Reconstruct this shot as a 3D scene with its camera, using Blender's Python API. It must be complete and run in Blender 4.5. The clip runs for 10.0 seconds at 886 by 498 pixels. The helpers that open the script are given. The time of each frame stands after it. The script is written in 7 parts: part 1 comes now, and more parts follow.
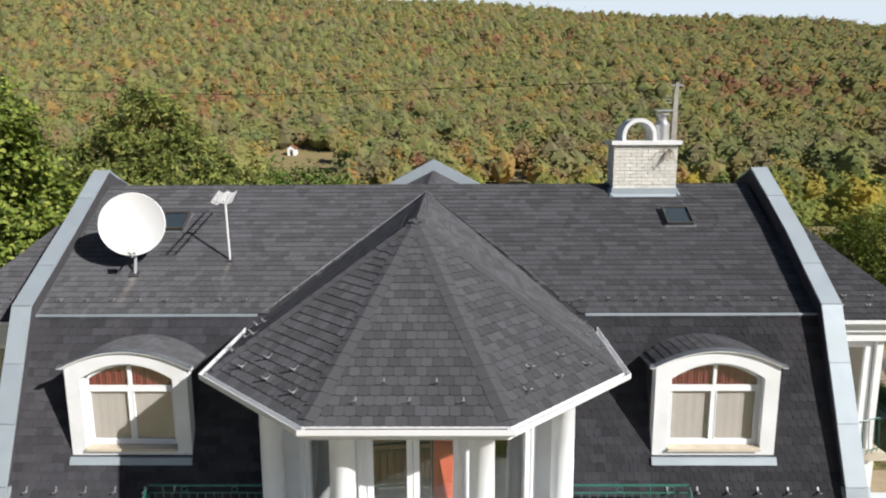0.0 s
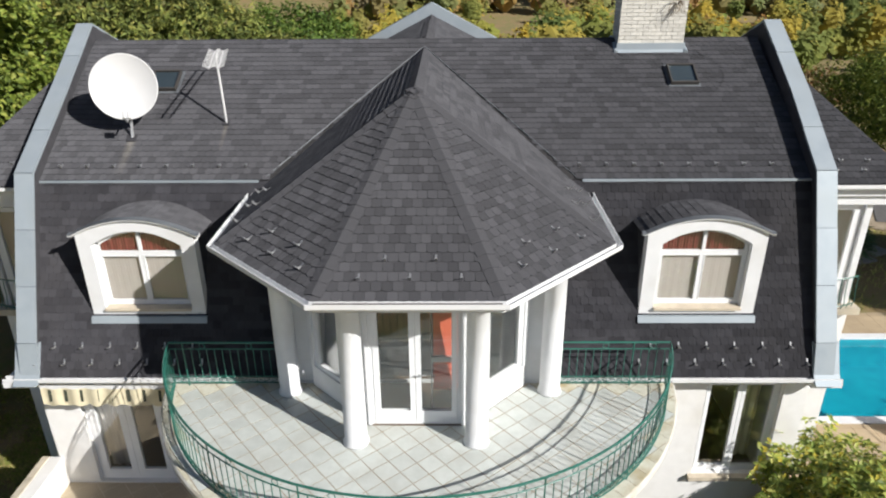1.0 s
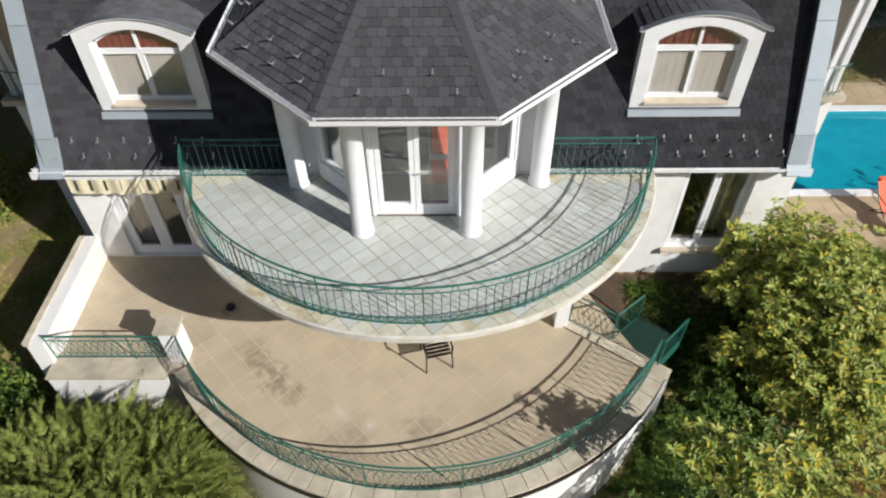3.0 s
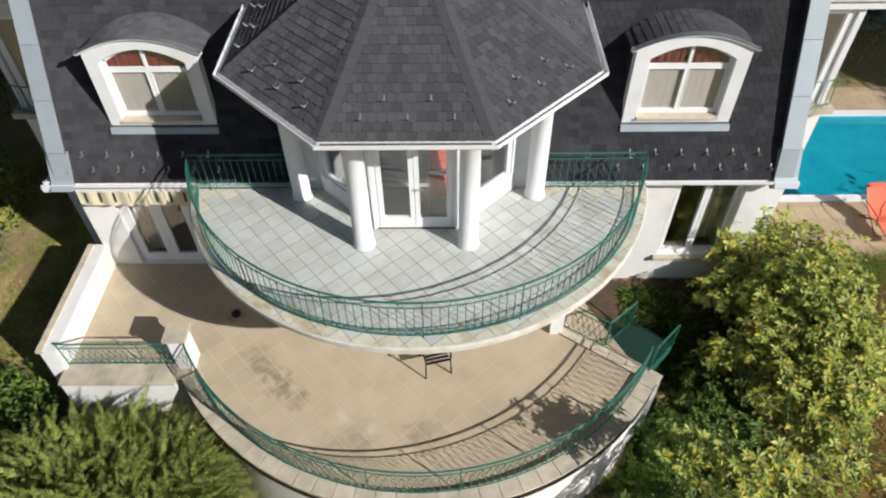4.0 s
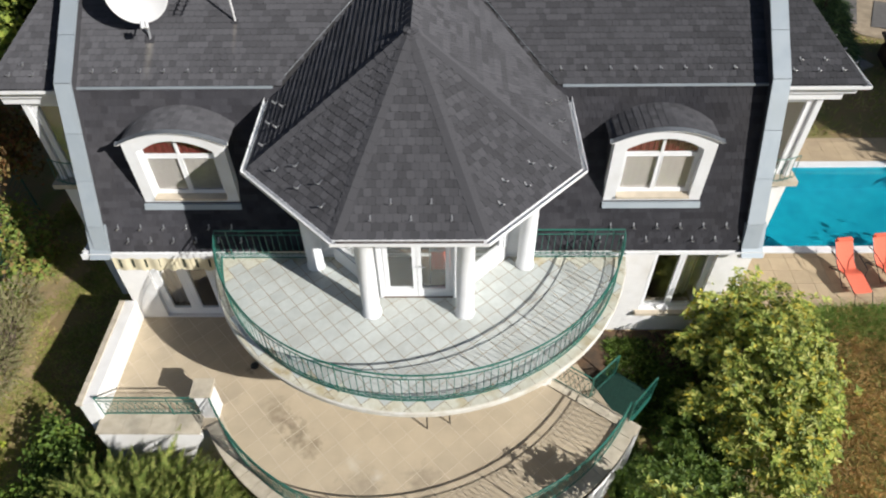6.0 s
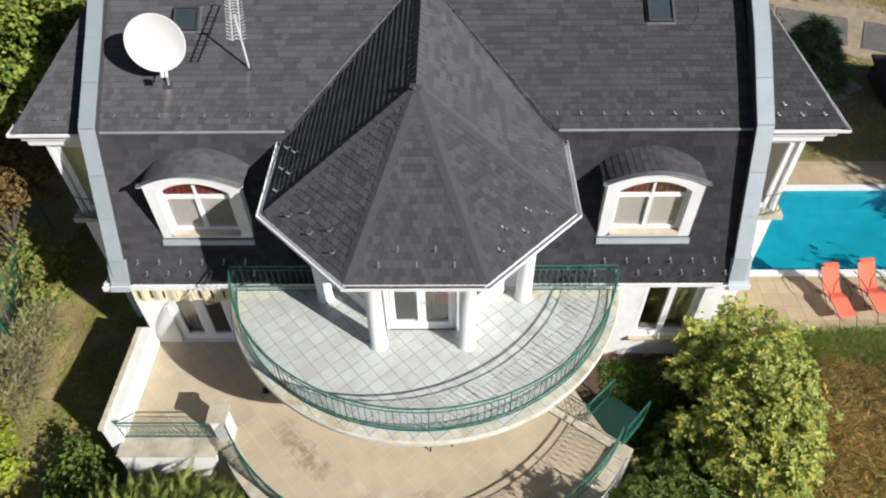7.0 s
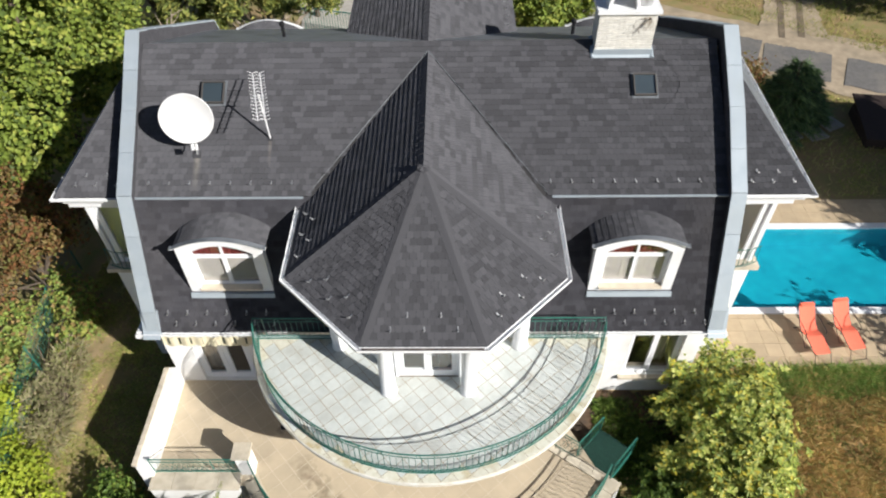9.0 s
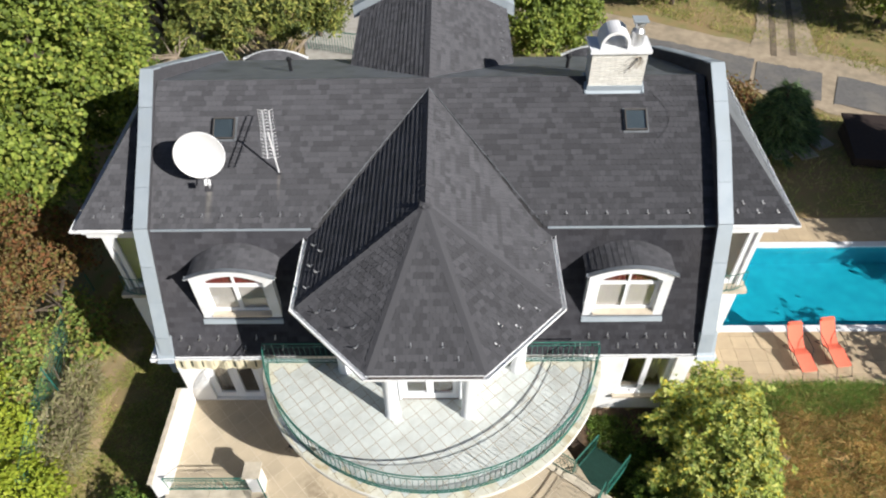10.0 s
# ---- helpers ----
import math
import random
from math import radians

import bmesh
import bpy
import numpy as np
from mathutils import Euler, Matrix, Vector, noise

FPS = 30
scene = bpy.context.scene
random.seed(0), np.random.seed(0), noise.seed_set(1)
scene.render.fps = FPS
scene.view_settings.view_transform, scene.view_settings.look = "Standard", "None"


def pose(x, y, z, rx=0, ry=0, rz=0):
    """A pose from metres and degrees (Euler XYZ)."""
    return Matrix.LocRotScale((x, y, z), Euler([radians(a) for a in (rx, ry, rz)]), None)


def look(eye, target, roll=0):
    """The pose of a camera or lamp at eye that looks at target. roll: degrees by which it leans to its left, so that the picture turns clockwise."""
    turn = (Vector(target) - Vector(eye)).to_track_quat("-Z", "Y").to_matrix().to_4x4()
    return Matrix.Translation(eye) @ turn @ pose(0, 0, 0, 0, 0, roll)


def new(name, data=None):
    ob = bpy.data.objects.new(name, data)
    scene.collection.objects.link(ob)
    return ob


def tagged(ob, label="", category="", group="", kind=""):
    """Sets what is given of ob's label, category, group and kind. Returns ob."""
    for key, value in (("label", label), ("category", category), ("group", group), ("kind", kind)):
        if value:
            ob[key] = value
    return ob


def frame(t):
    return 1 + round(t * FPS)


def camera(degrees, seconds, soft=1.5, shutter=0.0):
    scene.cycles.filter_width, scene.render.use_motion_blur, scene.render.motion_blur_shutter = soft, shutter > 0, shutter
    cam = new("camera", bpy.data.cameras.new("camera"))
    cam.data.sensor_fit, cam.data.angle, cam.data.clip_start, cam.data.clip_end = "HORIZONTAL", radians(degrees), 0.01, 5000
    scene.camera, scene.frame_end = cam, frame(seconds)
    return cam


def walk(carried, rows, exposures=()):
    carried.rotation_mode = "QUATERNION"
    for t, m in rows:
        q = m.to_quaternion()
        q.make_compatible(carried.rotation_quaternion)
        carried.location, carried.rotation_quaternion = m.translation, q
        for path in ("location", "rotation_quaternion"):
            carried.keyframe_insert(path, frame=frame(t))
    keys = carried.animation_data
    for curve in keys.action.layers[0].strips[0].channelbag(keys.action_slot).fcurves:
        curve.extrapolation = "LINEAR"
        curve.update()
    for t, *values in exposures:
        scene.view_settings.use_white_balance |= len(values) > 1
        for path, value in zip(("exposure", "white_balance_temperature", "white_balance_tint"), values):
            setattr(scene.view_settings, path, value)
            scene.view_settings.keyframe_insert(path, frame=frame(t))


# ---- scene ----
# The camera: a drone that rises in front of the house and tips down as it climbs.
cam = camera(66.4, 10.0, 2.1)
PATH = [
    (0, (0.536, -7.522, 10.467), (0.514, -5.555, 10.104), -0.3),
    (0.5, (0.557, -7.501, 10.791), (0.532, -5.591, 10.197), -0.3),
    (1, (0.545, -7.48, 11.093), (0.524, -5.661, 10.26), -0.4),
    (1.5, (0.557, -7.495, 11.362), (0.534, -5.794, 10.31), -0.5),
    (2, (0.557, -7.52, 11.654), (0.535, -5.949, 10.417), -0.6),
    (2.5, (0.574, -7.534, 11.95), (0.552, -6.075, 10.581), -0.7),
    (2.7, (0.578, -7.528, 12.066), (0.558, -6.116, 10.65), -0.7),
    (4, (0.61, -7.546, 12.828), (0.591, -6.18, 11.368), -0.8),
    (4.5, (0.643, -7.574, 13.213), (0.622, -6.203, 11.757), -0.8),
    (5, (0.671, -7.6, 13.742), (0.649, -6.227, 12.287), -0.9),
    (5.5, (0.698, -7.615, 14.237), (0.673, -6.239, 12.786), -0.9),
    (7, (0.641, -7.558, 15.959), (0.615, -6.19, 14.5), -1.0),
    (7.5, (0.618, -7.585, 16.42), (0.592, -6.214, 14.964), -1.0),
    (8, (0.599, -7.603, 16.906), (0.572, -6.233, 15.45), -1.0),
    (8.5, (0.584, -7.61, 17.401), (0.557, -6.241, 15.943), -1.1),
    (9, (0.588, -7.615, 17.937), (0.560, -6.248, 16.478), -1.1),
    (9.5, (0.592, -7.613, 18.466), (0.564, -6.247, 17.005), -1.2),
    (10, (0.581, -7.666, 18.989), (0.553, -6.296, 17.533), -1.3),
]
walk(cam, [(t, look(eye, target, roll)) for t, eye, target, roll in PATH], [(0, 0.38), (0.5, 0.50), (1, 0.32), (1.5, 0.20), (2.5, 0.11), (4.5, 0.14), (7, 0.36), (10, 0.60)])

# Daylight: clear autumn sky, low sun from the front right.
SUN_AZ, SUN_EL = -36.0, 32.2          # degrees, azimuth counter-clockwise from +x
TO_SUN = Vector((math.cos(radians(SUN_AZ)) * math.cos(radians(SUN_EL)), math.sin(radians(SUN_AZ)) * math.cos(radians(SUN_EL)), math.sin(radians(SUN_EL))))
world = bpy.data.worlds.new("sky")
scene.world = world
world.use_nodes = True
wn = world.node_tree.nodes
sky = wn.new("ShaderNodeTexSky")
sky.sky_type = "NISHITA"
sky.sun_disc = False
sky.sun_elevation = radians(SUN_EL)
sky.sun_rotation = radians(90 - SUN_AZ)
sky.air_density, sky.dust_density = 0.6, 0.5
wn["Background"].inputs["Strength"].default_value = 0.05
world.node_tree.links.new(sky.outputs["Color"], wn["Background"].inputs["Color"])
sun = new("sun", bpy.data.lights.new("sun", "SUN"))
sun.data.energy, sun.data.angle, sun.data.color = 5.0, radians(0.53), (1.0, 0.965, 0.92)
sun.matrix_world = look((0, 0, 40), Vector((0, 0, 40)) - TO_SUN)

# ---- materials ----
def mat(name, c1, c2=None, scale=6.0, rough=0.7, metal=0.0, bump=0.0, bscale=40.0, random_by="", vary=0.3, stain=None, stain_scale=0.8, stain_amount=0.5, stretch=(1, 1, 1), sheen=0.5, patches=None, spots=(), streaks=(), slope_light=None, grain=0.0):
    """A surface with grain, larger stains, relief and, for pieces, a tone of their own."""
    m = bpy.data.materials.new(name)
    m.use_nodes = True
    n, link = m.node_tree.nodes, m.node_tree.links.new
    b = n["Principled BSDF"]
    b.inputs["Roughness"].default_value, b.inputs["Metallic"].default_value = rough, metal
    b.inputs["Specular IOR Level"].default_value = sheen
    b.inputs["Diffuse Roughness"].default_value = grain
    geo = n.new("ShaderNodeNewGeometry")
    mp = n.new("ShaderNodeMapping")
    mp.inputs["Scale"].default_value = stretch
    link(geo.outputs["Position"], mp.inputs["Vector"])

    def noise_tex(s, detail=4.0):
        t = n.new("ShaderNodeTexNoise")
        t.inputs["Scale"].default_value, t.inputs["Detail"].default_value = s, detail
        link(mp.outputs["Vector"], t.inputs["Vector"])
        return t.outputs["Fac"]

    def ramp(fac, lo, hi):
        r = n.new("ShaderNodeMapRange")
        r.inputs["From Min"].default_value, r.inputs["From Max"].default_value = lo, hi
        link(fac, r.inputs["Value"])
        return r.outputs["Result"]

    def mix(fac, a, bb, kind="MIX"):
        x = n.new("ShaderNodeMix")
        x.data_type, x.blend_type = "RGBA", kind
        for value, socket in ((fac, x.inputs["Factor"]), (a, x.inputs["A"]), (bb, x.inputs["B"])):
            if isinstance(value, (int, float)):
                socket.default_value = value
            elif isinstance(value, tuple):
                socket.default_value = (*value, 1)
            else:
                link(value, socket)
        return x.outputs["Result"]

    c2 = c2 or tuple(v * 0.8 for v in c1)
    colour = mix(ramp(noise_tex(scale), 0.3, 0.7), c1, c2)
    if stain:
        colour = mix(ramp(noise_tex(stain_scale, 6.0), 0.48, 0.48 + 0.5 * (1.2 - stain_amount)), colour, stain)
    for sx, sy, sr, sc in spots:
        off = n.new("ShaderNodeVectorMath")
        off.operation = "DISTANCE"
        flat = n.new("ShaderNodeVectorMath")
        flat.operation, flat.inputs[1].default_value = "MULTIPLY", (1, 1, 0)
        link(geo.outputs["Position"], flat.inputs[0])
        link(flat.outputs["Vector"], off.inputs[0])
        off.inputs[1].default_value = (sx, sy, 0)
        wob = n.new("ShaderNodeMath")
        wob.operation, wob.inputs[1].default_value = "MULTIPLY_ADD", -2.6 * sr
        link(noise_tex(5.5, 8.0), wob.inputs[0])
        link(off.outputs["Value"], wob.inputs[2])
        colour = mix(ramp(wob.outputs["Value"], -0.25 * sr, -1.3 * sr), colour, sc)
    # Flatter faces get a lighter tone in their colour, imitating brighter light.
    if slope_light:
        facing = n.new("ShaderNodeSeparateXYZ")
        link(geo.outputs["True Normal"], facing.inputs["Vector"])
        colour = mix(ramp(facing.outputs["Z"], 0.48, 0.82), colour, slope_light)
    for sx, ya, yb, sw, sc in streaks:
        axes = n.new("ShaderNodeSeparateXYZ")
        link(geo.outputs["Position"], axes.inputs["Vector"])
        dx = n.new("ShaderNodeMath")
        dx.operation, dx.inputs[1].default_value = "SUBTRACT", sx
        link(axes.outputs["X"], dx.inputs[0])
        ab = n.new("ShaderNodeMath")
        ab.operation = "ABSOLUTE"
        link(dx.outputs["Value"], ab.inputs[0])
        both = n.new("ShaderNodeMath")
        both.operation = "MULTIPLY"
        link(ramp(ab.outputs["Value"], sw, 0.0), both.inputs[0])
        link(ramp(axes.outputs["Y"], ya, yb), both.inputs[1])
        cut = n.new("ShaderNodeMath")
        cut.operation = "MULTIPLY"
        link(both.outputs["Value"], cut.inputs[0])
        link(ramp(axes.outputs["Y"], yb + 0.02, yb), cut.inputs[1])
        colour = mix(cut.outputs["Value"], colour, sc)
    if patches:
        vor = n.new("ShaderNodeTexVoronoi")
        pm = n.new("ShaderNodeMapping")
        pm.inputs["Scale"].default_value = patches
        link(geo.outputs["Position"], pm.inputs["Vector"])
        link(pm.outputs["Vector"], vor.inputs["Vector"])
        vor.inputs["Scale"].default_value = 1.0
        pr = n.new("ShaderNodeMapRange")
        pr.inputs["To Min"].default_value, pr.inputs["To Max"].default_value = 0.60, 1.42
        link(vor.outputs["Color"], pr.inputs["Value"])
        colour = mix(1.0, colour, pr.outputs["Result"], "MULTIPLY")
    if random_by:
        src = geo.outputs["Random Per Island"] if random_by == "island" else n.new("ShaderNodeObjectInfo").outputs["Random"]
        r = n.new("ShaderNodeMapRange")
        r.inputs["To Min"].default_value, r.inputs["To Max"].default_value = 1 - vary, 1 + vary
        link(src, r.inputs["Value"])
        colour = mix(1.0, colour, r.outputs["Result"], "MULTIPLY")
    link(colour, b.inputs["Base Color"])
    if bump:
        bp = n.new("ShaderNodeBump")
        bp.inputs["Strength"].default_value, bp.inputs["Distance"].default_value = bump, 0.02
        link(noise_tex(bscale, 3.0), bp.inputs["Height"])
        link(bp.outputs["Normal"], b.inputs["Normal"])
    return m


def leafy(name, colours, rough=0.55, through_light=0.35):
    """Leaves: each its own colour out of a few, letting some light through."""
    m = bpy.data.materials.new(name)
    m.use_nodes = True
    n, link = m.node_tree.nodes, m.node_tree.links.new
    b = n["Principled BSDF"]
    b.inputs["Roughness"].default_value = rough
    b.inputs["Specular IOR Level"].default_value = 0.25
    geo = n.new("ShaderNodeNewGeometry")
    cr = n.new("ShaderNodeValToRGB")
    cr.color_ramp.interpolation = "CONSTANT"
    while len(cr.color_ramp.elements) < len(colours):
        cr.color_ramp.elements.new(0.5)
    for i, c in enumerate(colours):
        e = cr.color_ramp.elements[i]
        e.position, e.color = i / len(colours), (*c, 1)
    link(geo.outputs["Random Per Island"], cr.inputs["Fac"])
    big = n.new("ShaderNodeTexNoise")
    big.inputs["Scale"].default_value = 0.9
    link(geo.outputs["Position"], big.inputs["Vector"])
    mr = n.new("ShaderNodeMapRange")
    mr.inputs["To Min"].default_value, mr.inputs["To Max"].default_value = 0.45, 1.5
    link(big.outputs["Fac"], mr.inputs["Value"])
    mx = n.new("ShaderNodeMix")
    mx.data_type, mx.blend_type = "RGBA", "MULTIPLY"
    mx.inputs["Factor"].default_value = 1.0
    link(cr.outputs["Color"], mx.inputs["A"])
    link(mr.outputs["Result"], mx.inputs["B"])
    link(mx.outputs["Result"], b.inputs["Base Color"])
    tr = n.new("ShaderNodeBsdfTranslucent")
    link(mx.outputs["Result"], tr.inputs["Color"])
    sh = n.new("ShaderNodeMixShader")
    sh.inputs["Fac"].default_value = through_light
    link(b.outputs["BSDF"], sh.inputs[1])
    link(tr.outputs["BSDF"], sh.inputs[2])
    link(sh.outputs["Shader"], n["Material Output"].inputs["Surface"])
    return m


def glassy(name, tint=(0.8, 0.85, 0.85), gloss=0.04, ripple=0.0):
    """A pane or a water surface: clear, with mirror gloss rising at the grazing angle."""
    m = bpy.data.materials.new(name)
    m.use_nodes = True
    n, link = m.node_tree.nodes, m.node_tree.links.new
    n.remove(n["Principled BSDF"])
    tr, gl, fr, sh = (n.new("ShaderNode" + k) for k in ("BsdfTransparent", "BsdfGlossy", "LayerWeight", "MixShader"))
    tr.inputs["Color"].default_value = (*tint, 1)
    gl.inputs["Roughness"].default_value = 0.02
    fr.inputs["Blend"].default_value = 0.5
    power, scaled = n.new("ShaderNodeMath"), n.new("ShaderNodeMath")
    power.operation, power.inputs[1].default_value = "POWER", 4.0
    scaled.operation, scaled.inputs[1].default_value, scaled.inputs[2].default_value = "MULTIPLY_ADD", 0.9, gloss
    link(fr.outputs["Facing"], power.inputs[0])
    link(power.outputs["Value"], scaled.inputs[0])
    if ripple:
        t, bp = n.new("ShaderNodeTexNoise"), n.new("ShaderNodeBump")
        t.inputs["Scale"].default_value = 7.0
        bp.inputs["Strength"].default_value, bp.inputs["Distance"].default_value = ripple, 0.05
        link(t.outputs["Fac"], bp.inputs["Height"])
        for k in (gl, fr):
            link(bp.outputs["Normal"], k.inputs["Normal"])
    link(scaled.outputs["Value"], sh.inputs["Fac"])
    link(tr.outputs["BSDF"], sh.inputs[1])
    link(gl.outputs["BSDF"], sh.inputs[2])
    link(sh.outputs["Shader"], n["Material Output"].inputs["Surface"])
    return m


# pale wash marks below the feet of dish and aerial
ROOF_WASH = [(-5.55, 4.3, 5.12, 0.11, (0.17, 0.16, 0.145)), (-3.81, 4.85, 5.48, 0.06, (0.14, 0.13, 0.12))]
# Shingle colour also carries painted brightness on the flatter roof planes.
M_FIELD = mat("bitumen_shingle", (0.040, 0.040, 0.0465), (0.059, 0.058, 0.066), 3.0, 0.9, bump=0.4, bscale=160, random_by="island", vary=0.22, stain=(0.060, 0.057, 0.059), stain_scale=0.5, sheen=0.15, grain=1.0, streaks=ROOF_WASH, slope_light=(0.082, 0.082, 0.089))
M_PIECE = mat("bitumen_shingle_piece", (0.040, 0.040, 0.0465), (0.059, 0.058, 0.066), 3.0, 0.9, bump=0.4, bscale=160, random_by="object", vary=0.22, stain=(0.060, 0.057, 0.059), stain_scale=0.5, sheen=0.15, grain=1.0, streaks=ROOF_WASH, slope_light=(0.082, 0.082, 0.089))
M_UNDER = mat("bitumen_underlay", (0.035, 0.034, 0.035), None, 8, 0.95)
M_CAP = mat("bitumen_cap", (0.048, 0.047, 0.052), (0.064, 0.063, 0.069), 5, 0.9, bump=0.4, bscale=160, random_by="island", vary=0.15, sheen=0.25)
M_RIDGE = mat("weathered_and_sheen_sheet", (0.14, 0.155, 0.17), (0.18, 0.195, 0.21), 3, 0.55, 0.2, bump=0.1, bscale=10, stain=(0.06, 0.065, 0.07), stain_scale=1.2, stain_amount=0.5)
M_METAL = mat("zinc_sheet", (0.33, 0.38, 0.42), (0.385, 0.435, 0.47), 3, 0.62, 0.25, bump=0.06, bscale=8, random_by="object", vary=0.05, stain=(0.30, 0.34, 0.36), stain_scale=1.5, stain_amount=0.3)
M_STEEL = mat("galvanised_steel", (0.42, 0.43, 0.44), (0.50, 0.50, 0.50), 10, 0.4, 0.7)
M_WHITE = mat("white_paint", (0.78, 0.79, 0.80), (0.73, 0.74, 0.75), 4, 0.55, bump=0.05, bscale=60, stain=(0.60, 0.59, 0.57), stain_scale=1.1, stain_amount=0.25)
M_STUCCO = mat("white_stucco", (0.83, 0.825, 0.81), (0.78, 0.775, 0.76), 5, 0.85, bump=0.35, bscale=90, stain=(0.60, 0.57, 0.51), stain_scale=0.9, stain_amount=0.35)
M_PVC = mat("white_window_frame", (0.82, 0.83, 0.84), (0.78, 0.79, 0.80), 3, 0.35)
M_TILE = mat("grey_floor_tile", (0.57, 0.60, 0.575), (0.50, 0.53, 0.505), 7, 0.6, bump=0.1, bscale=60, random_by="object", vary=0.07, stain=(0.40, 0.40, 0.36), stain_scale=1.3, stain_amount=0.4)
M_BORDER = mat("stained_border_tile", (0.66, 0.65, 0.56), (0.56, 0.54, 0.43), 9, 0.7, bump=0.15, bscale=60, random_by="island", vary=0.06, stain=(0.42, 0.33, 0.17), stain_scale=3.2, stain_amount=0.6)
M_EDGE = mat("stained_render", (0.68, 0.67, 0.63), (0.58, 0.56, 0.50), 5, 0.85, bump=0.2, bscale=60, stain=(0.44, 0.38, 0.27), stain_scale=2.2, stain_amount=0.6)
M_GROUT = mat("sandy_grout", (0.36, 0.29, 0.19), (0.27, 0.21, 0.14), 9, 0.95)
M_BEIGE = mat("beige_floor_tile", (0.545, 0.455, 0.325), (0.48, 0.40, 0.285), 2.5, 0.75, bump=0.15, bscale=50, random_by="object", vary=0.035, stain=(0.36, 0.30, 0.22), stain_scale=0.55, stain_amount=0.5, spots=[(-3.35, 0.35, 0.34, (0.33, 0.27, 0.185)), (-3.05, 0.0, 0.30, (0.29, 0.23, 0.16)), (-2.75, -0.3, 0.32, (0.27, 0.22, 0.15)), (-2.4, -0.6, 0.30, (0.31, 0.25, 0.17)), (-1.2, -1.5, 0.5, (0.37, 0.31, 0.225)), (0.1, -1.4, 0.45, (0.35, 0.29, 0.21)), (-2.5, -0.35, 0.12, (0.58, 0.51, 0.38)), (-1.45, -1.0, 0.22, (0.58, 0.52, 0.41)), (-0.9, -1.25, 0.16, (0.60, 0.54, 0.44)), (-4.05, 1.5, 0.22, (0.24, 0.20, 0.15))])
M_BEIGE_JOINT = mat("beige_joint", (0.61, 0.53, 0.41), (0.53, 0.46, 0.35), 4, 0.95)
M_COPING = mat("pale_stone_coping", (0.60, 0.54, 0.43), (0.48, 0.42, 0.32), 5, 0.85, bump=0.3, bscale=40, stain=(0.28, 0.25, 0.2), stain_scale=1.6, stain_amount=0.5, random_by="object", vary=0.1)
M_DECK = mat("yellow_stone_slab", (0.50, 0.39, 0.25), (0.44, 0.34, 0.22), 4, 0.85, bump=0.2, bscale=50, random_by="object", vary=0.09, stain=(0.36, 0.28, 0.19), stain_scale=0.8, stain_amount=0.4)
M_DECKJ = mat("slab_joint", (0.36, 0.28, 0.18), None, 6, 0.95)
M_GREEN = mat("green_enamel", (0.020, 0.125, 0.095), (0.028, 0.155, 0.12), 9, 0.35, 0.0, bump=0.1, bscale=80, stain=(0.035, 0.11, 0.085), stain_scale=2)
# Green taken darker so the felt also carries the garden tree's shade.
M_MAT = mat("green_felt", (0.003, 0.030, 0.021), (0.005, 0.042, 0.030), 12, 0.95, bump=0.5, bscale=200)
M_BLACK = mat("black_metal", (0.02, 0.02, 0.022), None, 9, 0.4, 0.3)
M_LINER = mat("blue_pool_liner", (0.0, 0.25, 0.34), (0.004, 0.33, 0.42), 2.6, 0.5, bump=0.05, bscale=12)
M_WATER = glassy("pool_water", (0.76, 0.97, 1.0), 0.02, 0.5)
M_PANE = glassy("window_glass", (0.90, 0.92, 0.91), 0.14)
M_ORANGE = mat("orange_fabric", (0.84, 0.19, 0.11), (0.78, 0.155, 0.09), 30, 0.85, bump=0.15, bscale=300)
M_RED = mat("dark_red_curtain", (0.17, 0.022, 0.022), (0.25, 0.042, 0.04), 14, 0.9, stretch=(6, 1, 0.6))
M_SHEER = mat("beige_net_curtain", (0.62, 0.565, 0.54), (0.57, 0.515, 0.49), 5, 0.95, stretch=(4, 1, 0.4))
M_CREAM = mat("cream_awning_cloth", (0.68, 0.62, 0.44), (0.60, 0.54, 0.38), 6, 0.9)
M_DARKCLOTH = mat("dark_stripe_cloth", (0.06, 0.07, 0.05), None, 6, 0.9)
M_BRICK = mat("whitewashed_brick", (0.72, 0.70, 0.64), (0.62, 0.60, 0.54), 12, 0.9, bump=0.4, bscale=60, random_by="object", vary=0.08)
M_MORTAR = mat("pale_mortar", (0.56, 0.54, 0.49), None, 20, 0.95)
M_DISH = mat("white_dish_enamel", (0.70, 0.70, 0.70), (0.66, 0.66, 0.66), 2, 0.4)
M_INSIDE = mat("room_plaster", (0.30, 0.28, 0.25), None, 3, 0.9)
M_FLOORIN = mat("room_floor", (0.16, 0.11, 0.07), None, 5, 0.5)
M_SILL = mat("beige_stone_sill", (0.62, 0.54, 0.42), (0.52, 0.45, 0.35), 7, 0.8)
M_BARK = mat("bark", (0.12, 0.09, 0.065), (0.07, 0.055, 0.04), 9, 0.95, bump=0.8, bscale=25, stretch=(1, 1, 0.3))
M_BARE = mat("grey_dead_wood", (0.33, 0.27, 0.20), (0.24, 0.19, 0.14), 9, 0.95, bump=0.5, bscale=25)
M_LITTER = mat("gutter_leaf_litter", (0.13, 0.105, 0.09), (0.06, 0.055, 0.055), 14, 0.95, bump=0.6, bscale=60)
# Garden soil brown, darkened further so it carries the tree's shade.
M_SOIL = mat("shade_darkened_soil", (0.075, 0.050, 0.032), (0.048, 0.035, 0.024), 3, 0.95, bump=0.9, bscale=25, stain=(0.16, 0.09, 0.045), stain_scale=2.4, stain_amount=0.5)
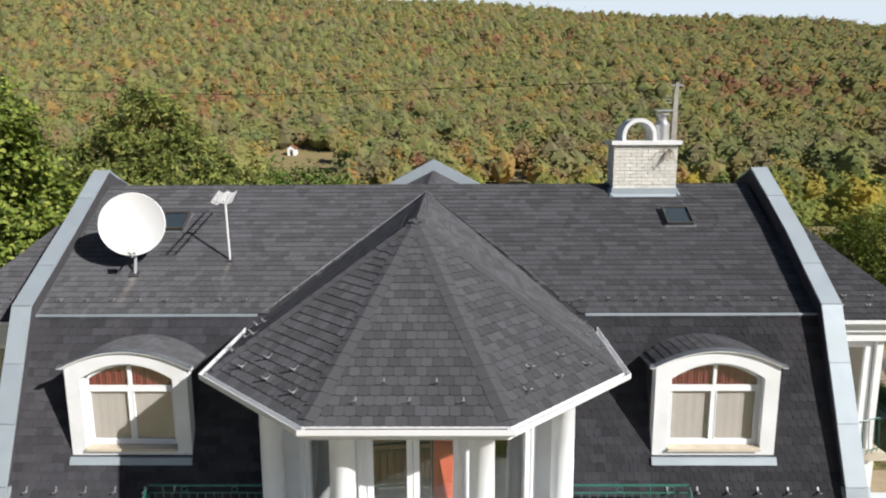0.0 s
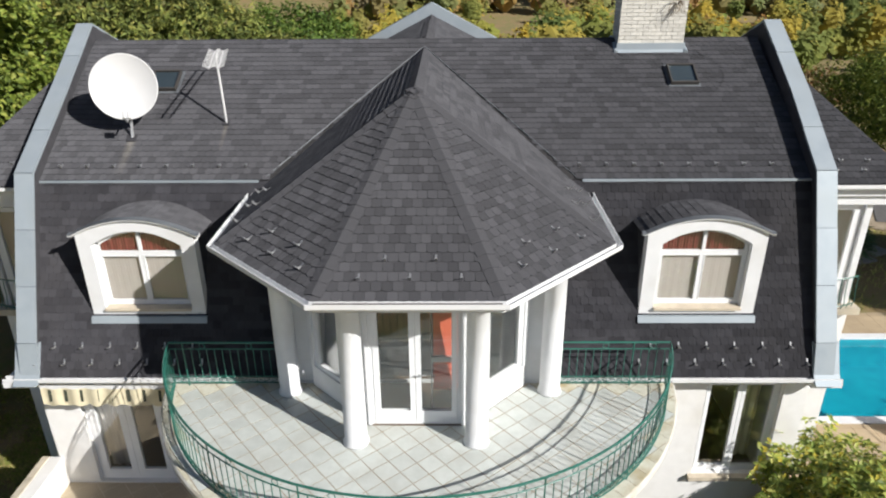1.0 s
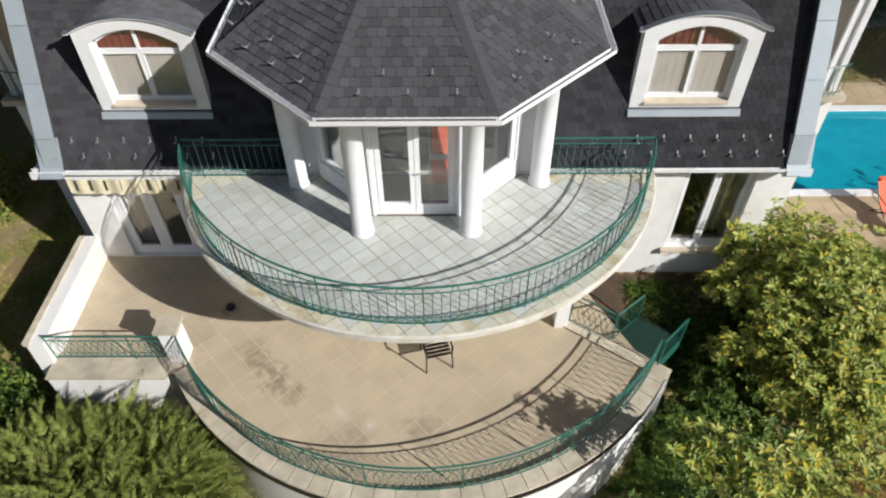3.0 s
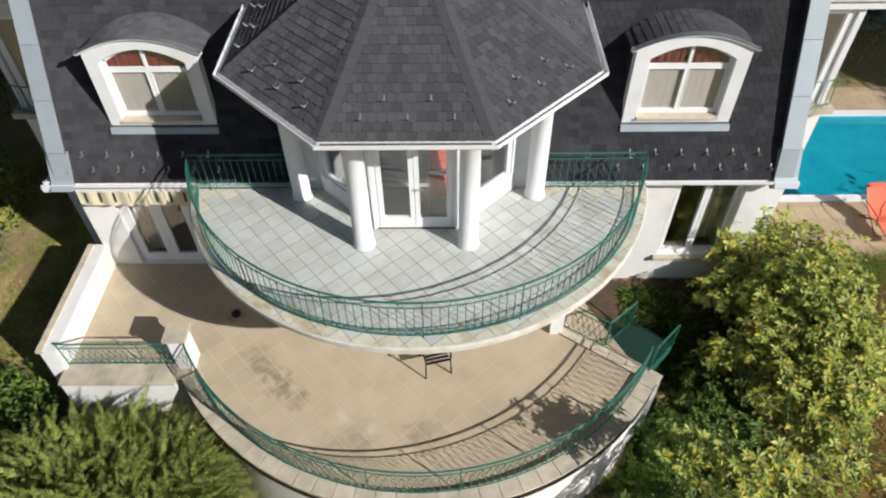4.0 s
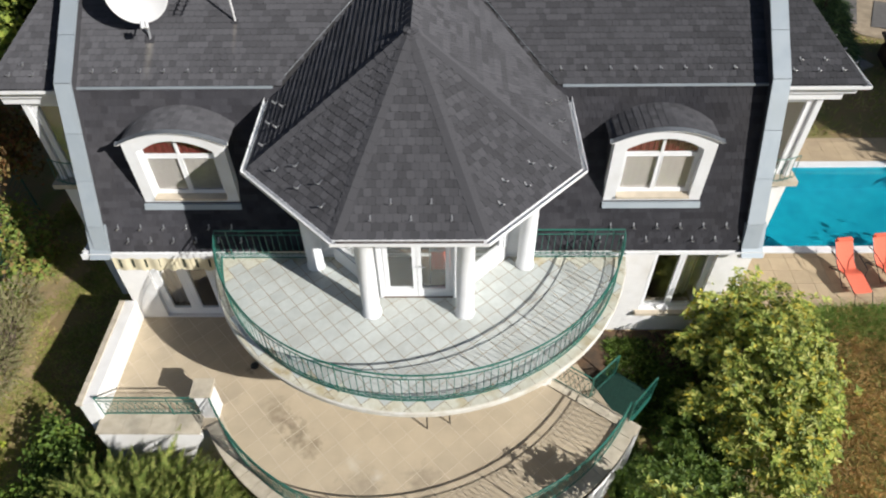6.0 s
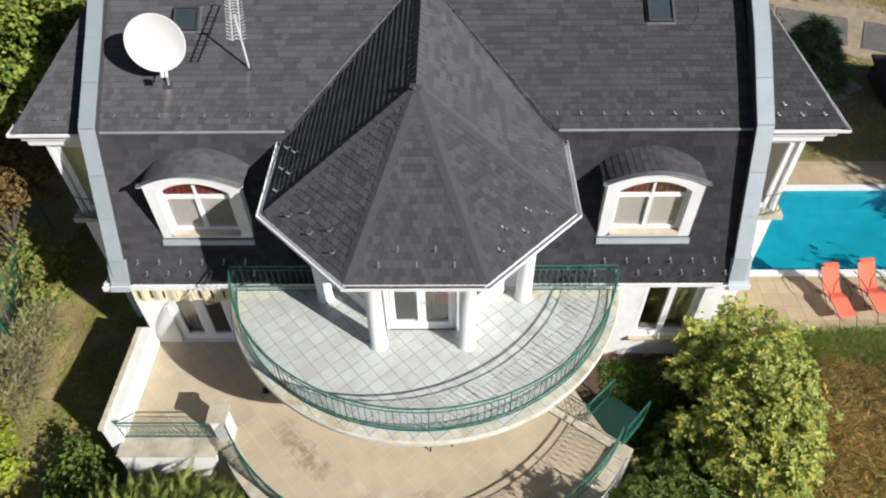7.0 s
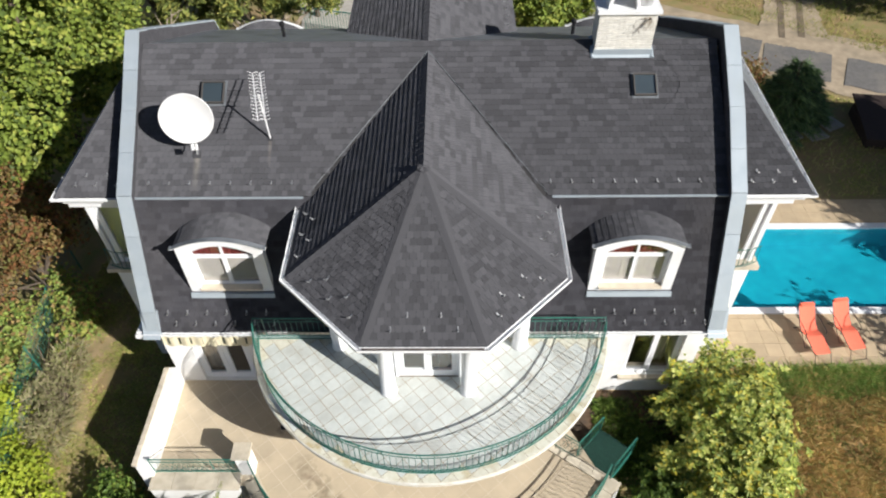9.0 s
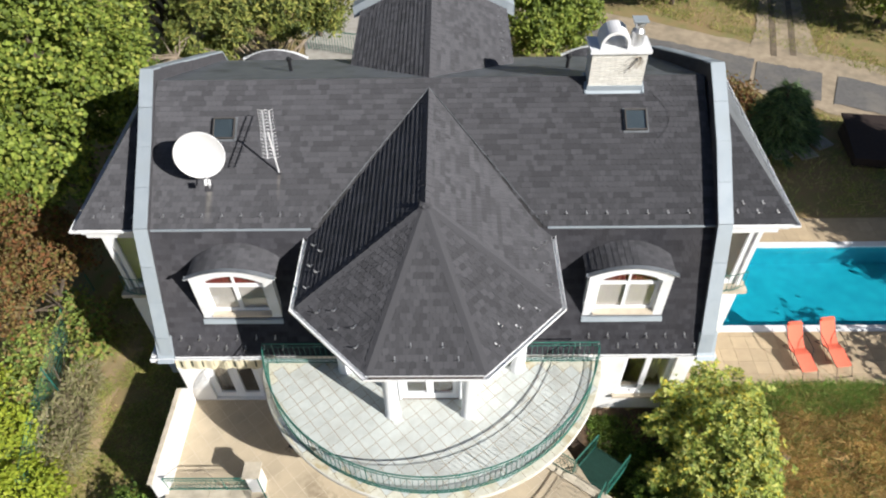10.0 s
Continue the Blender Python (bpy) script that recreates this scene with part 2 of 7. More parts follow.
M_STONE = mat("weathered_flagstone", (0.27, 0.235, 0.18), (0.21, 0.18, 0.14), 6, 0.95, bump=0.4, bscale=40, random_by="object", vary=0.15)
M_ASPHALT = mat("worn_asphalt", (0.15, 0.145, 0.14), (0.115, 0.11, 0.105), 5, 0.9, bump=0.3, bscale=120, stain=(0.22, 0.2, 0.17), stain_scale=0.7)
M_GRAVEL = mat("sandy_track", (0.42, 0.34, 0.24), (0.30, 0.24, 0.17), 2.5, 0.95, bump=0.6, bscale=30, stain=(0.2, 0.17, 0.12), stain_scale=0.9)
M_RUT = mat("dark_rut_earth", (0.20, 0.155, 0.105), (0.12, 0.095, 0.065), 3, 0.95, bump=0.8, bscale=25)
M_DIRT = mat("worn_earth", (0.40, 0.29, 0.17), (0.30, 0.235, 0.12), 2.2, 0.95, bump=0.6, bscale=20, stain=(0.17, 0.17, 0.06), stain_scale=1.1, stain_amount=0.6)
M_CONCRETE = mat("pale_concrete", (0.42, 0.40, 0.36), (0.34, 0.32, 0.28), 3, 0.9, bump=0.3, bscale=60, stain=(0.25, 0.23, 0.2), stain_scale=1.0)
M_SHED = mat("dark_brown_boards", (0.018, 0.010, 0.008), (0.028, 0.016, 0.012), 6, 0.8, stretch=(1, 1, 0.2))
M_ROOFTILE = mat("red_roof", (0.25, 0.09, 0.05), None, 6, 0.9)
M_FRAME = mat("brown_skylight_frame", (0.065, 0.060, 0.056), None, 8, 0.6)
M_SHAFT_SHADE = mat("shaft_shade_blue_grey", (0.05, 0.07, 0.085), None, 3, 0.8)

# ---- building helpers ----
def link_mesh(name, verts, faces, material, parent=None, label="", smooth=False):
    me = bpy.data.meshes.new(name)
    me.from_pydata([tuple(v) for v in verts], [], faces)
    me.materials.append(material)
    if smooth:
        for p in me.polygons:
            p.use_smooth = True
    ob = new(name, me)
    ob.parent = parent
    return tagged(ob, label)


def part(name, bm, material, parent=None, label="", bevel=0.0, smooth=False):
    """One mesh object out of a bmesh, under its thing."""
    if bevel:
        bmesh.ops.bevel(bm, geom=[e for e in bm.edges if len(e.link_faces) == 2 and e.calc_face_angle(0) > 0.5], offset=bevel, segments=1, affect="EDGES")
    bmesh.ops.recalc_face_normals(bm, faces=bm.faces[:])
    me = bpy.data.meshes.new(name)
    bm.to_mesh(me)
    bm.free()
    me.materials.append(material)
    if smooth:
        for p in me.polygons:
            p.use_smooth = True
    ob = new(name, me)
    ob.parent = parent
    return tagged(ob, label)


def again(ob, name, m, parent):
    """A further piece on the mesh of ob."""
    o = bpy.data.objects.new(name, ob.data)
    scene.collection.objects.link(o)
    o.parent, o.matrix_basis = parent, m
    return o


def thing(name, label, category, group="", kind="", at=(0, 0, 0)):
    e = new(name)
    e.location = at
    e.empty_display_size = 0.3
    return tagged(e, label, category, group, kind)


def add_box(bm, x0, x1, y0, y1, z0, z1, m=None):
    v = [Vector((x, y, z)) for z in (z0, z1) for y in (y0, y1) for x in (x0, x1)]
    v = [bm.verts.new(m @ p if m else p) for p in v]
    for f in ((0, 2, 3, 1), (4, 5, 7, 6), (0, 1, 5, 4), (2, 6, 7, 3), (0, 4, 6, 2), (1, 3, 7, 5)):
        bm.faces.new([v[i] for i in f])
    return bm


def box(*a, m=None):
    return add_box(bmesh.new(), *a, m=m)


def add_prism(bm, pts, shift):
    """A solid out of a planar polygon (3D points) pushed along a vector."""
    a = [bm.verts.new(Vector(p)) for p in pts]
    b = [bm.verts.new(Vector(p) + Vector(shift)) for p in pts]
    bm.faces.new(a)
    bm.faces.new(b[::-1])
    k = len(a)
    for i in range(k):
        bm.faces.new((a[i], b[i], b[(i + 1) % k], a[(i + 1) % k]))
    return bm


def prism(pts, shift):
    return add_prism(bmesh.new(), pts, shift)


def add_tube(bm, pts, r, n=6, r2=None, closed=False):
    """A round bar along a polyline, tapering from r to r2."""
    pts = [Vector(p) for p in pts]
    r2 = r if r2 is None else r2
    rings = []
    for i, p in enumerate(pts):
        a = pts[i - 1] if i or closed else p
        b = pts[(i + 1) % len(pts)] if i < len(pts) - 1 or closed else p
        d = (b - a).normalized()
        s = d.cross(Vector((0, 0, 1)) if abs(d.z) < 0.95 else Vector((1, 0, 0))).normalized()
        t = s.cross(d)
        rr = r + (r2 - r) * i / max(1, len(pts) - 1)
        rings.append([bm.verts.new(p + rr * (math.cos(6.28318 * k / n) * s + math.sin(6.28318 * k / n) * t)) for k in range(n)])
    for i in range(len(rings) - (0 if closed else 1)):
        a, b = rings[i], rings[(i + 1) % len(rings)]
        for k in range(n):
            bm.faces.new((a[k], a[(k + 1) % n], b[(k + 1) % n], b[k]))
    if not closed:
        bm.faces.new(rings[0][::-1])
        bm.faces.new(rings[-1])
    return bm


def tube(pts, r, n=6, r2=None, closed=False):
    return add_tube(bmesh.new(), pts, r, n, r2, closed)


def lathe(profile, n=24):
    """A turned body from (radius, height) pairs."""
    bm = bmesh.new()
    rings = [[bm.verts.new((r * math.cos(2 * math.pi * k / n), r * math.sin(2 * math.pi * k / n), z)) for k in range(n)] for r, z in profile]
    for a, b in zip(rings, rings[1:]):
        for k in range(n):
            bm.faces.new((a[k], a[(k + 1) % n], b[(k + 1) % n], b[k]))
    bm.faces.new(rings[0][::-1])
    bm.faces.new(rings[-1])
    return bm


def sweep(profile, path, closed=False):
    """A moulding: (out, up) profile carried along a level path; out is to the right of the way."""
    bm = bmesh.new()
    path = [Vector(p) for p in path]
    rings = []
    for i, p in enumerate(path):
        a = (p - path[i - 1]).normalized() if i or closed else None
        b = (path[(i + 1) % len(path)] - p).normalized() if i < len(path) - 1 or closed else None
        a, b = a or b, b or a
        na, nb = Vector((a.y, -a.x, 0)), Vector((b.y, -b.x, 0))
        o = (na + nb).normalized()
        o /= max(0.3, o.dot(na))
        rings.append([bm.verts.new(p + o * x + Vector((0, 0, z))) for x, z in profile])
    k = len(profile)
    for i in range(len(rings) - (0 if closed else 1)):
        a, b = rings[i], rings[(i + 1) % len(rings)]
        for j in range(k):
            bm.faces.new((a[j], a[(j + 1) % k], b[(j + 1) % k], b[j]))
    if not closed:
        bm.faces.new(rings[0][::-1])
        bm.faces.new(rings[-1])
    return bm


def clip(poly, region):
    """The part of a polygon inside a convex region (both counter-clockwise, 2D)."""
    for i in range(len(region)):
        (ax, ay), (bx, by) = region[i], region[(i + 1) % len(region)]
        out = []
        for j in range(len(poly)):
            p, q = poly[j - 1], poly[j]
            dp = (bx - ax) * (p[1] - ay) - (by - ay) * (p[0] - ax)
            dq = (bx - ax) * (q[1] - ay) - (by - ay) * (q[0] - ax)
            if (dp >= 0) != (dq >= 0):
                t = dp / (dp - dq)
                out.append((p[0] + t * (q[0] - p[0]), p[1] + t * (q[1] - p[1])))
            if dq >= 0:
                out.append(q)
        poly = out
        if len(poly) < 3:
            return []
    return poly


def inside(p, region):
    return all((region[(i + 1) % len(region)][0] - region[i][0]) * (p[1] - region[i][1]) - (region[(i + 1) % len(region)][1] - region[i][1]) * (p[0] - region[i][0]) >= 0 for i in range(len(region)))


TAB, COURSE = 0.143, 0.145


def tab_outline(u, v, w, h):
    return [(u + 0.002, v + 0.024), (u + 0.022, v + 0.005), (u + w / 2, v), (u + w - 0.022, v + 0.005), (u + w - 0.002, v + 0.024), (u + w - 0.002, v + h), (u + 0.002, v + h)]


def tab_solid(outline, v0, h):
    """Verts and faces of one tab: a wedge, thick at its lower end."""
    top = [(u, v, 0.018 - 0.012 * min(1.0, (v - v0) / h)) for u, v in outline]
    low = [(u, v, 0.0) for u, v in outline]
    k = len(outline)
    return top + low, [tuple(range(k))] + [(i, i + k, (i + 1) % k + k, (i + 1) % k) for i in range(k)]


class Roof:
    """A roof plane clad in rounded bitumen tabs. origin at its eave, u along the eave, region in metres (u, v)."""

    def __init__(self, name, parent, origin, along, up, region, label="", skip=None, pieces=None, thick=0.12, holes=()):
        self.o, self.u = Vector(origin), Vector(along).normalized()
        self.n = self.u.cross(Vector(up)).normalized()
        self.v = self.n.cross(self.u)
        self.m = Matrix.Translation(self.o) @ Matrix((self.u, self.v, self.n)).transposed().to_4x4()
        at = lambda u, v, h=0.0: self.o + self.u * u + self.v * v + self.n * h
        self.at = at
        bm = bmesh.new()
        if holes:
            (u0, v0), (u1, v1) = region[0], region[2]
            cuts = sorted({u0, u1} | {h[0] for h in holes} | {h[1] for h in holes})
            rows = sorted({v0, v1} | {h[2] for h in holes} | {h[3] for h in holes})
            cells = [(a, b, c, d) for a, b in zip(cuts, cuts[1:]) for c, d in zip(rows, rows[1:])]
            for a, b, c, d in cells:
                if not any(h[0] <= a and b <= h[1] and h[2] <= c and d <= h[3] for h in holes):
                    add_prism(bm, [at(a, c, -0.004), at(b, c, -0.004), at(b, d, -0.004), at(a, d, -0.004)], self.n * -thick)
            bmesh.ops.remove_doubles(bm, verts=bm.verts[:], dist=1e-4)
        else:
            add_prism(bm, [at(u, v, -0.004) for u, v in region], self.n * -thick)
        base = part(name, bm, M_UNDER, parent, label)
        self.base = base
        vs, fs, loose = [], [], []
        us, vv = [p[0] for p in region], [p[1] for p in region]
        rng = random.Random(name)
        row = 0
        v = min(vv)
        while v < max(vv):
            u = min(us) - TAB - (row % 2) * TAB / 2 - rng.random() * 0.02
            strip_left, before = 0, None       # tabs of one strip hang together under their overlap
            while u < max(us) + TAB:
                mid = (u + TAB / 2, v + COURSE / 2)
                out = tab_outline(u, v, TAB, COURSE + 0.01)
                whole = all(inside(p, region) for p in out)
                if not whole:
                    out = clip(out, region)
                if out and not (skip and skip(at(*mid))):
                    if whole and pieces and pieces(at(*mid)) and len(loose) < 300:
                        loose.append((u, v))
                        before = None
                    else:
                        p, f = tab_solid(out, v, COURSE)
                        b0 = len(vs)
                        vs += [at(*q) for q in p]
                        fs += [tuple(i + b0 for i in g) for g in f]
                        if strip_left <= 0:
                            strip_left, before = rng.choice((1, 1, 2, 2, 3)), None
                        if whole:
                            if before is not None:
                                fs.append((before + 12, b0 + 13, b0 + 7, before + 11))
                            before = b0
                        else:
                            before = None
                        strip_left -= 1
                else:
                    before = None
                u += TAB
            v += COURSE
            row += 1
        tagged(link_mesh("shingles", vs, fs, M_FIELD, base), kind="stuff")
        self.loose = loose

    def lay(self, first=None):
        """The nearest tabs, each a piece of its own."""
        for u, v in self.loose:
            m = self.m @ Matrix.Translation((u, v, 0))
            if first is None:
                p, f = tab_solid(tab_outline(0, 0, TAB, COURSE + 0.01), 0, COURSE)
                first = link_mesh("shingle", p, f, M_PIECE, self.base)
                first.matrix_basis = m
            else:
                again(first, "shingle", m, self.base)
        return first


def caps(name, a, b, parent, width=0.135, step=0.2, n1=None, n2=None):
    """Ridge or hip cap: overlapping folded pieces from a (low) to b (high); n1, n2 point down the two sides."""
    a, b = Vector(a), Vector(b)
    d = (b - a)
    length = d.length
    d.normalize()
    n1, n2 = Vector(n1).normalized(), Vector(n2).normalized()
    up = -(n1 + n2).normalized()
    k = int(length / step)
    vs = []
    for base, h in ((Vector(), 0.034), (d * (length / k + 0.02), 0.024)):
        vs += [base + n1 * width + up * (h - 0.012), base + up * h, base + n2 * width + up * (h - 0.012), base + n1 * width - up * 0.02, base + n2 * width - up * 0.02]
    fs = [(0, 1, 6, 5), (1, 2, 7, 6), (3, 0, 5, 8), (2, 4, 9, 7), (3, 4, 2, 1, 0)]
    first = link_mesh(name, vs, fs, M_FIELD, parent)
    first.location = a
    for i in range(1, k):
        again(first, name, Matrix.Translation(a + d * (i * length / k)), parent)
    return first


HOOK = None


def snow_guard(parent, m):
    """A small galvanised hook: a strap up the slope and a bent upright plate."""
    global HOOK
    if HOOK is None:
        bm = box(-0.013, 0.013, 0.0, 0.10, 0.017, 0.023)
        add_prism(bm, [(-0.021, 0.0, 0.02), (0.021, 0.0, 0.02), (0.019, -0.012, 0.105), (-0.019, -0.012, 0.105)], (0, 0.012, 0.003))
        add_prism(bm, [(-0.004, 0.01, 0.02), (-0.004, 0.05, 0.02), (-0.004, 0.008, 0.055)], (0.008, 0, 0))
        HOOK = part("snow_guard", bm, M_STEEL, parent)
        HOOK.matrix_basis = m
        return HOOK
    return again(HOOK, "snow_guard", m, parent)


# ---- the house ----
house = thing("house", "white two-storey villa with dark shingled mansard roof and octagonal turret", "house")

# Heights and lines of the plan
GUT_Y, GUT_Z = 2.63, 3.92          # lower eave
KINK_Y, KINK_Z = 4.25, 7.09        # break of the mansard
RIDGE_Y, RIDGE_Z = 7.8, 9.10
BACK = 16.4                        # the rear slope is longer and flatter
PX = 7.18                          # half length of the roof
WALL_Y = 3.0
BAL_Z, TER_Z = 3.935, 1.10
ZE, ZR = 6.88, 8.98                # turret eave and ridge
TC = Vector((0, 3.14))


def in_turret(p):
    """Under the turret roof or inside the bay."""
    return abs(p.x) < 3.0 * max(0.0, 1 - max(0.0, p.y - 4.2) / 3.4) - 0.1 and p.z > 6.7


def under_dormer(p):
    return (abs(abs(p.x) - 4.94) < 0.95 and 4.9 < p.z < 6.2) or (abs(p.x) < 1.7 and p.z < 6.9)


low_len = math.hypot(KINK_Y - GUT_Y, KINK_Z - GUT_Z)
up_len = math.hypot(RIDGE_Y - KINK_Y, RIDGE_Z - KINK_Z)
roof_low = Roof("mansard_slope", house, (-PX, GUT_Y, GUT_Z), (1, 0, 0), (0, KINK_Y - GUT_Y, KINK_Z - GUT_Z), [(0, 0), (2 * PX, 0), (2 * PX, low_len), (0, low_len)], "steep dark grey shingled mansard slope", under_dormer, lambda p: p.z < 4.5 and abs(p.x) > 3.9, holes=[(PX + c - 0.9, PX + c + 0.9, 1.2, 2.75) for c in (-4.92, 4.97)])
roof_up = Roof("main_roof_slope", house, (-PX, KINK_Y, KINK_Z + 0.02), (1, 0, 0), (0, RIDGE_Y - KINK_Y, RIDGE_Z - KINK_Z), [(0, 0), (2 * PX, 0), (2 * PX, up_len), (0, up_len)], "dark grey weathered shingled main roof slope", in_turret, lambda p: p.y < 4.9)
part("rear_roof_slope", prism([(-PX, RIDGE_Y, RIDGE_Z), (PX, RIDGE_Y, RIDGE_Z), (PX, BACK - KINK_Y, KINK_Z), (-PX, BACK - KINK_Y, KINK_Z)], (0, -0.05, -0.12)), M_RIDGE, house)
part("rear_mansard_slope", prism([(-PX, BACK - KINK_Y, KINK_Z), (PX, BACK - KINK_Y, KINK_Z), (PX, BACK - GUT_Y, GUT_Z), (-PX, BACK - GUT_Y, GUT_Z)], (0, -0.12, -0.05)), M_CAP, house)
su, sb = (0, -(RIDGE_Y - KINK_Y), -(RIDGE_Z - KINK_Z)), (0, RIDGE_Y - KINK_Y, -(RIDGE_Z - KINK_Z))
caps("ridge_cap", (-PX, RIDGE_Y, RIDGE_Z), (PX, RIDGE_Y, RIDGE_Z), house, 0.17, 0.25, su, sb)

# pale drip strip along the break of the roof, on both sides of the turret
for x0, x1 in ((-PX, -2.95), (2.95, PX)):
    part("drip_strip", box(x0, x1, KINK_Y - 0.045, KINK_Y + 0.0, KINK_Z - 0.012, KINK_Z + 0.026), M_METAL, house, "pale metal drip strip", 0.006)

# walls
for side in (-1, 1):
    x0, x1 = sorted((side * 6.85, side * 7.25))
    part("side_wall", prism([(x0, WALL_Y, -0.6), (x0, WALL_Y, GUT_Z - 0.1), (x0, KINK_Y + 0.15, KINK_Z - 0.15), (x0, RIDGE_Y, RIDGE_Z - 0.2), (x0, BACK - KINK_Y - 0.15, KINK_Z - 0.15), (x0, BACK - WALL_Y, GUT_Z - 0.1), (x0, BACK - WALL_Y, -0.6)], (x1 - x0, 0, 0)), M_STUCCO, house)
part("rear_wall", box(-6.85, 6.85, BACK - WALL_Y - 0.3, BACK - WALL_Y, -0.6, GUT_Z - 0.1), M_STUCCO, house)


def wall_with_hole(name, x0, x1, z0, z1, hx0, hx1, hz0, hz1, y0, y1, parent, material):
    bm = bmesh.new()
    for a in ((x0, hx0, z0, z1), (hx1, x1, z0, z1), (hx0, hx1, z0, hz0), (hx0, hx1, hz1, z1)):
        if a[1] - a[0] > 0.001 and a[3] - a[2] > 0.001:
            add_box(bm, a[0], a[1], y0, y1, a[2], a[3])
    bmesh.ops.remove_doubles(bm, verts=bm.verts[:], dist=1e-4)
    return part(name, bm, material, parent)


DL = (-6.55, -5.0, TER_Z + 0.02, 3.32)      # ground-floor door on the terrace
DR = (5.35, 6.8, 1.35, 3.55)               # ground-floor window by the tree
wall_with_hole("front_wall", -6.85, -2.6, -0.9, GUT_Z - 0.12, *DL, WALL_Y, WALL_Y + 0.3, house, M_STUCCO)
wall_with_hole("front_wall", 2.6, 6.85, -0.9, GUT_Z - 0.12, *DR, WALL_Y, WALL_Y + 0.3, house, M_STUCCO)
part("front_wall", box(-2.6, 2.6, WALL_Y, WALL_Y + 0.3, -0.9, GUT_Z - 0.12), M_STUCCO, house)
part("ground_room_floor", box(-6.84, 6.84, WALL_Y + 0.3, BACK - WALL_Y - 0.3, 0.95, 1.08), M_FLOORIN, house)
part("upper_floor", box(-6.84, 6.84, WALL_Y + 0.35, BACK - WALL_Y - 0.3, 3.7, 3.94), M_INSIDE, house)
part("inner_wall", box(-6.84, 6.84, 6.2, 6.35, 1.09, 6.9), M_INSIDE, house)


def opening_frame(parent, x0, x1, y, z0, z1, leaves=2, rail=0.09, low=0.12, depth=0.08, glass=True):
    """A fixed frame with glazed leaves: posts, rails and panes, facing -y."""
    bm = bmesh.new()
    for a in ((x0, x0 + 0.06, z0, z1), (x1 - 0.06, x1, z0, z1), (x0 + 0.06, x1 - 0.06, z1 - 0.06, z1), (x0 + 0.06, x1 - 0.06, z0, z0 + 0.04)):
        add_box(bm, a[0], a[1], y, y + depth, a[2], a[3])
    part("frame", bm, M_PVC, parent)
    w = (x1 - x0 - 0.12) / leaves
    for i in range(leaves):
        a, b = x0 + 0.06 + i * w + 0.004, x0 + 0.06 + (i + 1) * w - 0.004
        bm = bmesh.new()
        for c in ((a, a + rail, z0 + 0.045, z1 - 0.065), (b - rail, b, z0 + 0.045, z1 - 0.065), (a + rail, b - rail, z1 - 0.065 - rail, z1 - 0.065), (a + rail, b - rail, z0 + 0.045, z0 + 0.045 + low)):
            add_box(bm, c[0], c[1], y - 0.015, y + depth - 0.02, c[2], c[3])
        leaf = part("sash", bm, M_PVC, parent, "", 0.006)
        if glass:
            g = part("pane", box(a + rail - 0.005, b - rail + 0.005, y + 0.02, y + 0.032, z0 + 0.045 + low - 0.005, z1 - 0.06 - rail), M_PANE, parent)
            g.visible_shadow = False


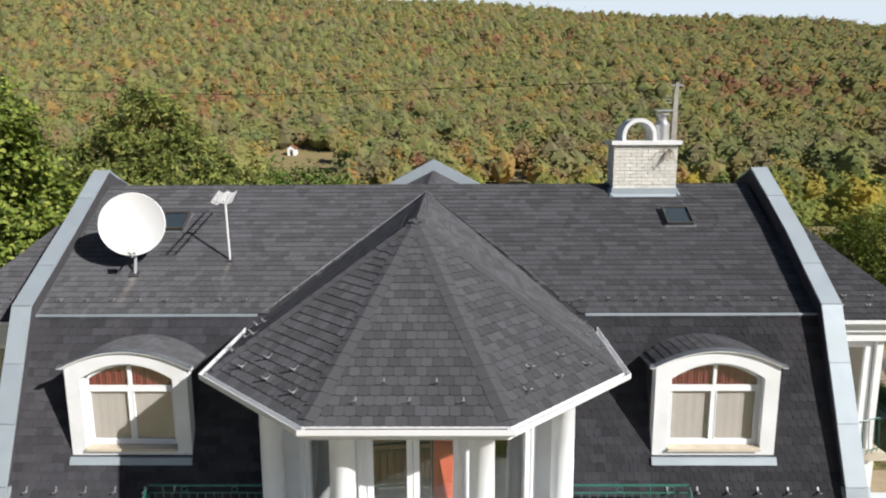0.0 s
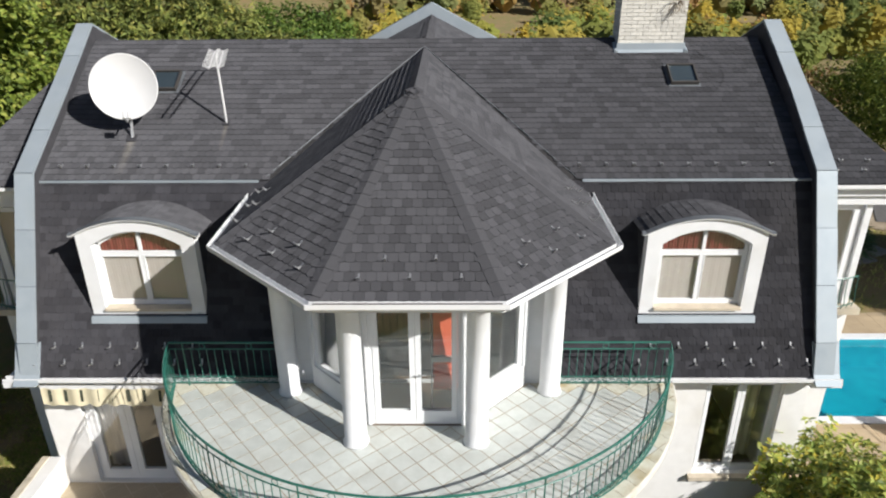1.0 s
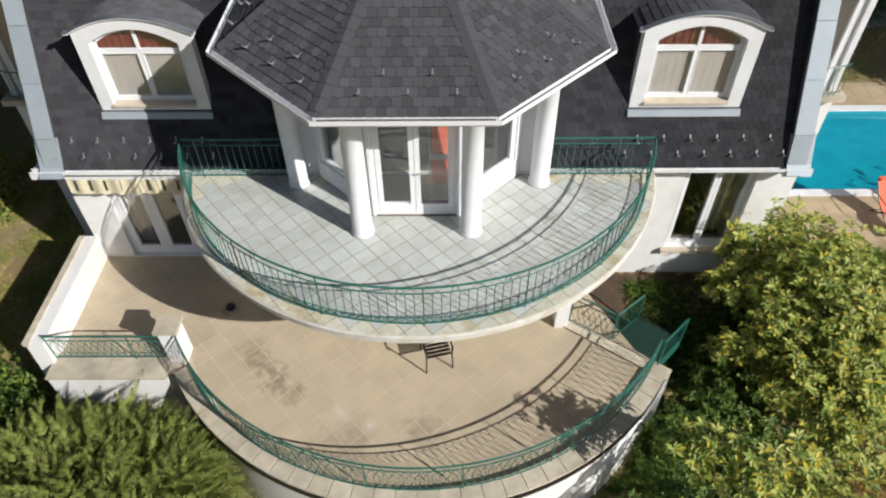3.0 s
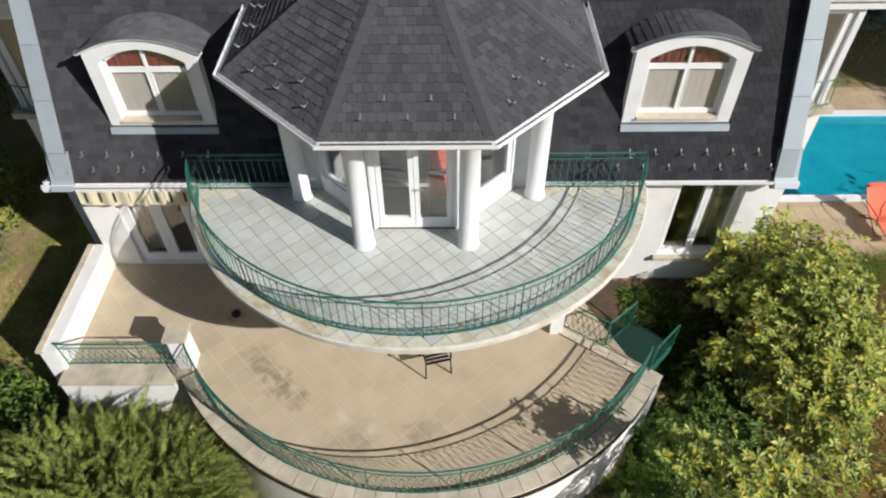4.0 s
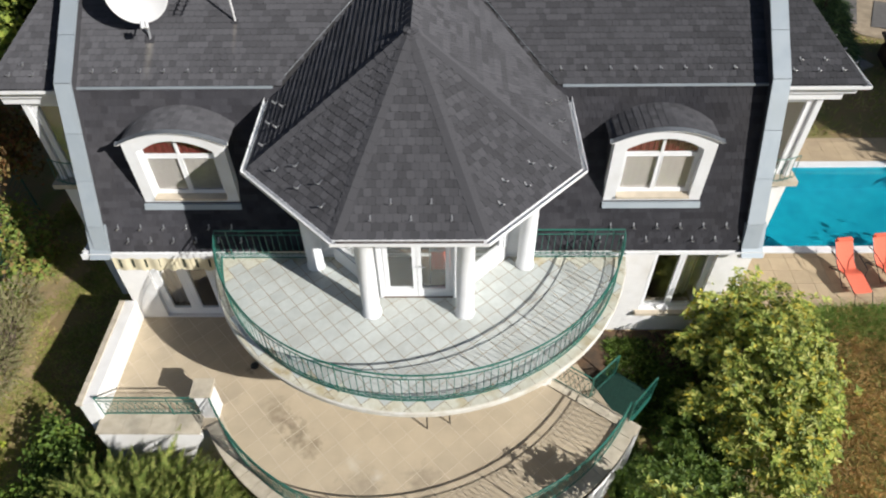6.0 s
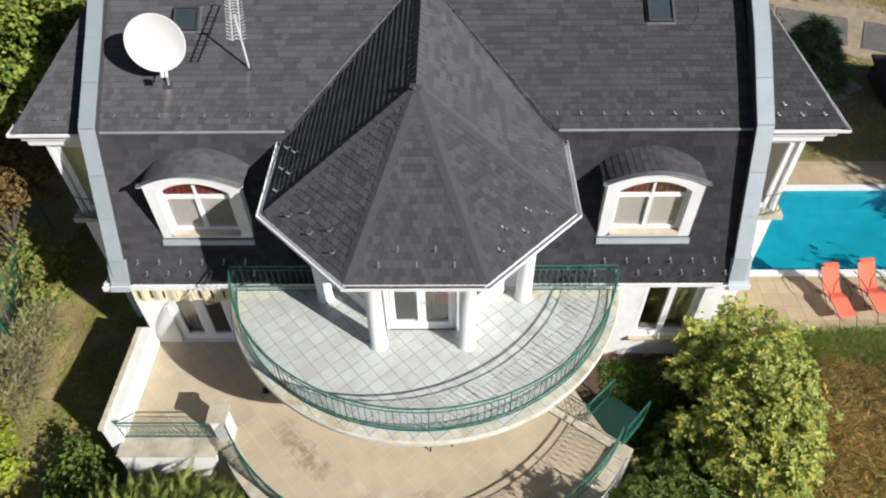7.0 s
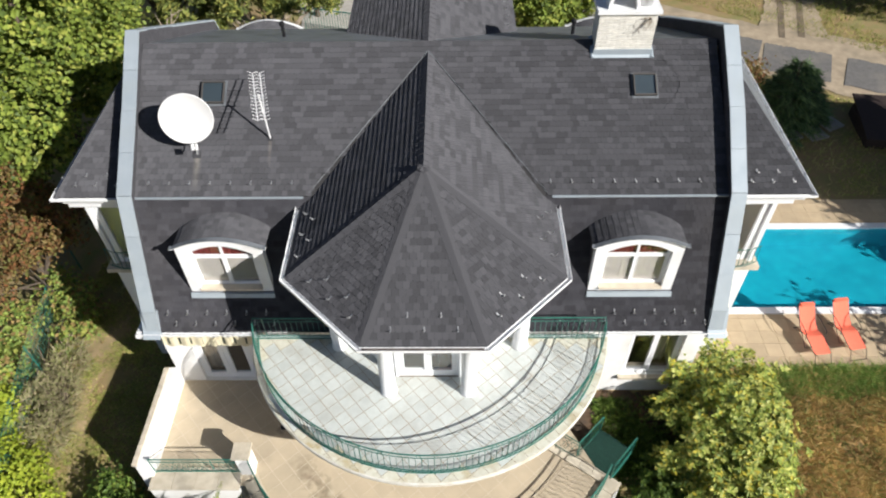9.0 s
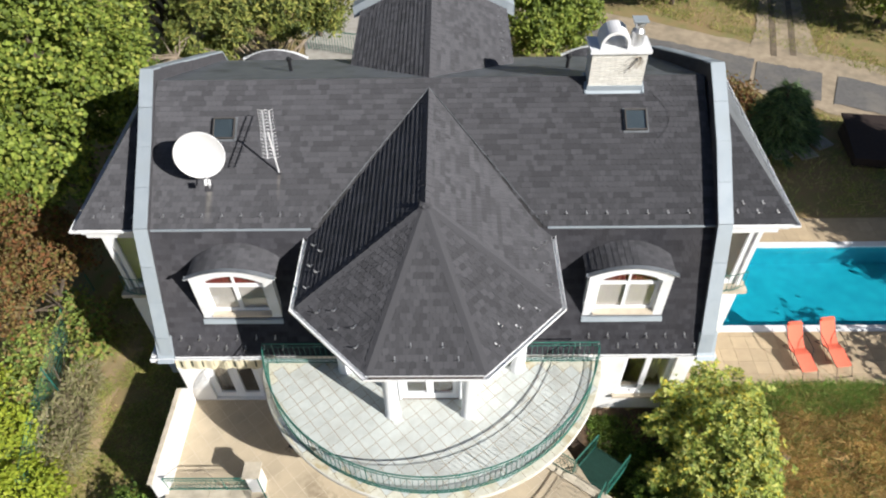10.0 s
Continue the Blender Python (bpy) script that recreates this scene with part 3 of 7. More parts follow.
# gable parapets, clad in lapped zinc sheets, with a flared foot
def parapet_side(side):
    """Profile points (y, z) of the top, from the front eave over the ridge to the rear eave."""
    prof = [(2.62, 3.98), (2.79, 4.55), (4.07, 7.32), (RIDGE_Y, 9.47)]
    prof += [(BACK - y, z) for y, z in prof[-2::-1]]
    low = [(2.72, 3.70), (2.97, 4.35), (4.35, 6.97), (RIDGE_Y, 8.95)]
    low += [(BACK - y, z) for y, z in low[-2::-1]]
    mid = (((2.6, 7.045), (4.1, 7.105), (6.05, 7.215), (RIDGE_Y, 7.355)) if side < 0 else ((2.6, 7.20), (4.1, 7.23), (6.05, 7.40), (RIDGE_Y, 7.45)))
    half = 0.17 if side < 0 else 0.18

    def centre(y):
        y = min(y, BACK - y)
        for (ya, xa), (yb, xb) in zip(mid, mid[1:]):
            if y <= yb:
                return side * (xa + (xb - xa) * max(0.0, (y - ya) / (yb - ya)))
        return side * mid[-1][1]

    bm = bmesh.new()
    ring = [(y, z - 0.012) for y, z in prof] + low[::-1]
    sides = [[bm.verts.new((centre(y) + e * (half - 0.02), y, z)) for y, z in ring] for e in (-1, 1)]
    bm.faces.new(sides[0])
    bm.faces.new(sides[1][::-1])
    for i in range(len(ring)):
        j = (i + 1) % len(ring)
        bm.faces.new((sides[0][i], sides[1][i], sides[1][j], sides[0][j]))
    wall = part("parapet", bm, M_CAP, house, "low gable parapet capped with grey-blue zinc")
    for (y0, z0), (y1, z1) in zip(prof[:-1], prof[1:]):
        length = math.hypot(y1 - y0, z1 - z0)
        n = max(1, round(length / 1.05))
        d = Vector((0, y1 - y0, z1 - z0)) / length
        up = Vector((0, -d.z, d.y))
        for i in range(n):
            a = Vector((0, y0, z0)) + d * (length * i / n)
            b = Vector((0, y0, z0)) + d * (length * (i + 1) / n - 0.008)
            a.x, b.x = centre(a.y), centre(b.y)
            lift = 0.006 * (i % 2)
            w = Vector((half, 0, 0))
            bm = bmesh.new()
            add_prism(bm, [a - w + up * lift, a + w + up * lift, b + w + up * lift, b - w + up * lift], up * 0.014)
            for e in (-1, 1):
                drop = 0.03 if e * side < 0 else 0.14
                edge = Vector((e * half, 0, 0))
                add_prism(bm, [a + edge + up * lift, b + edge + up * lift, b + edge - up * drop, a + edge - up * drop], (-e * 0.006, 0, 0))
            part("zinc_sheet", bm, M_METAL, wall)
    xi = centre(2.6) - side * half
    # outward kick at the foot
    part("parapet_foot", prism([(xi, 2.46, 3.84), (xi, 2.62, 4.0), (xi, 2.86, 4.5), (xi, 2.98, 4.5), (xi, 2.98, 3.84)], (side * (2 * half + 0.1), 0, 0)), M_METAL, house, "flared zinc foot of the gable parapet", 0.01)
    return wall


for s in (-1, 1):
    parapet_side(s)

# white gutter along the lower eave, left and right of the balcony
GUTTER = [(0, 0), (0.0, -0.07), (0.03, -0.10), (0.09, -0.10), (0.12, -0.07), (0.12, 0.0), (0.108, 0.0), (0.104, -0.068), (0.085, -0.082), (0.03, -0.082), (0.015, -0.06), (0.013, 0)]
for x0, x1 in ((-7.52, -4.5), (4.5, 7.52)):
    part("gutter", sweep(GUTTER, [(x0, GUT_Y + 0.03, GUT_Z + 0.02), (x1, GUT_Y + 0.03, GUT_Z + 0.02)]), M_WHITE, house, "white eave gutter")
    part("soffit", box(x0 + 0.1 * (x0 < -7), x1 - 0.1 * (x1 > 7), GUT_Y + 0.04, WALL_Y - 0.003, GUT_Z - 0.17, GUT_Z - 0.11), M_WHITE, house)
for s in (-1, 1):
    part("eave_corner", box(min(s * 7.0, s * 7.55), max(s * 7.0, s * 7.55), 2.56, 3.1, 3.74, 3.86), M_WHITE, house, "", 0.02)
part("eave_board", box(-4.2, 4.2, GUT_Y + 0.02, GUT_Y + 0.12, GUT_Z - 0.16, GUT_Z + 0.015), M_WHITE, house)


# ---- side wings ----
def wing(s):
    x_in, x_out = s * 7.42, (9.22 if s > 0 else -9.07)
    w = abs(x_out) - 7.42
    corner = Vector((x_out, 4.46, 6.92))
    top = Vector((s * 7.42, 7.6, 8.88))
    inner = Vector((x_in, 4.46, 6.92))
    d = (top - corner)
    slope = math.hypot(7.6 - 4.46, 8.88 - 6.92)
    reg = [(0, 0), (w, 0), (0, slope)] if s > 0 else [(0, 0), (w, 0), (w, slope)]
    origin = inner if s > 0 else corner
    r = Roof("wing_roof_slope", house, origin, (1, 0, 0), (0, 7.6 - 4.46, 8.88 - 6.92), reg, "dark shingled side wing roof slope", thick=0.08)
    # Sky sheen on this slope is put into its grey-blue colour.
    side = part("wing_side_slope", prism([corner, Vector((x_out, BACK - 4.46, 6.92)), Vector((x_in, BACK - 7.6, 8.88)), top], (-s * 0.06, 0, -0.05)), M_RIDGE, house, "side slope with grazing sky sheen put into its grey-blue colour")
    back = part("wing_rear_slope", prism([Vector((x_in, BACK - 4.46, 6.92)), Vector((x_out, BACK - 4.46, 6.92)), Vector((x_in, BACK - 7.6, 8.88))], (0, -0.03, -0.06)), M_CAP, house)
    caps("hip_cap", corner, top, house, 0.08, 0.2, (-s * 1, 0.0, 0.0), (0, 1, -0.35))
    path = [(s * 7.43, 4.50, 6.93), (x_out - s * 0.03, 4.50, 6.93), (x_out - s * 0.03, BACK - 4.5, 6.93)]
    part("gutter", sweep(GUTTER, path if s > 0 else path[::-1]), M_WHITE, house, "white wing gutter")
    part("wing_fascia", box(min(x_in, x_out) + 0.08, max(x_in, x_out) - 0.08, 4.54, BACK - 4.54, 6.66, 6.80), M_WHITE, house, "", 0.02)
    part("wing_cornice", box(min(x_in, s * 8.95), max(x_in, s * 8.95), 4.62, BACK - 4.62, 6.46, 6.655), M_WHITE, house, "", 0.03)
    xa, xb = sorted((x_in, s * 8.72))
    part("wing_wall", box(xa, xb, 4.72, BACK - 4.72, -0.6, 4.12), M_STUCCO, house)
    part("wing_wall", box(xa, xb, 5.6, BACK - 4.72, 4.26, 6.45), M_STUCCO, house)
    part("wing_slab", box(xa - (0.1 if s < 0 else 0), xb + (0.1 if s > 0 else 0), 4.5, 5.65, 4.12, 4.255), M_COPING, house, "pale stone slab of the wing's small balcony", 0.015)
    for cx in (s * 7.55, s * 8.6):
        part("post", box(cx - 0.06, cx + 0.06, 4.72, 4.86, 4.258, 6.455), M_WHITE, house, "", 0.01)
    opening_frame(house, min(s * 7.64, s * 8.51), max(s * 7.64, s * 8.51), 4.78, 4.26, 6.455, 1)
    part("inner_curtain", box(min(s * 7.66, s * 8.49), max(s * 7.66, s * 8.49), 5.0, 5.02, 4.3, 6.4), M_SHEER, house)
    # ornamental bowed guard
    rail = thing("window_guard", "small green bowed metal guard before a wing window", "railing", "window guards")
    for z in (4.32, 4.95):
        pts = [(s * 7.62 + s * 1.06 * k / 8, 4.62 - 0.16 * math.sin(math.pi * k / 8), z) for k in range(9)]
        part("rail", tube(pts, 0.014, 5), M_GREEN, rail)
    for k in range(9):
        x, y = s * 7.62 + s * 1.06 * k / 8, 4.62 - 0.16 * math.sin(math.pi * k / 8)
        part("baluster", tube([(x, y, 4.25), (x, y - 0.07, 4.42), (x, y - 0.02, 4.6), (x, y, 4.95)], 0.009, 4), M_GREEN, rail)
    run = Vector((-s * 1.86, 0, 1.94)).normalized()
    along = Vector((0, -s, 0)) * -1
    for k in range(12):
        o = Vector((x_out, 4.9 + 0.55 * k, 6.92)) + run * 0.28
        snow_guard(house, Matrix.Translation(o) @ Matrix((along, run, along.cross(run))).transposed().to_4x4())
    return r


wings = [wing(-1), wing(1)]

# ---- turret: room of glass under an octagonal roof ----
def octo(ap, y_end=None):
    """Front half of the turret octagon: points left to right."""
    h, d = ap * math.tan(math.pi / 8), ap
    y0 = TC.y
    pts = [(-d, y0 - h), (-h, y0 - d), (h, y0 - d), (d, y0 - h)]
    if y_end is not None:
        pts = [(-d, y_end)] + pts + [(d, y_end)]
    return pts


EV = [Vector((x, y, ZE)) for x, y in octo(3.05, 4.16)]
APEX, TAIL = Vector((0, TC.y - 0.03, ZR)), Vector((0, 7.56, ZR))
turret_roofs = []


def facet(name, a, b, tops, pieces=None):
    """A turret roof face on the eave a-b (left to right seen from outside), with further points."""
    u = (b - a).normalized()
    mid = tops[0] - a
    v = (mid - u * mid.dot(u)).normalized()
    reg = [(0, 0), ((b - a).length, 0)] + [((p - a).dot(u), (p - a).dot(v)) for p in tops]
    r = Roof(name, house, a, u, v, reg, "dark shingled face of the octagonal turret roof", None, pieces, 0.06)
    turret_roofs.append(r)
    return r


facet("turret_roof_face", EV[2], EV[3], [APEX], lambda p: True)
facet("turret_roof_face", EV[1], EV[2], [APEX], lambda p: p.z < 7.9)
facet("turret_roof_face", EV[3], EV[4], [APEX], lambda p: p.z < 7.9)
facet("turret_roof_face", EV[4], EV[5], [TAIL, APEX])
facet("turret_roof_face", EV[0], EV[1], [APEX, TAIL])
for a, n1, n2 in ((EV[1], EV[0] - EV[1], EV[2] - EV[1]), (EV[2], EV[1] - EV[2], EV[3] - EV[2]), (EV[3], EV[2] - EV[3], EV[4] - EV[3]), (EV[4], EV[3] - EV[4], EV[5] - EV[4])):
    up = (APEX - a).normalized()
    out = [(v - up * v.dot(up)).normalized() for v in (n1, n2)]
    caps("hip_cap", a + up * 0.10, APEX, house, 0.135, 0.2, *out)
caps("ridge_cap", APEX - Vector((0, 0.05, 0)), TAIL, house, 0.15, 0.22, (-3.1, 0, -2.0), (3.1, 0, -2.0))
part("gutter_litter", sweep([(0.016, -0.055), (0.086, -0.055), (0.086, -0.03), (0.016, -0.022)], [(p.x, p.y, ZE + 0.015) for p in (EV[2].lerp(EV[3], 0.02), EV[3].lerp(EV[2], 0.02))]), M_LITTER, house, "brown leaf litter lying in the gutter")
part("turret_gutter", sweep([(x * 0.85, z) for x, z in GUTTER], [(p.x, p.y, ZE + 0.015) for p in EV]), M_WHITE, house, "white gutter round the turret eave")
part("turret_soffit", prism([(x, y, ZE - 0.13) for x, y in octo(2.99, 4.3)], (0, 0, -0.06)), M_WHITE, house)
part("turret_beam", sweep([(-0.17, -0.42), (-0.17, -0.195), (0.17, -0.195), (0.17, -0.42)], [(x, y, ZE) for x, y in octo(2.24, 3.3)]), M_WHITE, house, "", 0.01)

COLS = [(-2.24, 2.22), (-0.93, 0.91), (0.95, 0.91), (2.26, 2.22)]
first = None
for x, y in COLS:
    bm = lathe([(0.205, 0.0), (0.205, 0.03), (0.178, 0.06), (0.176, 1.3), (0.170, 2.52), (0.20, 2.535), (0.20, 2.56)], 28)
    m = Matrix.Translation((x, y, BAL_Z + 0.005))
    if first is None:
        first = part("column", bm, M_WHITE, house, "round white plastered column", smooth=True)
        first.matrix_basis = m
    else:
        bm.free()
        tagged(again(first, "column", m, house), "round white plastered column")

# bay walls: door in front, tall windows on the slants
bw = octo(1.86, 3.4)
ZW0, ZW1 = BAL_Z + 0.02, ZE - 0.2


def bay_wall(a, b, door=False):
    """One side of the bay between plan points a and b."""
    a, b = Vector((*a, 0)), Vector((*b, 0))
    u = (b - a).normalized()
    m = Matrix.Translation(a) @ Matrix((u, Vector((-u.y, u.x, 0)), Vector((0, 0, 1)))).transposed().to_4x4()
    w = (b - a).length
    holder = part("bay_door" if door else "bay_window", box(0, w, 0.0, 0.14, ZW1 - 0.10, ZW1), M_WHITE, house, "white glazed double balcony door" if door else "white framed fixed bay window over a low wall")
    holder.matrix_basis = m
    z0 = ZW0 if door else ZW0 + 0.42
    if not door:
        part("low_wall", box(0.0, w, 0.0, 0.16, ZW0, z0), M_WHITE, holder, "", 0.01)
    pw = 0.055 if door else 0.10
    for x in (0.0, w - pw):
        part("post", box(x, x + pw, -0.01, 0.15, z0 + 0.002, ZW1 - 0.102), M_PVC, holder, "", 0.008)
    if door:
        opening_frame(holder, 0.057, w - 0.057, 0.03, z0, ZW1 - 0.102, 2, 0.085, 0.22)
        part("handle", tube([(w / 2 + 0.05, -0.03, z0 + 1.0), (w / 2 + 0.05, -0.06, z0 + 1.0), (w / 2 + 0.17, -0.06, z0 + 1.0)], 0.011, 6), M_STEEL, holder, "metal lever handle")
    else:
        opening_frame(holder, 0.102, w - 0.102, 0.03, z0, ZW1 - 0.102, 1, 0.06, 0.06)


for i in range(5):
    if i in (0, 4):
        a, b = Vector((*bw[i], 0)), Vector((*bw[i + 1], 0))
        x = bw[i][0] if i == 0 else bw[i + 1][0]
        part("bay_side_wall", box(min(x, x * 0.93), max(x, x * 0.93), 2.38, 3.6, ZW0, ZW1), M_WHITE, house)
    else:
        bay_wall(bw[i], bw[i + 1], i == 2)
for s in (-1, 1):
    part("bay_return_wall", box(min(s * 1.875, s * 2.33), max(s * 1.875, s * 2.33), 2.46, 2.60, ZW0, ZW1), M_WHITE, house, "narrow white plastered return beside the column", 0.006)
part("bay_floor", prism([(x, y, BAL_Z + 0.012) for x, y in octo(1.85, 6.2)], (0, 0, -0.06)), M_FLOORIN, house)
part("bay_ceiling", prism([(x, y, ZW1 + 0.002) for x, y in octo(1.9, 6.2)], (0, 0, 0.03)), M_INSIDE, house)
for x in (-2.0, 1.9):
    part("bay_inner_wall", box(x, x + 0.1, 3.6, 6.2, ZW0, ZW1), M_INSIDE, house)

# folded sunbed stood on end behind the door glass
stored = thing("folded_sunbed", "folded orange sunbed stood upright behind the balcony door", "sunbed")
part("cloth", prism([(0.27, 1.70, 4.35), (0.66, 1.70, 4.35), (0.66, 1.95, 6.1), (0.62, 1.96, 6.18), (0.31, 1.96, 6.18), (0.27, 1.95, 6.1)], (0, 0.05, -0.01)), M_ORANGE, stored, "", 0.015)
part("frame", tube([(0.24, 1.67, 3.96), (0.24, 1.99, 6.2), (0.69, 1.99, 6.2), (0.69, 1.67, 3.96)], 0.014, 6), M_STEEL, stored, "grey metal tube frame")
part("strap", box(0.24, 0.70, 1.74, 1.84, 4.85, 4.95), M_STEEL, stored)


# ---- dormers ----
def arch(half, z_side, z_top, n=14, flare=0.0):
    """Points of a shallow arch from left to right; flare turns the ends outwards like an eyebrow."""
    pts = []
    for i in range(n + 1):
        t = -1 + 2 * i / n
        z = z_side + (z_top - z_side) * (0.5 + 0.5 * math.cos(math.pi * t)) ** 0.8
        if flare == 0.0:
            z = z_side + (z_top - z_side) * (1 - t * t)
        pts.append((half * t, z))
    return pts


def dormer(cx, label, back=False):
    Y0, Z0 = 3.145, 4.89
    m = Matrix.Translation((cx, 0, 0.02)) if not back else Matrix.Translation((cx, BACK, 0.02)) @ Matrix.Rotation(math.pi, 4, "Z")
    HW, OW = 1.025, 0.78
    outer = arch(HW, 6.47, 6.74)
    inner = arch(OW, 6.28, 6.55)
    bm = bmesh.new()
    # front wall round the opening, in columns of quads, pushed back
    ring_o = [(-HW, Z0)] + outer + [(HW, Z0)]
    ring_i = [(-OW, Z0 + 0.12)] + inner + [(OW, Z0 + 0.12)]
    vo = [[bm.verts.new((x, y, z)) for x, z in ring_o] for y in (Y0, Y0 + 0.2)]
    vi = [[bm.verts.new((x, y, z)) for x, z in ring_i] for y in (Y0, Y0 + 0.2)]
    k = len(ring_o)
    for i in range(k):
        j = (i + 1) % k
        bm.faces.new((vo[0][i], vo[0][j], vi[0][j], vi[0][i]))
        bm.faces.new((vo[1][i], vi[1][i], vi[1][j], vo[1][j]))
        bm.faces.new((vi[0][i], vi[0][j], vi[1][j], vi[1][i]))
        bm.faces.new((vo[0][i], vo[1][i], vo[1][j], vo[0][j]))
    e = part("dormer", bm, M_WHITE, house, label)
    e.matrix_basis = m
    parts = []
    # cornice with upturned ends
    cor = [(-HW - 0.10, 6.475), (-HW - 0.04, 6.478)] + [(x, z) for x, z in arch(HW, 6.50, 6.765, 18)] + [(HW + 0.04, 6.478), (HW + 0.10, 6.475)]
    bm = bmesh.new()
    rows = []
    for dy, dz in ((0.0, -0.03), (-0.03, -0.02), (-0.055, 0.0), (-0.055, 0.015), (0.05, 0.02), (0.05, -0.03)):
        rows.append([bm.verts.new((x, Y0 + dy, z + dz)) for x, z in cor])
    for a, b in zip(rows, rows[1:] + rows[:1]):
        for i in range(len(cor) - 1):
            bm.faces.new((a[i], a[i + 1], b[i + 1], b[i]))
    bm.faces.new([r[0] for r in rows])
    bm.faces.new([r[-1] for r in rows][::-1])
    parts.append(part("cornice", bm, M_WHITE, e))
    # lead edge over the cornice
    bm = bmesh.new()
    rows = []
    for dy, dz in ((-0.062, 0.017), (-0.062, 0.027), (0.05, 0.042), (0.05, 0.022)):
        rows.append([bm.verts.new((x * 1.005, Y0 + dy, z + dz)) for x, z in cor])
    for a, b in zip(rows, rows[1:] + rows[:1]):
        for i in range(len(cor) - 1):
            bm.faces.new((a[i], a[i + 1], b[i + 1], b[i]))
    bm.faces.new([r[0] for r in rows])
    bm.faces.new([r[-1] for r in rows][::-1])
    parts.append(part("cornice_flashing", bm, M_WHITE if back else M_RIDGE, e, "grey metal edge strip"))
    # vaulted shingled roof running back into the slope, with cheeks
    vs, fs = [], []
    cor2 = [(-HW - 0.07, 6.44)] + [(x, z) for x, z in arch(HW - 0.01, 6.50, 6.80, 22)] + [(HW + 0.07, 6.44)]
    lengths = [0.0]
    for p, q in zip(cor2, cor2[1:]):
        lengths.append(lengths[-1] + math.hypot(q[0] - p[0], q[1] - p[1]))

    def on_vault(s, y, h):
        s = min(max(s, 0.0), lengths[-1] - 1e-6)
        i = max(j for j in range(len(lengths) - 1) if lengths[j] <= s)
        t = (s - lengths[i]) / (lengths[i + 1] - lengths[i])
        (x0, z0), (x1, z1) = cor2[i], cor2[i + 1]
        d = math.hypot(x1 - x0, z1 - z0)
        fall = 0.04 * (y - Y0)
        return (x0 + (x1 - x0) * t - (z1 - z0) / d * h, y, z0 + (z1 - z0) * t + (x1 - x0) / d * h - fall)

    rng = random.Random(cx)
    rowc = 0
    half = lengths[-1] / 2
    for side in (0, 1):
        s = 0.0
        rowc = 0
        while s < half:
            y = Y0 + 0.05 - (rowc % 2) * 0.07
            while y < 4.5:
                a, b = max(y, Y0 + 0.04) + 0.001, y + TAB
                s0, s1 = s, min(half + 0.02, s + COURSE + 0.01)
                g = lambda q: q if side == 0 else lengths[-1] - q
                o = len(vs)
                vs += [on_vault(g(s0), a, 0.010), on_vault(g(s0), b, 0.010), on_vault(g(s1), b, 0.005), on_vault(g(s1), a, 0.005), on_vault(g(s0), a, 0.0), on_vault(g(s0), b, 0.0)]
                fs += [(o, o + 1, o + 2, o + 3), (o, o + 4, o + 5, o + 1)]
                y += TAB
            s += COURSE
            rowc += 1
    vault = link_mesh("dormer_roof", [on_vault(lengths[-1] * i / 30, y, -0.004) for y in (Y0 + 0.03, 4.6) for i in range(31)], [(i, i + 1, i + 32, i + 31) for i in range(30)], M_UNDER, e, "dark shingled barrel roof")
    parts.append(vault)
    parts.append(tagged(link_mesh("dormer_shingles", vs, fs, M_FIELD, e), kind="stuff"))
    for s in (-1, 1):
        xa, xb = sorted((s * (HW - 0.06), s * (HW - 0.01)))
        parts.append(part("cheek", box(xa, xb, Y0 + 0.19, 4.3, Z0 - 0.3, 6.47), M_CAP, e))
    # window
    h0 = Z0 + 0.17
    bm = bmesh.new()
    for a in ((-OW + 0.005, -OW + 0.065, h0, 6.30), (OW - 0.065, OW - 0.005, h0, 6.30), (-OW + 0.065, OW - 0.065, h0, h0 + 0.07), (-OW + 0.065, OW - 0.065, 6.04, 6.12), (-0.032, 0.032, h0 + 0.07, 6.04), (-0.028, 0.028, 6.12, 6.52)):
        add_box(bm, a[0], a[1], Y0 + 0.125, Y0 + 0.165, a[2], a[3])
    parts.append(part("window_frame", bm, M_PVC, e))
    ai = arch(OW - 0.004, 6.275, 6.545)
    ao = arch(OW - 0.07, 6.24, 6.48)
    bm = bmesh.new()
    va = [[bm.verts.new((x, y, z)) for x, z in c] for c, y in ((ai, Y0 + 0.125), (ao, Y0 + 0.125), (ao, Y0 + 0.165), (ai, Y0 + 0.165))]
    for a, b in zip(va, va[1:] + va[:1]):
        for i in range(len(a) - 1):
            bm.faces.new((a[i], a[i + 1], b[i + 1], b[i]))
    parts.append(part("arched_frame", bm, M_PVC, e))
    for x0, x1 in ((-OW + 0.065, -0.032), (0.032, OW - 0.065)):
        bm = bmesh.new()
        for a in ((x0 + 0.002, x0 + 0.018, h0 + 0.073, 6.037), (x1 - 0.018, x1 - 0.002, h0 + 0.073, 6.037), (x0 + 0.018, x1 - 0.018, h0 + 0.073, h0 + 0.095), (x0 + 0.018, x1 - 0.018, 6.02, 6.037)):
            add_box(bm, a[0], a[1], Y0 + 0.118, Y0 + 0.158, a[2], a[3])
        parts.append(part("sash", bm, M_PVC, e))
        for z0, z1 in ((h0 + 0.09, 6.03), (6.12, 6.50)):
            g = part("pane", box(x0 - 0.005, x1 + 0.005, Y0 + 0.145, Y0 + 0.153, z0, z1), M_PANE, e)
            g.visible_shadow = False
            parts.append(g)
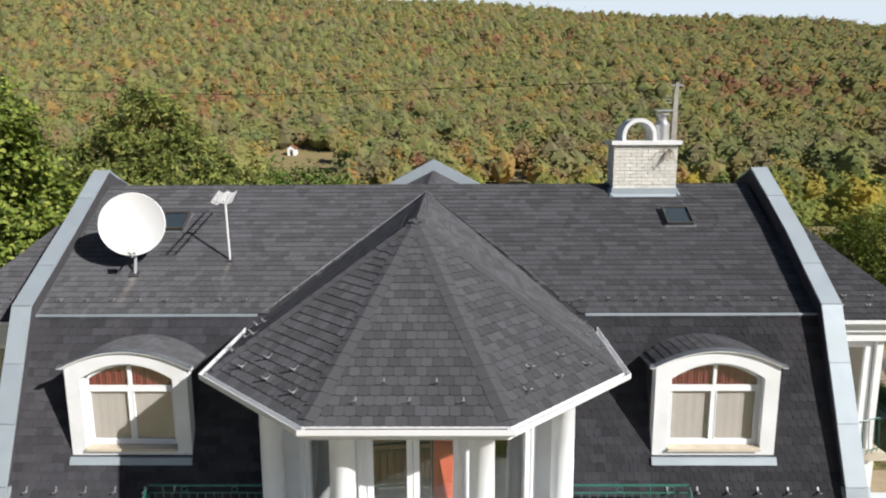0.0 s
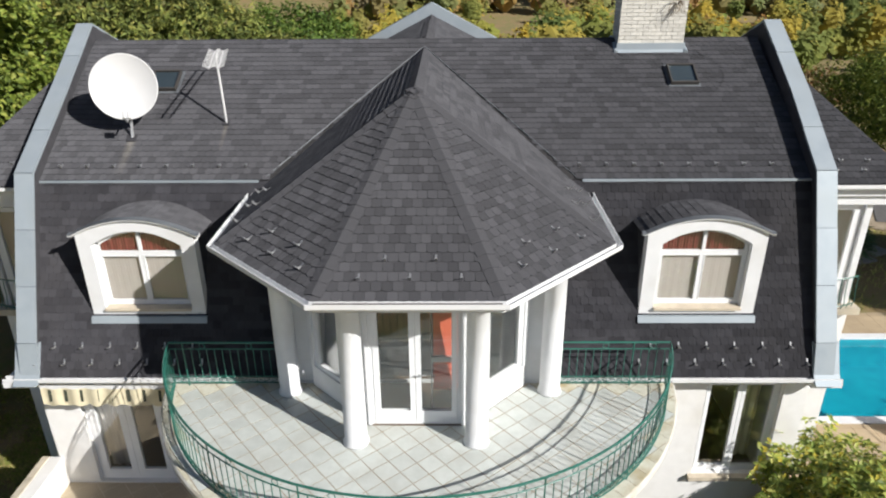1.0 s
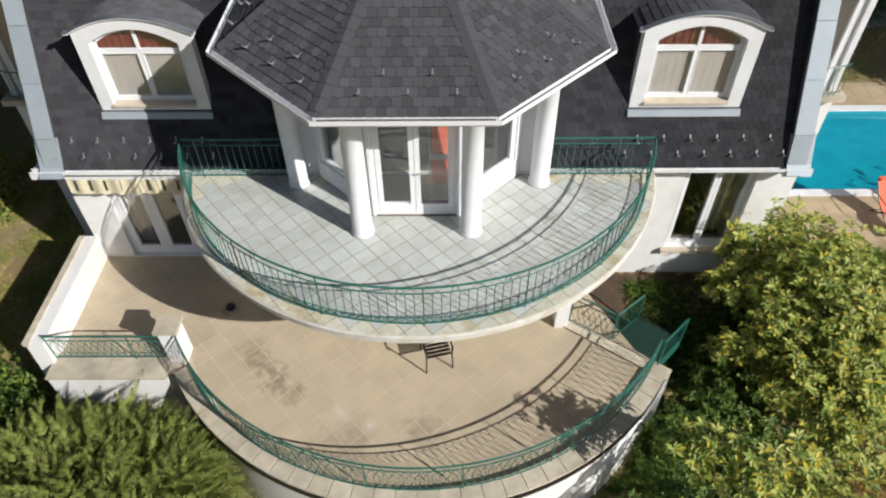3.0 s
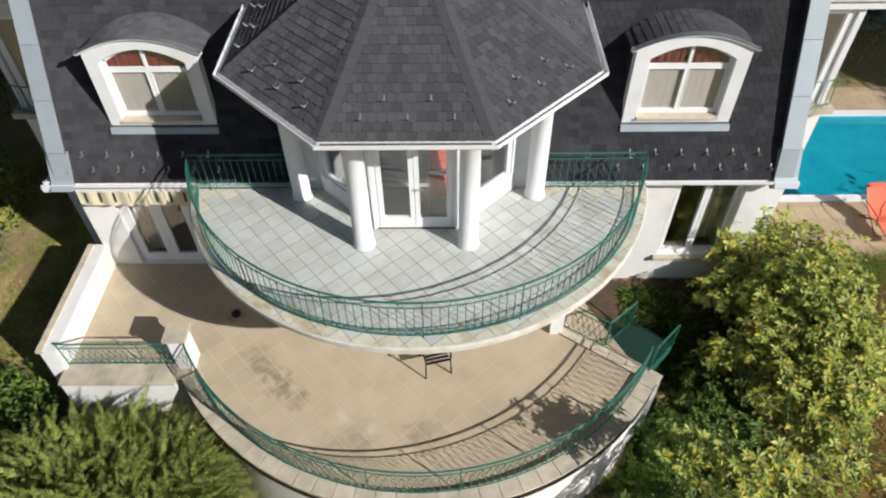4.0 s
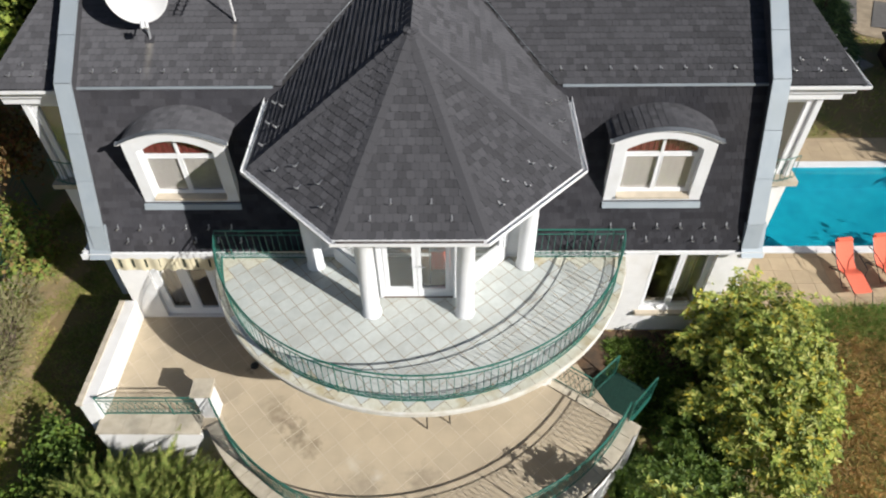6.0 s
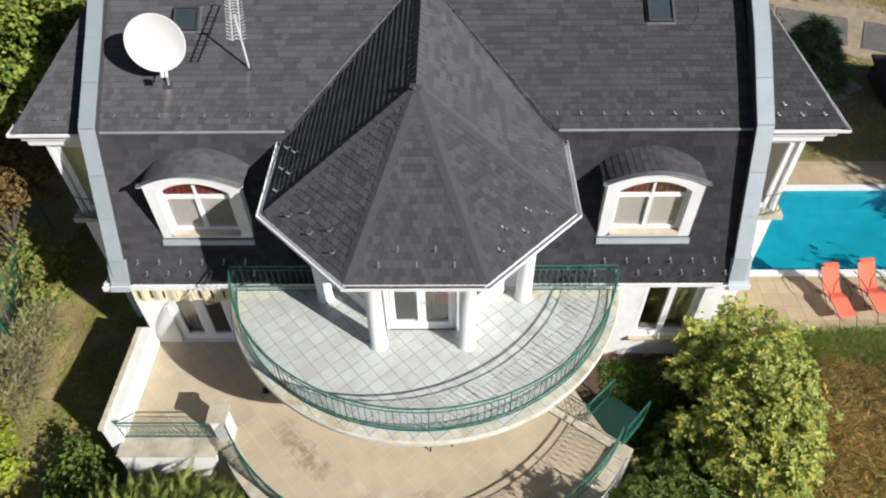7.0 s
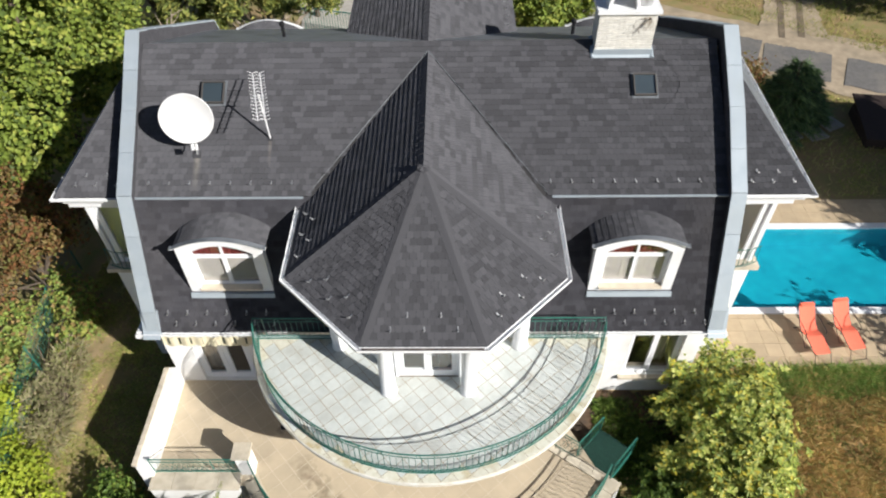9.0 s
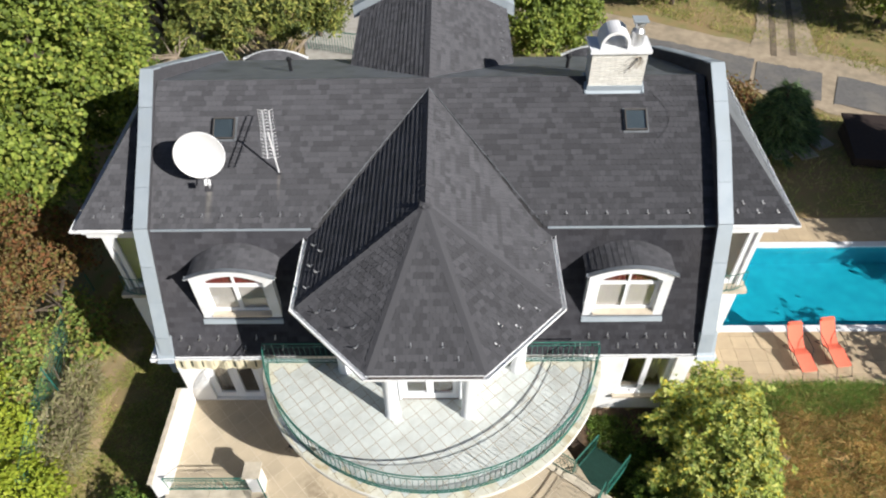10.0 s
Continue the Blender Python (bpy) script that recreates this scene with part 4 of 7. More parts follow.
    # curtains, gently folded
    for name, z0, z1, material, fold in (("net_curtain", h0 + 0.02, 6.07, M_SHEER, 0.002), ("red_curtain", 6.09, 6.54, M_RED, 0.016)):
        pts = [(-OW + 2 * OW * i / 80, Y0 + 0.178 + min(fold, 0.008) * 0.5 + 0.6 * fold * math.sin(i * 0.9) + 0.5 * fold * math.sin(i * 2.3)) for i in range(81)]
        v = [(x, y, z) for z in (z0, z1) for x, y in pts]
        parts.append(link_mesh(name, v, [(i, i + 1, i + 82, i + 81) for i in range(80)], material, e))
    parts.append(part("sill", box(-OW + 0.01, OW - 0.01, Y0 - 0.06, Y0 + 0.14, Z0 + 0.122, Z0 + 0.165), M_SILL, e, "beige stone window sill", 0.008))
    parts.append(part("apron_flashing", prism([(-HW - 0.02, Y0 - 0.11, Z0 - 0.10), (-HW - 0.02, Y0 - 0.02, Z0 - 0.10), (-HW - 0.02, Y0 - 0.004, Z0 + 0.01), (-HW - 0.02, Y0 - 0.07, Z0 + 0.01)], (2 * HW + 0.04, 0, 0)), M_METAL, e, "grey metal apron flashing"))
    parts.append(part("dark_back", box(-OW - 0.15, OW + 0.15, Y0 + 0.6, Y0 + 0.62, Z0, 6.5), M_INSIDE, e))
    return e


dormer(-4.895, "white arched dormer with red curtains, partly in turret shade")
dormer(4.955, "white arched dormer with red curtains in full sun")
dormer(-5.5, "white arched rear dormer", True)
dormer(5.5, "white arched rear dormer", True)

# ---- rear wing ----
REND = 14.1                        # end of the rear wing
for s in (-1, 1):
    a = Vector((s * 2.5, REND, 7.75)) if s < 0 else Vector((s * 2.5, 7.95, 7.75))
    b = Vector((s * 2.5, 7.95, 7.75)) if s < 0 else Vector((s * 2.5, REND, 7.75))
    r = Roof("rear_wing_slope", house, a, b - a, Vector((-s * 2.5, 0, 1.25)), [(0, 0), (REND - 7.95, 0), (REND - 7.95, 2.795), (0, 2.795)], "dark shingled rear wing slope", lambda p: p.z < RIDGE_Z - 0.46 * (p.y - RIDGE_Y) - 0.1)
    guard_places = [(0.5 * k + 0.3, 0.3) for k in range(2, 13)]
    for u, v in guard_places:
        if s > 0:
            snow_guard(house, r.m @ Matrix.Translation((u, v, 0)))
caps("ridge_cap", (0, 7.95, 9.0), (0, REND, 9.0), house, 0.2, 0.25, (-2, 0, -1), (2, 0, -1))
part("rear_gable_parapet", prism([(-2.75, REND, 7.5), (-2.75, REND, 7.90), (0, REND, 9.36), (2.75, REND, 7.90), (2.75, REND, 7.5), (0, REND, 8.8)], (0, 0.4, 0)), M_METAL, house, "grey-blue zinc gable edge")
part("rear_wing_wall", prism([(-2.3, REND + 0.3, -0.6), (-2.3, REND + 0.3, 7.6), (0, REND + 0.3, 8.75), (2.3, REND + 0.3, 7.6), (2.3, REND + 0.3, -0.6)], (0, -3.0, 0)), M_STUCCO, house)


# ---- chimney ----
def chimney():
    x0, x1, y0, y1, zb, zt = 4.12, 5.50, 7.44, 8.04, 8.4, 10.0
    e = part("chimney", box(x0 + 0.02, x1 - 0.02, y0 + 0.02, y1 - 0.02, zb, zt), M_MORTAR, house, "whitewashed brick chimney with arched cowl and metal flue")
    rng = random.Random(5)
    brick = None
    z, row = 9.06, 0
    while z < zt - 0.03:
        spans = []
        for (a, b, side) in ((x0, x1, 0), (y0, y1, 1), (y0, y1, 2)):
            u = a - (0.125 if row % 2 else 0)
            while u < b - 0.01:
                p, q = max(u, a), min(u + 0.25, b)
                if q - p > 0.04:
                    spans.append((p, q - 0.01, side))
                u += 0.25
        for p, q, side in spans:
            w = q - p
            j = rng.uniform(-0.003, 0.003)
            if side == 0:
                m = Matrix.Translation((p, y0 + j, z))
            elif side == 1:
                m = Matrix.Translation((x0 + j, p + w, z)) @ Matrix.Rotation(-math.pi / 2, 4, "Z")
            else:
                m = Matrix.Translation((x1 + j, p, z)) @ Matrix.Rotation(math.pi / 2, 4, "Z")
            if brick is None:
                brick = part("brick", box(0, 1, 0, 0.03, 0, 0.066), M_BRICK, e)
                brick.matrix_basis = m @ Matrix.Diagonal((w, 1, 1, 1))
            else:
                again(brick, "brick", m @ Matrix.Diagonal((w, 1, 1, 1)), e)
        z += 0.077
        row += 1
    part("cap_slab", box(x0 - 0.07, x1 + 0.07, y0 - 0.07, y1 + 0.07, zt, zt + 0.09), M_WHITE, e, "white plastered chimney cap", 0.012)
    part("base_flashing", box(x0 - 0.03, x1 + 0.03, y0 - 0.035, y1, 8.50, 9.06), M_METAL, e, "grey metal base flashing", 0.005)
    part("apron", prism([(x0 - 0.08, y0 - 0.12, 8.85), (x0 - 0.08, y0 - 0.04, 8.87), (x0 - 0.08, y0 - 0.04, 8.93)], (x1 - x0 + 0.16, 0, 0)), M_METAL, e)
    for x in (x0 - 0.05, x1 + 0.05):
        part("flashing_roll", tube([(x, y0 - 0.10, 8.88), (x, y1 - 0.1, 9.12)], 0.045, 8), M_METAL, e)
    # arched cowl: a vaulted hood open to front and back
    n, cxx, r1, r2 = 16, 4.66, 0.37, 0.29
    bm = bmesh.new()
    rows = []
    for y, r in ((y0 + 0.0, r1), (y1, r1), (y1, r2), (y0 + 0.0, r2)):
        rows.append([bm.verts.new((cxx + r * math.cos(math.pi * i / n), y, zt + 0.20 + r * math.sin(math.pi * i / n))) for i in range(n + 1)])
    for a, b in zip(rows, rows[1:] + rows[:1]):
        for i in range(n):
            bm.faces.new((a[i], a[i + 1], b[i + 1], b[i]))
    bm.faces.new([r[0] for r in rows])
    bm.faces.new([r[-1] for r in rows][::-1])
    for s in (-1, 1):
        xa, xb = sorted((cxx + s * r1, cxx + s * r2))
        add_box(bm, xa, xb, y0, y1, zt + 0.09, zt + 0.20)
    part("cowl", bm, M_WHITE, e, "white arched masonry cowl")
    flue = part("flue", lathe([(0.165, 0), (0.165, 0.34), (0.10, 0.44), (0.10, 0.54), (0.15, 0.54), (0.15, 0.58)], 20), M_STEEL, e, "round metal flue", smooth=False)
    flue.matrix_basis = Matrix.Translation((5.22, 7.74, zt + 0.09))
    part("rain_plate", box(5.04, 5.40, 7.58, 7.90, zt + 0.72, zt + 0.75), M_METAL, e)
    for dx, dy in ((-0.1, -0.1), (0.1, -0.1), (0.1, 0.1), (-0.1, 0.1)):
        part("leg", tube([(5.22 + dx, 7.74 + dy, zt + 0.6), (5.22 + dx * 1.2, 7.74 + dy * 1.2, zt + 0.73)], 0.008, 4), M_STEEL, e)
    return e


chimney()


# ---- skylights ----
def on_slope(x, y):
    d = Vector((0, RIDGE_Y - KINK_Y, RIDGE_Z - KINK_Z)).normalized()
    n = Vector((0, -d.z, d.y))
    o = Vector((x, y, KINK_Z + 0.02 + (y - KINK_Y) * (RIDGE_Z - KINK_Z) / (RIDGE_Y - KINK_Y)))
    return Matrix.Translation(o) @ Matrix((Vector((1, 0, 0)), d, n)).transposed().to_4x4()


def skylight(x, y):
    e = part("skylight", box(-0.32, 0.32, -0.05, 0.62, -0.02, 0.03), M_RIDGE, house, "small roof skylight in a dark brown frame")
    e.matrix_basis = on_slope(x, y)
    bm = bmesh.new()
    for a in ((-0.28, -0.25, 0, 0.58), (0.25, 0.28, 0, 0.58), (-0.25, 0.25, 0, 0.035), (-0.25, 0.25, 0.545, 0.58)):
        add_box(bm, a[0], a[1], a[2], a[3], 0.031, 0.11)
    part("frame", bm, M_FRAME, e, "", 0.006)
    g = part("pane", box(-0.252, 0.252, 0.033, 0.547, 0.085, 0.091), M_PANE, e)
    g.visible_shadow = False
    # Sheet close under the pane; shaft shade and sky tint are its colour.
    part("dark_well", box(-0.252, 0.252, 0.033, 0.547, 0.06, 0.068), M_SHAFT_SHADE, e)


skylight(-5.29, 6.33)
skylight(5.31, 6.44)

# black vent pipes on the rear slope
for x, y in ((-4.05, 9.5), (3.92, 9.5)):
    z = RIDGE_Z - (y - RIDGE_Y) * (RIDGE_Z - KINK_Z) / (BACK - KINK_Y - RIDGE_Y)
    part("vent_pipe", lathe([(0.05, -0.1), (0.05, 0.34), (0.075, 0.34), (0.075, 0.42), (0.03, 0.46)], 12), M_BLACK, house, "black roof vent pipe").matrix_basis = Matrix.Translation((x, y, z))

# valley strips where the turret's ridge meets the main slope
for s in (-1, 1):
    part("valley_strip", tube([(0, 7.54, 9.005), (s * 1.43, 5.91, 8.07), (s * 2.86, 4.28, 7.13)], 0.010, 6), M_RIDGE, house)

# ---- snow guards in rows ----
def guard_row(slope_m, places):
    for u, v in places:
        snow_guard(house, slope_m @ Matrix.Translation((u, v, 0)))


guard_row(roof_up.m, [(PX - 6.668 + 0.491 * k, 0.30) for k in range(8)] + [(PX + 2.92 + 0.503 * k, 0.30) for k in range(8)])
for x0, n, v in ((-6.935, 7, 0.24), (-6.615, 6, 0.54), (3.924, 7, 0.24), (4.136, 6, 0.54)):
    guard_row(roof_low.m, [(PX + x0 + 0.50 * k, v) for k in range(n)])
for r, w in zip(turret_roofs, (2.57, 2.57, 2.57, 2.3, 2.3)):
    for k in range(3):
        guard_row(r.m, [(w / 2 + (k - 1) * 0.67, 0.31)])
    for k in range(2):
        guard_row(r.m, [(w / 2 + (k - 0.5) * 0.67, 0.59)])
for r, s in zip(wings, (-1, 1)):
    for k in range(3):
        guard_row(r.m, [(0.35 + 0.5 * k + (0.15 if s < 0 else 0), 0.28)])
    for k in range(2):
        guard_row(r.m, [(0.6 + 0.5 * k + (0.15 if s < 0 else -0.1), 0.52)])


# ---- ground-floor openings ----
def folds(parent, x0, x1, y, z0, z1, material):
    """A hanging curtain with folds."""
    xs = [x0 + (x1 - x0) * i / 60 for i in range(61)]
    v = [(x, y + 0.03 * math.sin(x * 40), z) for z in (z0, z1) for x in xs]
    return link_mesh("curtain", v, [(i, i + 1, i + 62, i + 61) for i in range(60)], material, parent)


d1 = thing("terrace_door", "white glazed double door to the terrace with light curtains", "door")
opening_frame(d1, DL[0], DL[1], WALL_Y + 0.1, DL[2], DL[3], 2, 0.13, 0.2)
folds(d1, -6.45, -5.85, WALL_Y + 0.4, 1.2, 3.3, M_SHEER)
d2 = thing("garden_window", "tall white window standing ajar over a stone sill", "window")
opening_frame(d2, DR[0], DR[1], WALL_Y + 0.12, DR[2], DR[3], 2, 0.07, 0.08)
part("sill", box(DR[0] - 0.08, DR[1] + 0.08, WALL_Y - 0.12, WALL_Y + 0.12, DR[2] - 0.09, DR[2] - 0.003), M_SILL, d2, "weathered beige stone sill", 0.012)
folds(d2, 6.15, 6.65, WALL_Y + 0.5, 1.4, 3.5, M_CREAM)

# ---- awning ----
awn = thing("awning", "rolled-up cream awning with dark stripes and a scalloped edge", "awning")
part("cassette", box(-7.02, -4.35, 2.72, 2.95, 3.56, 3.70), M_WHITE, awn, "white awning case", 0.02)
xs = [-7.0 + 2.6 * i / 78 for i in range(79)]
bot = [3.30 - 0.045 * abs(math.sin(math.pi * (x + 7.0) / 0.29)) for x in xs]
yv = [2.70 + 0.02 * math.sin(x * 17) for x in xs]
v = [(x, y, 3.62) for x, y in zip(xs, yv)] + [(x, y - 0.03, z) for x, y, z in zip(xs, yv, bot)]
link_mesh("valance", v, [(i, i + 1, i + 80, i + 79) for i in range(78)], M_CREAM, awn, "cream scalloped valance")
for i in range(9):
    x = -6.86 + 0.29 * i
    part("stripe", prism([(x, 2.672, 3.36), (x + 0.05, 2.672, 3.36), (x + 0.06, 2.694, 3.60), (x + 0.01, 2.694, 3.60)], (0, -0.006, 0)), M_DARKCLOTH, awn)


# ---- balcony ----
BC, BR, BW = Vector((0, 3.08)), 4.46, 4.53   # centre and half axes of the rim
bal = thing("balcony", "semicircular balcony with grey diagonal tiles and a white rim", "balcony", kind="structure")
a0 = math.asin((BC.y - 2.44) / BR)
rim = [(BC.x + BW * math.cos(a), BC.y + BR * math.sin(a)) for a in [math.pi + a0 + (math.pi - 2 * a0) * i / 64 for i in range(65)]]
part("slab", prism([(x, y, BAL_Z - 0.012) for x, y in rim], (0, 0, -0.15)), M_EDGE, bal, "stained white plastered slab edge")
part("grout_bed", prism([(x * 0.992, (y - BC.y) * 0.992 + BC.y, BAL_Z - 0.003) for x, y in rim], (0, 0, -0.02)), M_GROUT, bal)
part("rim_band", sweep([(-0.02, -0.07), (0.015, -0.07), (0.015, -0.03), (-0.005, -0.012)], [(x, y, BAL_Z) for x, y in rim]), M_EDGE, bal, "weathered white moulded rim")
part("back_upstand", box(-4.44, 4.44, 2.44, 2.50, BAL_Z - 0.2, BAL_Z + 0.05), M_WHITE, bal)

# wall and piers beneath
part("pier", box(2.72, 2.98, 0.95, 1.21, TER_Z + 0.003, BAL_Z - 0.163), M_STUCCO, bal, "white square pier", 0.01)


def lay_tiles(parent, region, z, side, angle, gap, material, thick=0.012, limit=300, keep=None, name="tile", border=None):
    """Square tiles on a floor, whole ones as pieces, cut ones shaped to the edge. region: convex, 2D."""
    c, s = math.cos(angle), math.sin(angle)
    us = [c * x + s * y for x, y in region]
    vs_ = [-s * x + c * y for x, y in region]
    first, count = None, 0
    rest_v, rest_f = [], []
    for i in range(int(min(us) // side) - 1, int(max(us) // side) + 2):
        for j in range(int(min(vs_) // side) - 1, int(max(vs_) // side) + 2):
            quad = [(i * side + gap / 2, j * side + gap / 2), ((i + 1) * side - gap / 2, j * side + gap / 2), ((i + 1) * side - gap / 2, (j + 1) * side - gap / 2), (i * side + gap / 2, (j + 1) * side - gap / 2)]
            q = [(c * u - s * v, s * u + c * v) for u, v in quad]
            mid = (sum(p[0] for p in q) / 4, sum(p[1] for p in q) / 4)
            if keep and not keep(*mid):
                continue
            whole = all(inside(p, region) for p in q)
            out = q if whole else clip(q, region)
            if len(out) < 3:
                continue
            if whole and count < limit:
                m = Matrix.Translation((*q[0], z)) @ Matrix.Rotation(angle, 4, "Z")
                if first is None:
                    w = side - gap
                    first = part(name, box(0, w, 0, w, -thick, 0), material, parent, "", 0.003)
                    first.matrix_basis = m
                else:
                    again(first, name, m, parent)
                count += 1
            else:
                b0, k = len(rest_v), len(out)
                rest_v += [(x, y, z) for x, y in out] + [(x, y, z - thick) for x, y in out]
                rest_f += [tuple(range(b0, b0 + k))] + [(b0 + t, b0 + t + k, b0 + (t + 1) % k + k, b0 + (t + 1) % k) for t in range(k)]
    if rest_v:
        tagged(link_mesh("cut_" + name + "s", rest_v, rest_f, border or material, parent), kind="stuff")


def railing(name, label, path, z0, height, parent_group="", closed=False, spacing=0.135, posts=True, curved=False):
    """A green wrought railing on a plan path: handrail, second rail, base rail, bars, a band of crosses and ring ornaments."""
    e = thing(name, label, "railing", parent_group)
    path = [Vector((x, y, 0)) for x, y in path]
    up = lambda z: [p + Vector((0, 0, z)) for p in path]
    part("handrail", tube(up(z0 + height), 0.018, 8), M_GREEN, e)
    part("rail", tube(up(z0 + height - 0.13), 0.011, 5), M_GREEN, e)
    if not curved:
        part("rail", tube(up(z0 + 0.19), 0.009, 5), M_GREEN, e)
    part("rail", tube(up(z0 + 0.06), 0.013, 5), M_GREEN, e)
    seg = [(b - a).length for a, b in zip(path, path[1:])]
    total = sum(seg)
    n = max(2, round(total / spacing))
    bar = cross = ring = post = None
    for i in range(n + 1):
        s = total * i / n
        k = 0
        while k < len(seg) - 1 and s > seg[k]:
            s -= seg[k]
            k += 1
        d = (path[k + 1] - path[k]).normalized()
        p = path[k] + d * s
        m = Matrix.Translation((p.x, p.y, z0)) @ Matrix((d, Vector((-d.y, d.x, 0)), Vector((0, 0, 1)))).transposed().to_4x4()
        kind = "post" if posts and i % 12 == 0 else "baluster"
        if kind == "post":
            if post is None:
                post = part("post", tube([(0, 0, 0), (0, 0, height)], 0.012, 6), M_GREEN, e)
                post.matrix_basis = m
            else:
                again(post, "post", m, e)
        else:
            if bar is None:
                if curved:
                    hh = height - 0.19
                    lens = lambda q: [(q * 0.12 * math.sin(math.pi * t / 8), 0, 0.06 + hh * t / 8) for t in range(9)]
                    bm = tube(lens(1), 0.0065, 4)
                    add_tube(bm, lens(-1), 0.0065, 4)
                    bar = part("baluster", bm, M_GREEN, e)
                else:
                    bar = part("baluster", tube([(0, 0, 0.06), (0, 0, height - 0.13)], 0.0075, 5), M_GREEN, e)
                bar.matrix_basis = m
            else:
                again(bar, "baluster", m, e)
        if i < n and not curved:
            w = total / n
            if cross is None:
                bm = tube([(0, 0, 0.065), (w, 0, 0.185)], 0.006, 4)
                add_tube(bm, [(w, 0, 0.065), (0, 0, 0.185)], 0.006, 4)
                cross = part("cross", bm, M_GREEN, e)
                cross.matrix_basis = m
            else:
                again(cross, "cross", m, e)
            if i % 6 == 3:
                pts = [(w / 2 + 0.05 * math.cos(t * math.pi / 6), 0, height - 0.07 + 0.05 * math.sin(t * math.pi / 6)) for t in range(12)]
                if ring is None:
                    ring = part("ring", tube(pts, 0.008, 4, closed=True), M_GREEN, e)
                    ring.matrix_basis = m
                else:
                    again(ring, "ring", m, e)
    return e


RR, RW = 4.25, 4.36
b0 = math.asin((BC.y - 2.38) / RR)
arc = [(RW * math.cos(a), BC.y + RR * math.sin(a)) for a in [math.pi + b0 + (math.pi - 2 * b0) * i / 72 for i in range(73)]]
railing("balcony_railing", "green wrought-iron railing round the semicircular balcony", [(-2.45, 2.38)] + arc + [(2.47, 2.38)], BAL_Z, 0.885)


# ---- terrace ----
TCY, TR = 2.75, 5.55
ter = thing("terrace", "beige tiled curved terrace on a white retaining wall", "terrace", kind="structure")
ta0, ta1 = math.atan2(-0.15 - TCY, -4.75), math.atan2(-0.15 - TCY, 4.85)
tarc = [(TR * math.cos(a), TCY + TR * math.sin(a)) for a in [ta0 + (ta1 - ta0) * i / 48 for i in range(49)]]
tplan = [(-7.3, 2.99), (-7.3, -0.15)] + tarc + [(4.86, -0.15), (3.02, 1.16), (3.02, 2.99)]
part("retaining_wall", prism([(x, y, TER_Z - 0.10) for x, y in tplan], (0, 0, -2.6)), M_STUCCO, ter, "white plastered retaining wall")
part("floor_bed", prism([(x, y, TER_Z - 0.0025) for x, y in tplan], (0, 0, -0.0955)), M_BEIGE_JOINT, ter)
# coping stones round the curve
steps = 30
for i in range(steps):
    a, b = ta0 + (ta1 - ta0) * i / steps + 0.001, ta0 + (ta1 - ta0) * (i + 1) / steps - 0.001
    pts = [(r * math.cos(t), TCY + r * math.sin(t), TER_Z + 0.004) for r, t in ((TR - 0.32, a), (TR - 0.32, b), (TR + 0.05, b), (TR + 0.05, a))]
    part("coping_stone", prism(pts, (0, 0, 0.07)), M_COPING, ter, "", 0.01)
part("drip_edge", sweep([(-0.01, -0.05), (0.05, -0.05), (0.06, -0.16), (0.01, -0.16)], [(TR * math.cos(t), TCY + TR * math.sin(t), TER_Z) for t in [ta0 + (ta1 - ta0) * i / 60 for i in range(61)]]), M_BLACK, ter, "dark metal drip edge")
d = Vector((3.02 - 4.86, 1.16 + 0.15, 0)).normalized()
nrm = Vector((-d.y, d.x, 0))
for i in range(6):
    a = Vector((4.86, -0.15, 0)) + d * (2.24 * i / 6)
    b = Vector((4.86, -0.15, 0)) + d * (2.24 * (i + 1) / 6 - 0.008)
    part("coping_stone", prism([p + Vector((0, 0, TER_Z + 0.004)) for p in (a - nrm * 0.03, b - nrm * 0.03, b + nrm * 0.24, a + nrm * 0.24)], (0, 0, 0.055)), M_COPING, ter, "", 0.01)
part("drain", lathe([(0.10, 0), (0.10, 0.03), (0.07, 0.05)], 14), M_BLACK, ter).matrix_basis = Matrix.Translation((-4.05, 1.5, TER_Z + 0.005))
# side wall and gate pillar
part("side_wall", prism([(-7.52, 2.995, -1.6), (-7.52, 2.995, 1.76), (-7.52, 0.08, 1.76), (-7.52, -0.1, -1.6)], (0.34, 0, 0)), M_STUCCO, ter, "white side wall of the terrace", 0.01)
for i in range(5):
    y = 0.06 + 0.585 * i
    part("wall_coping", box(-7.57, -7.44, y, y + 0.577, 1.70, 1.785), M_COPING, ter, "", 0.01)
part("front_wall", box(-7.245, -4.9, -0.26, 0.14, -1.6, 1.02), M_STUCCO, ter)
for i in range(4):
    part("ledge_stone", box(-7.24 + 0.585 * i, -7.24 + 0.585 * i + 0.577, -0.30, 0.30, 1.105, 1.16), M_COPING, ter, "", 0.01)
part("pillar", box(-4.93, -4.58, 0.12, 0.47, 0.9, 2.02), M_STUCCO, ter, "white square pillar", 0.01)
part("pillar_cap", box(-4.98, -4.53, 0.07, 0.52, 2.022, 2.10), M_COPING, ter, "pale stone pillar cap", 0.02)
railing("terrace_railing", "short green wrought-iron railing between side wall and pillar", [(-7.17, 0.16), (-4.94, 0.16)], TER_Z + 0.06, 0.72, "terrace railings", curved=True)
RT = 5.30
ra0, ra1 = math.atan2(0.25 - TCY, -4.68), math.atan2(-0.02 - TCY, 4.52)
railing("terrace_railing", "long curved green wrought-iron railing along the terrace edge", [(RT * math.cos(a), TCY + RT * math.sin(a)) for a in [ra0 + (ra1 - ra0) * i / 60 for i in range(61)]], TER_Z + 0.07, 0.84, "terrace railings", curved=True)
railing("terrace_railing", "short green railing beside the garden steps", [(3.04, 1.08), (3.78, 0.56)], TER_Z + 0.06, 0.84, "terrace railings", curved=True)

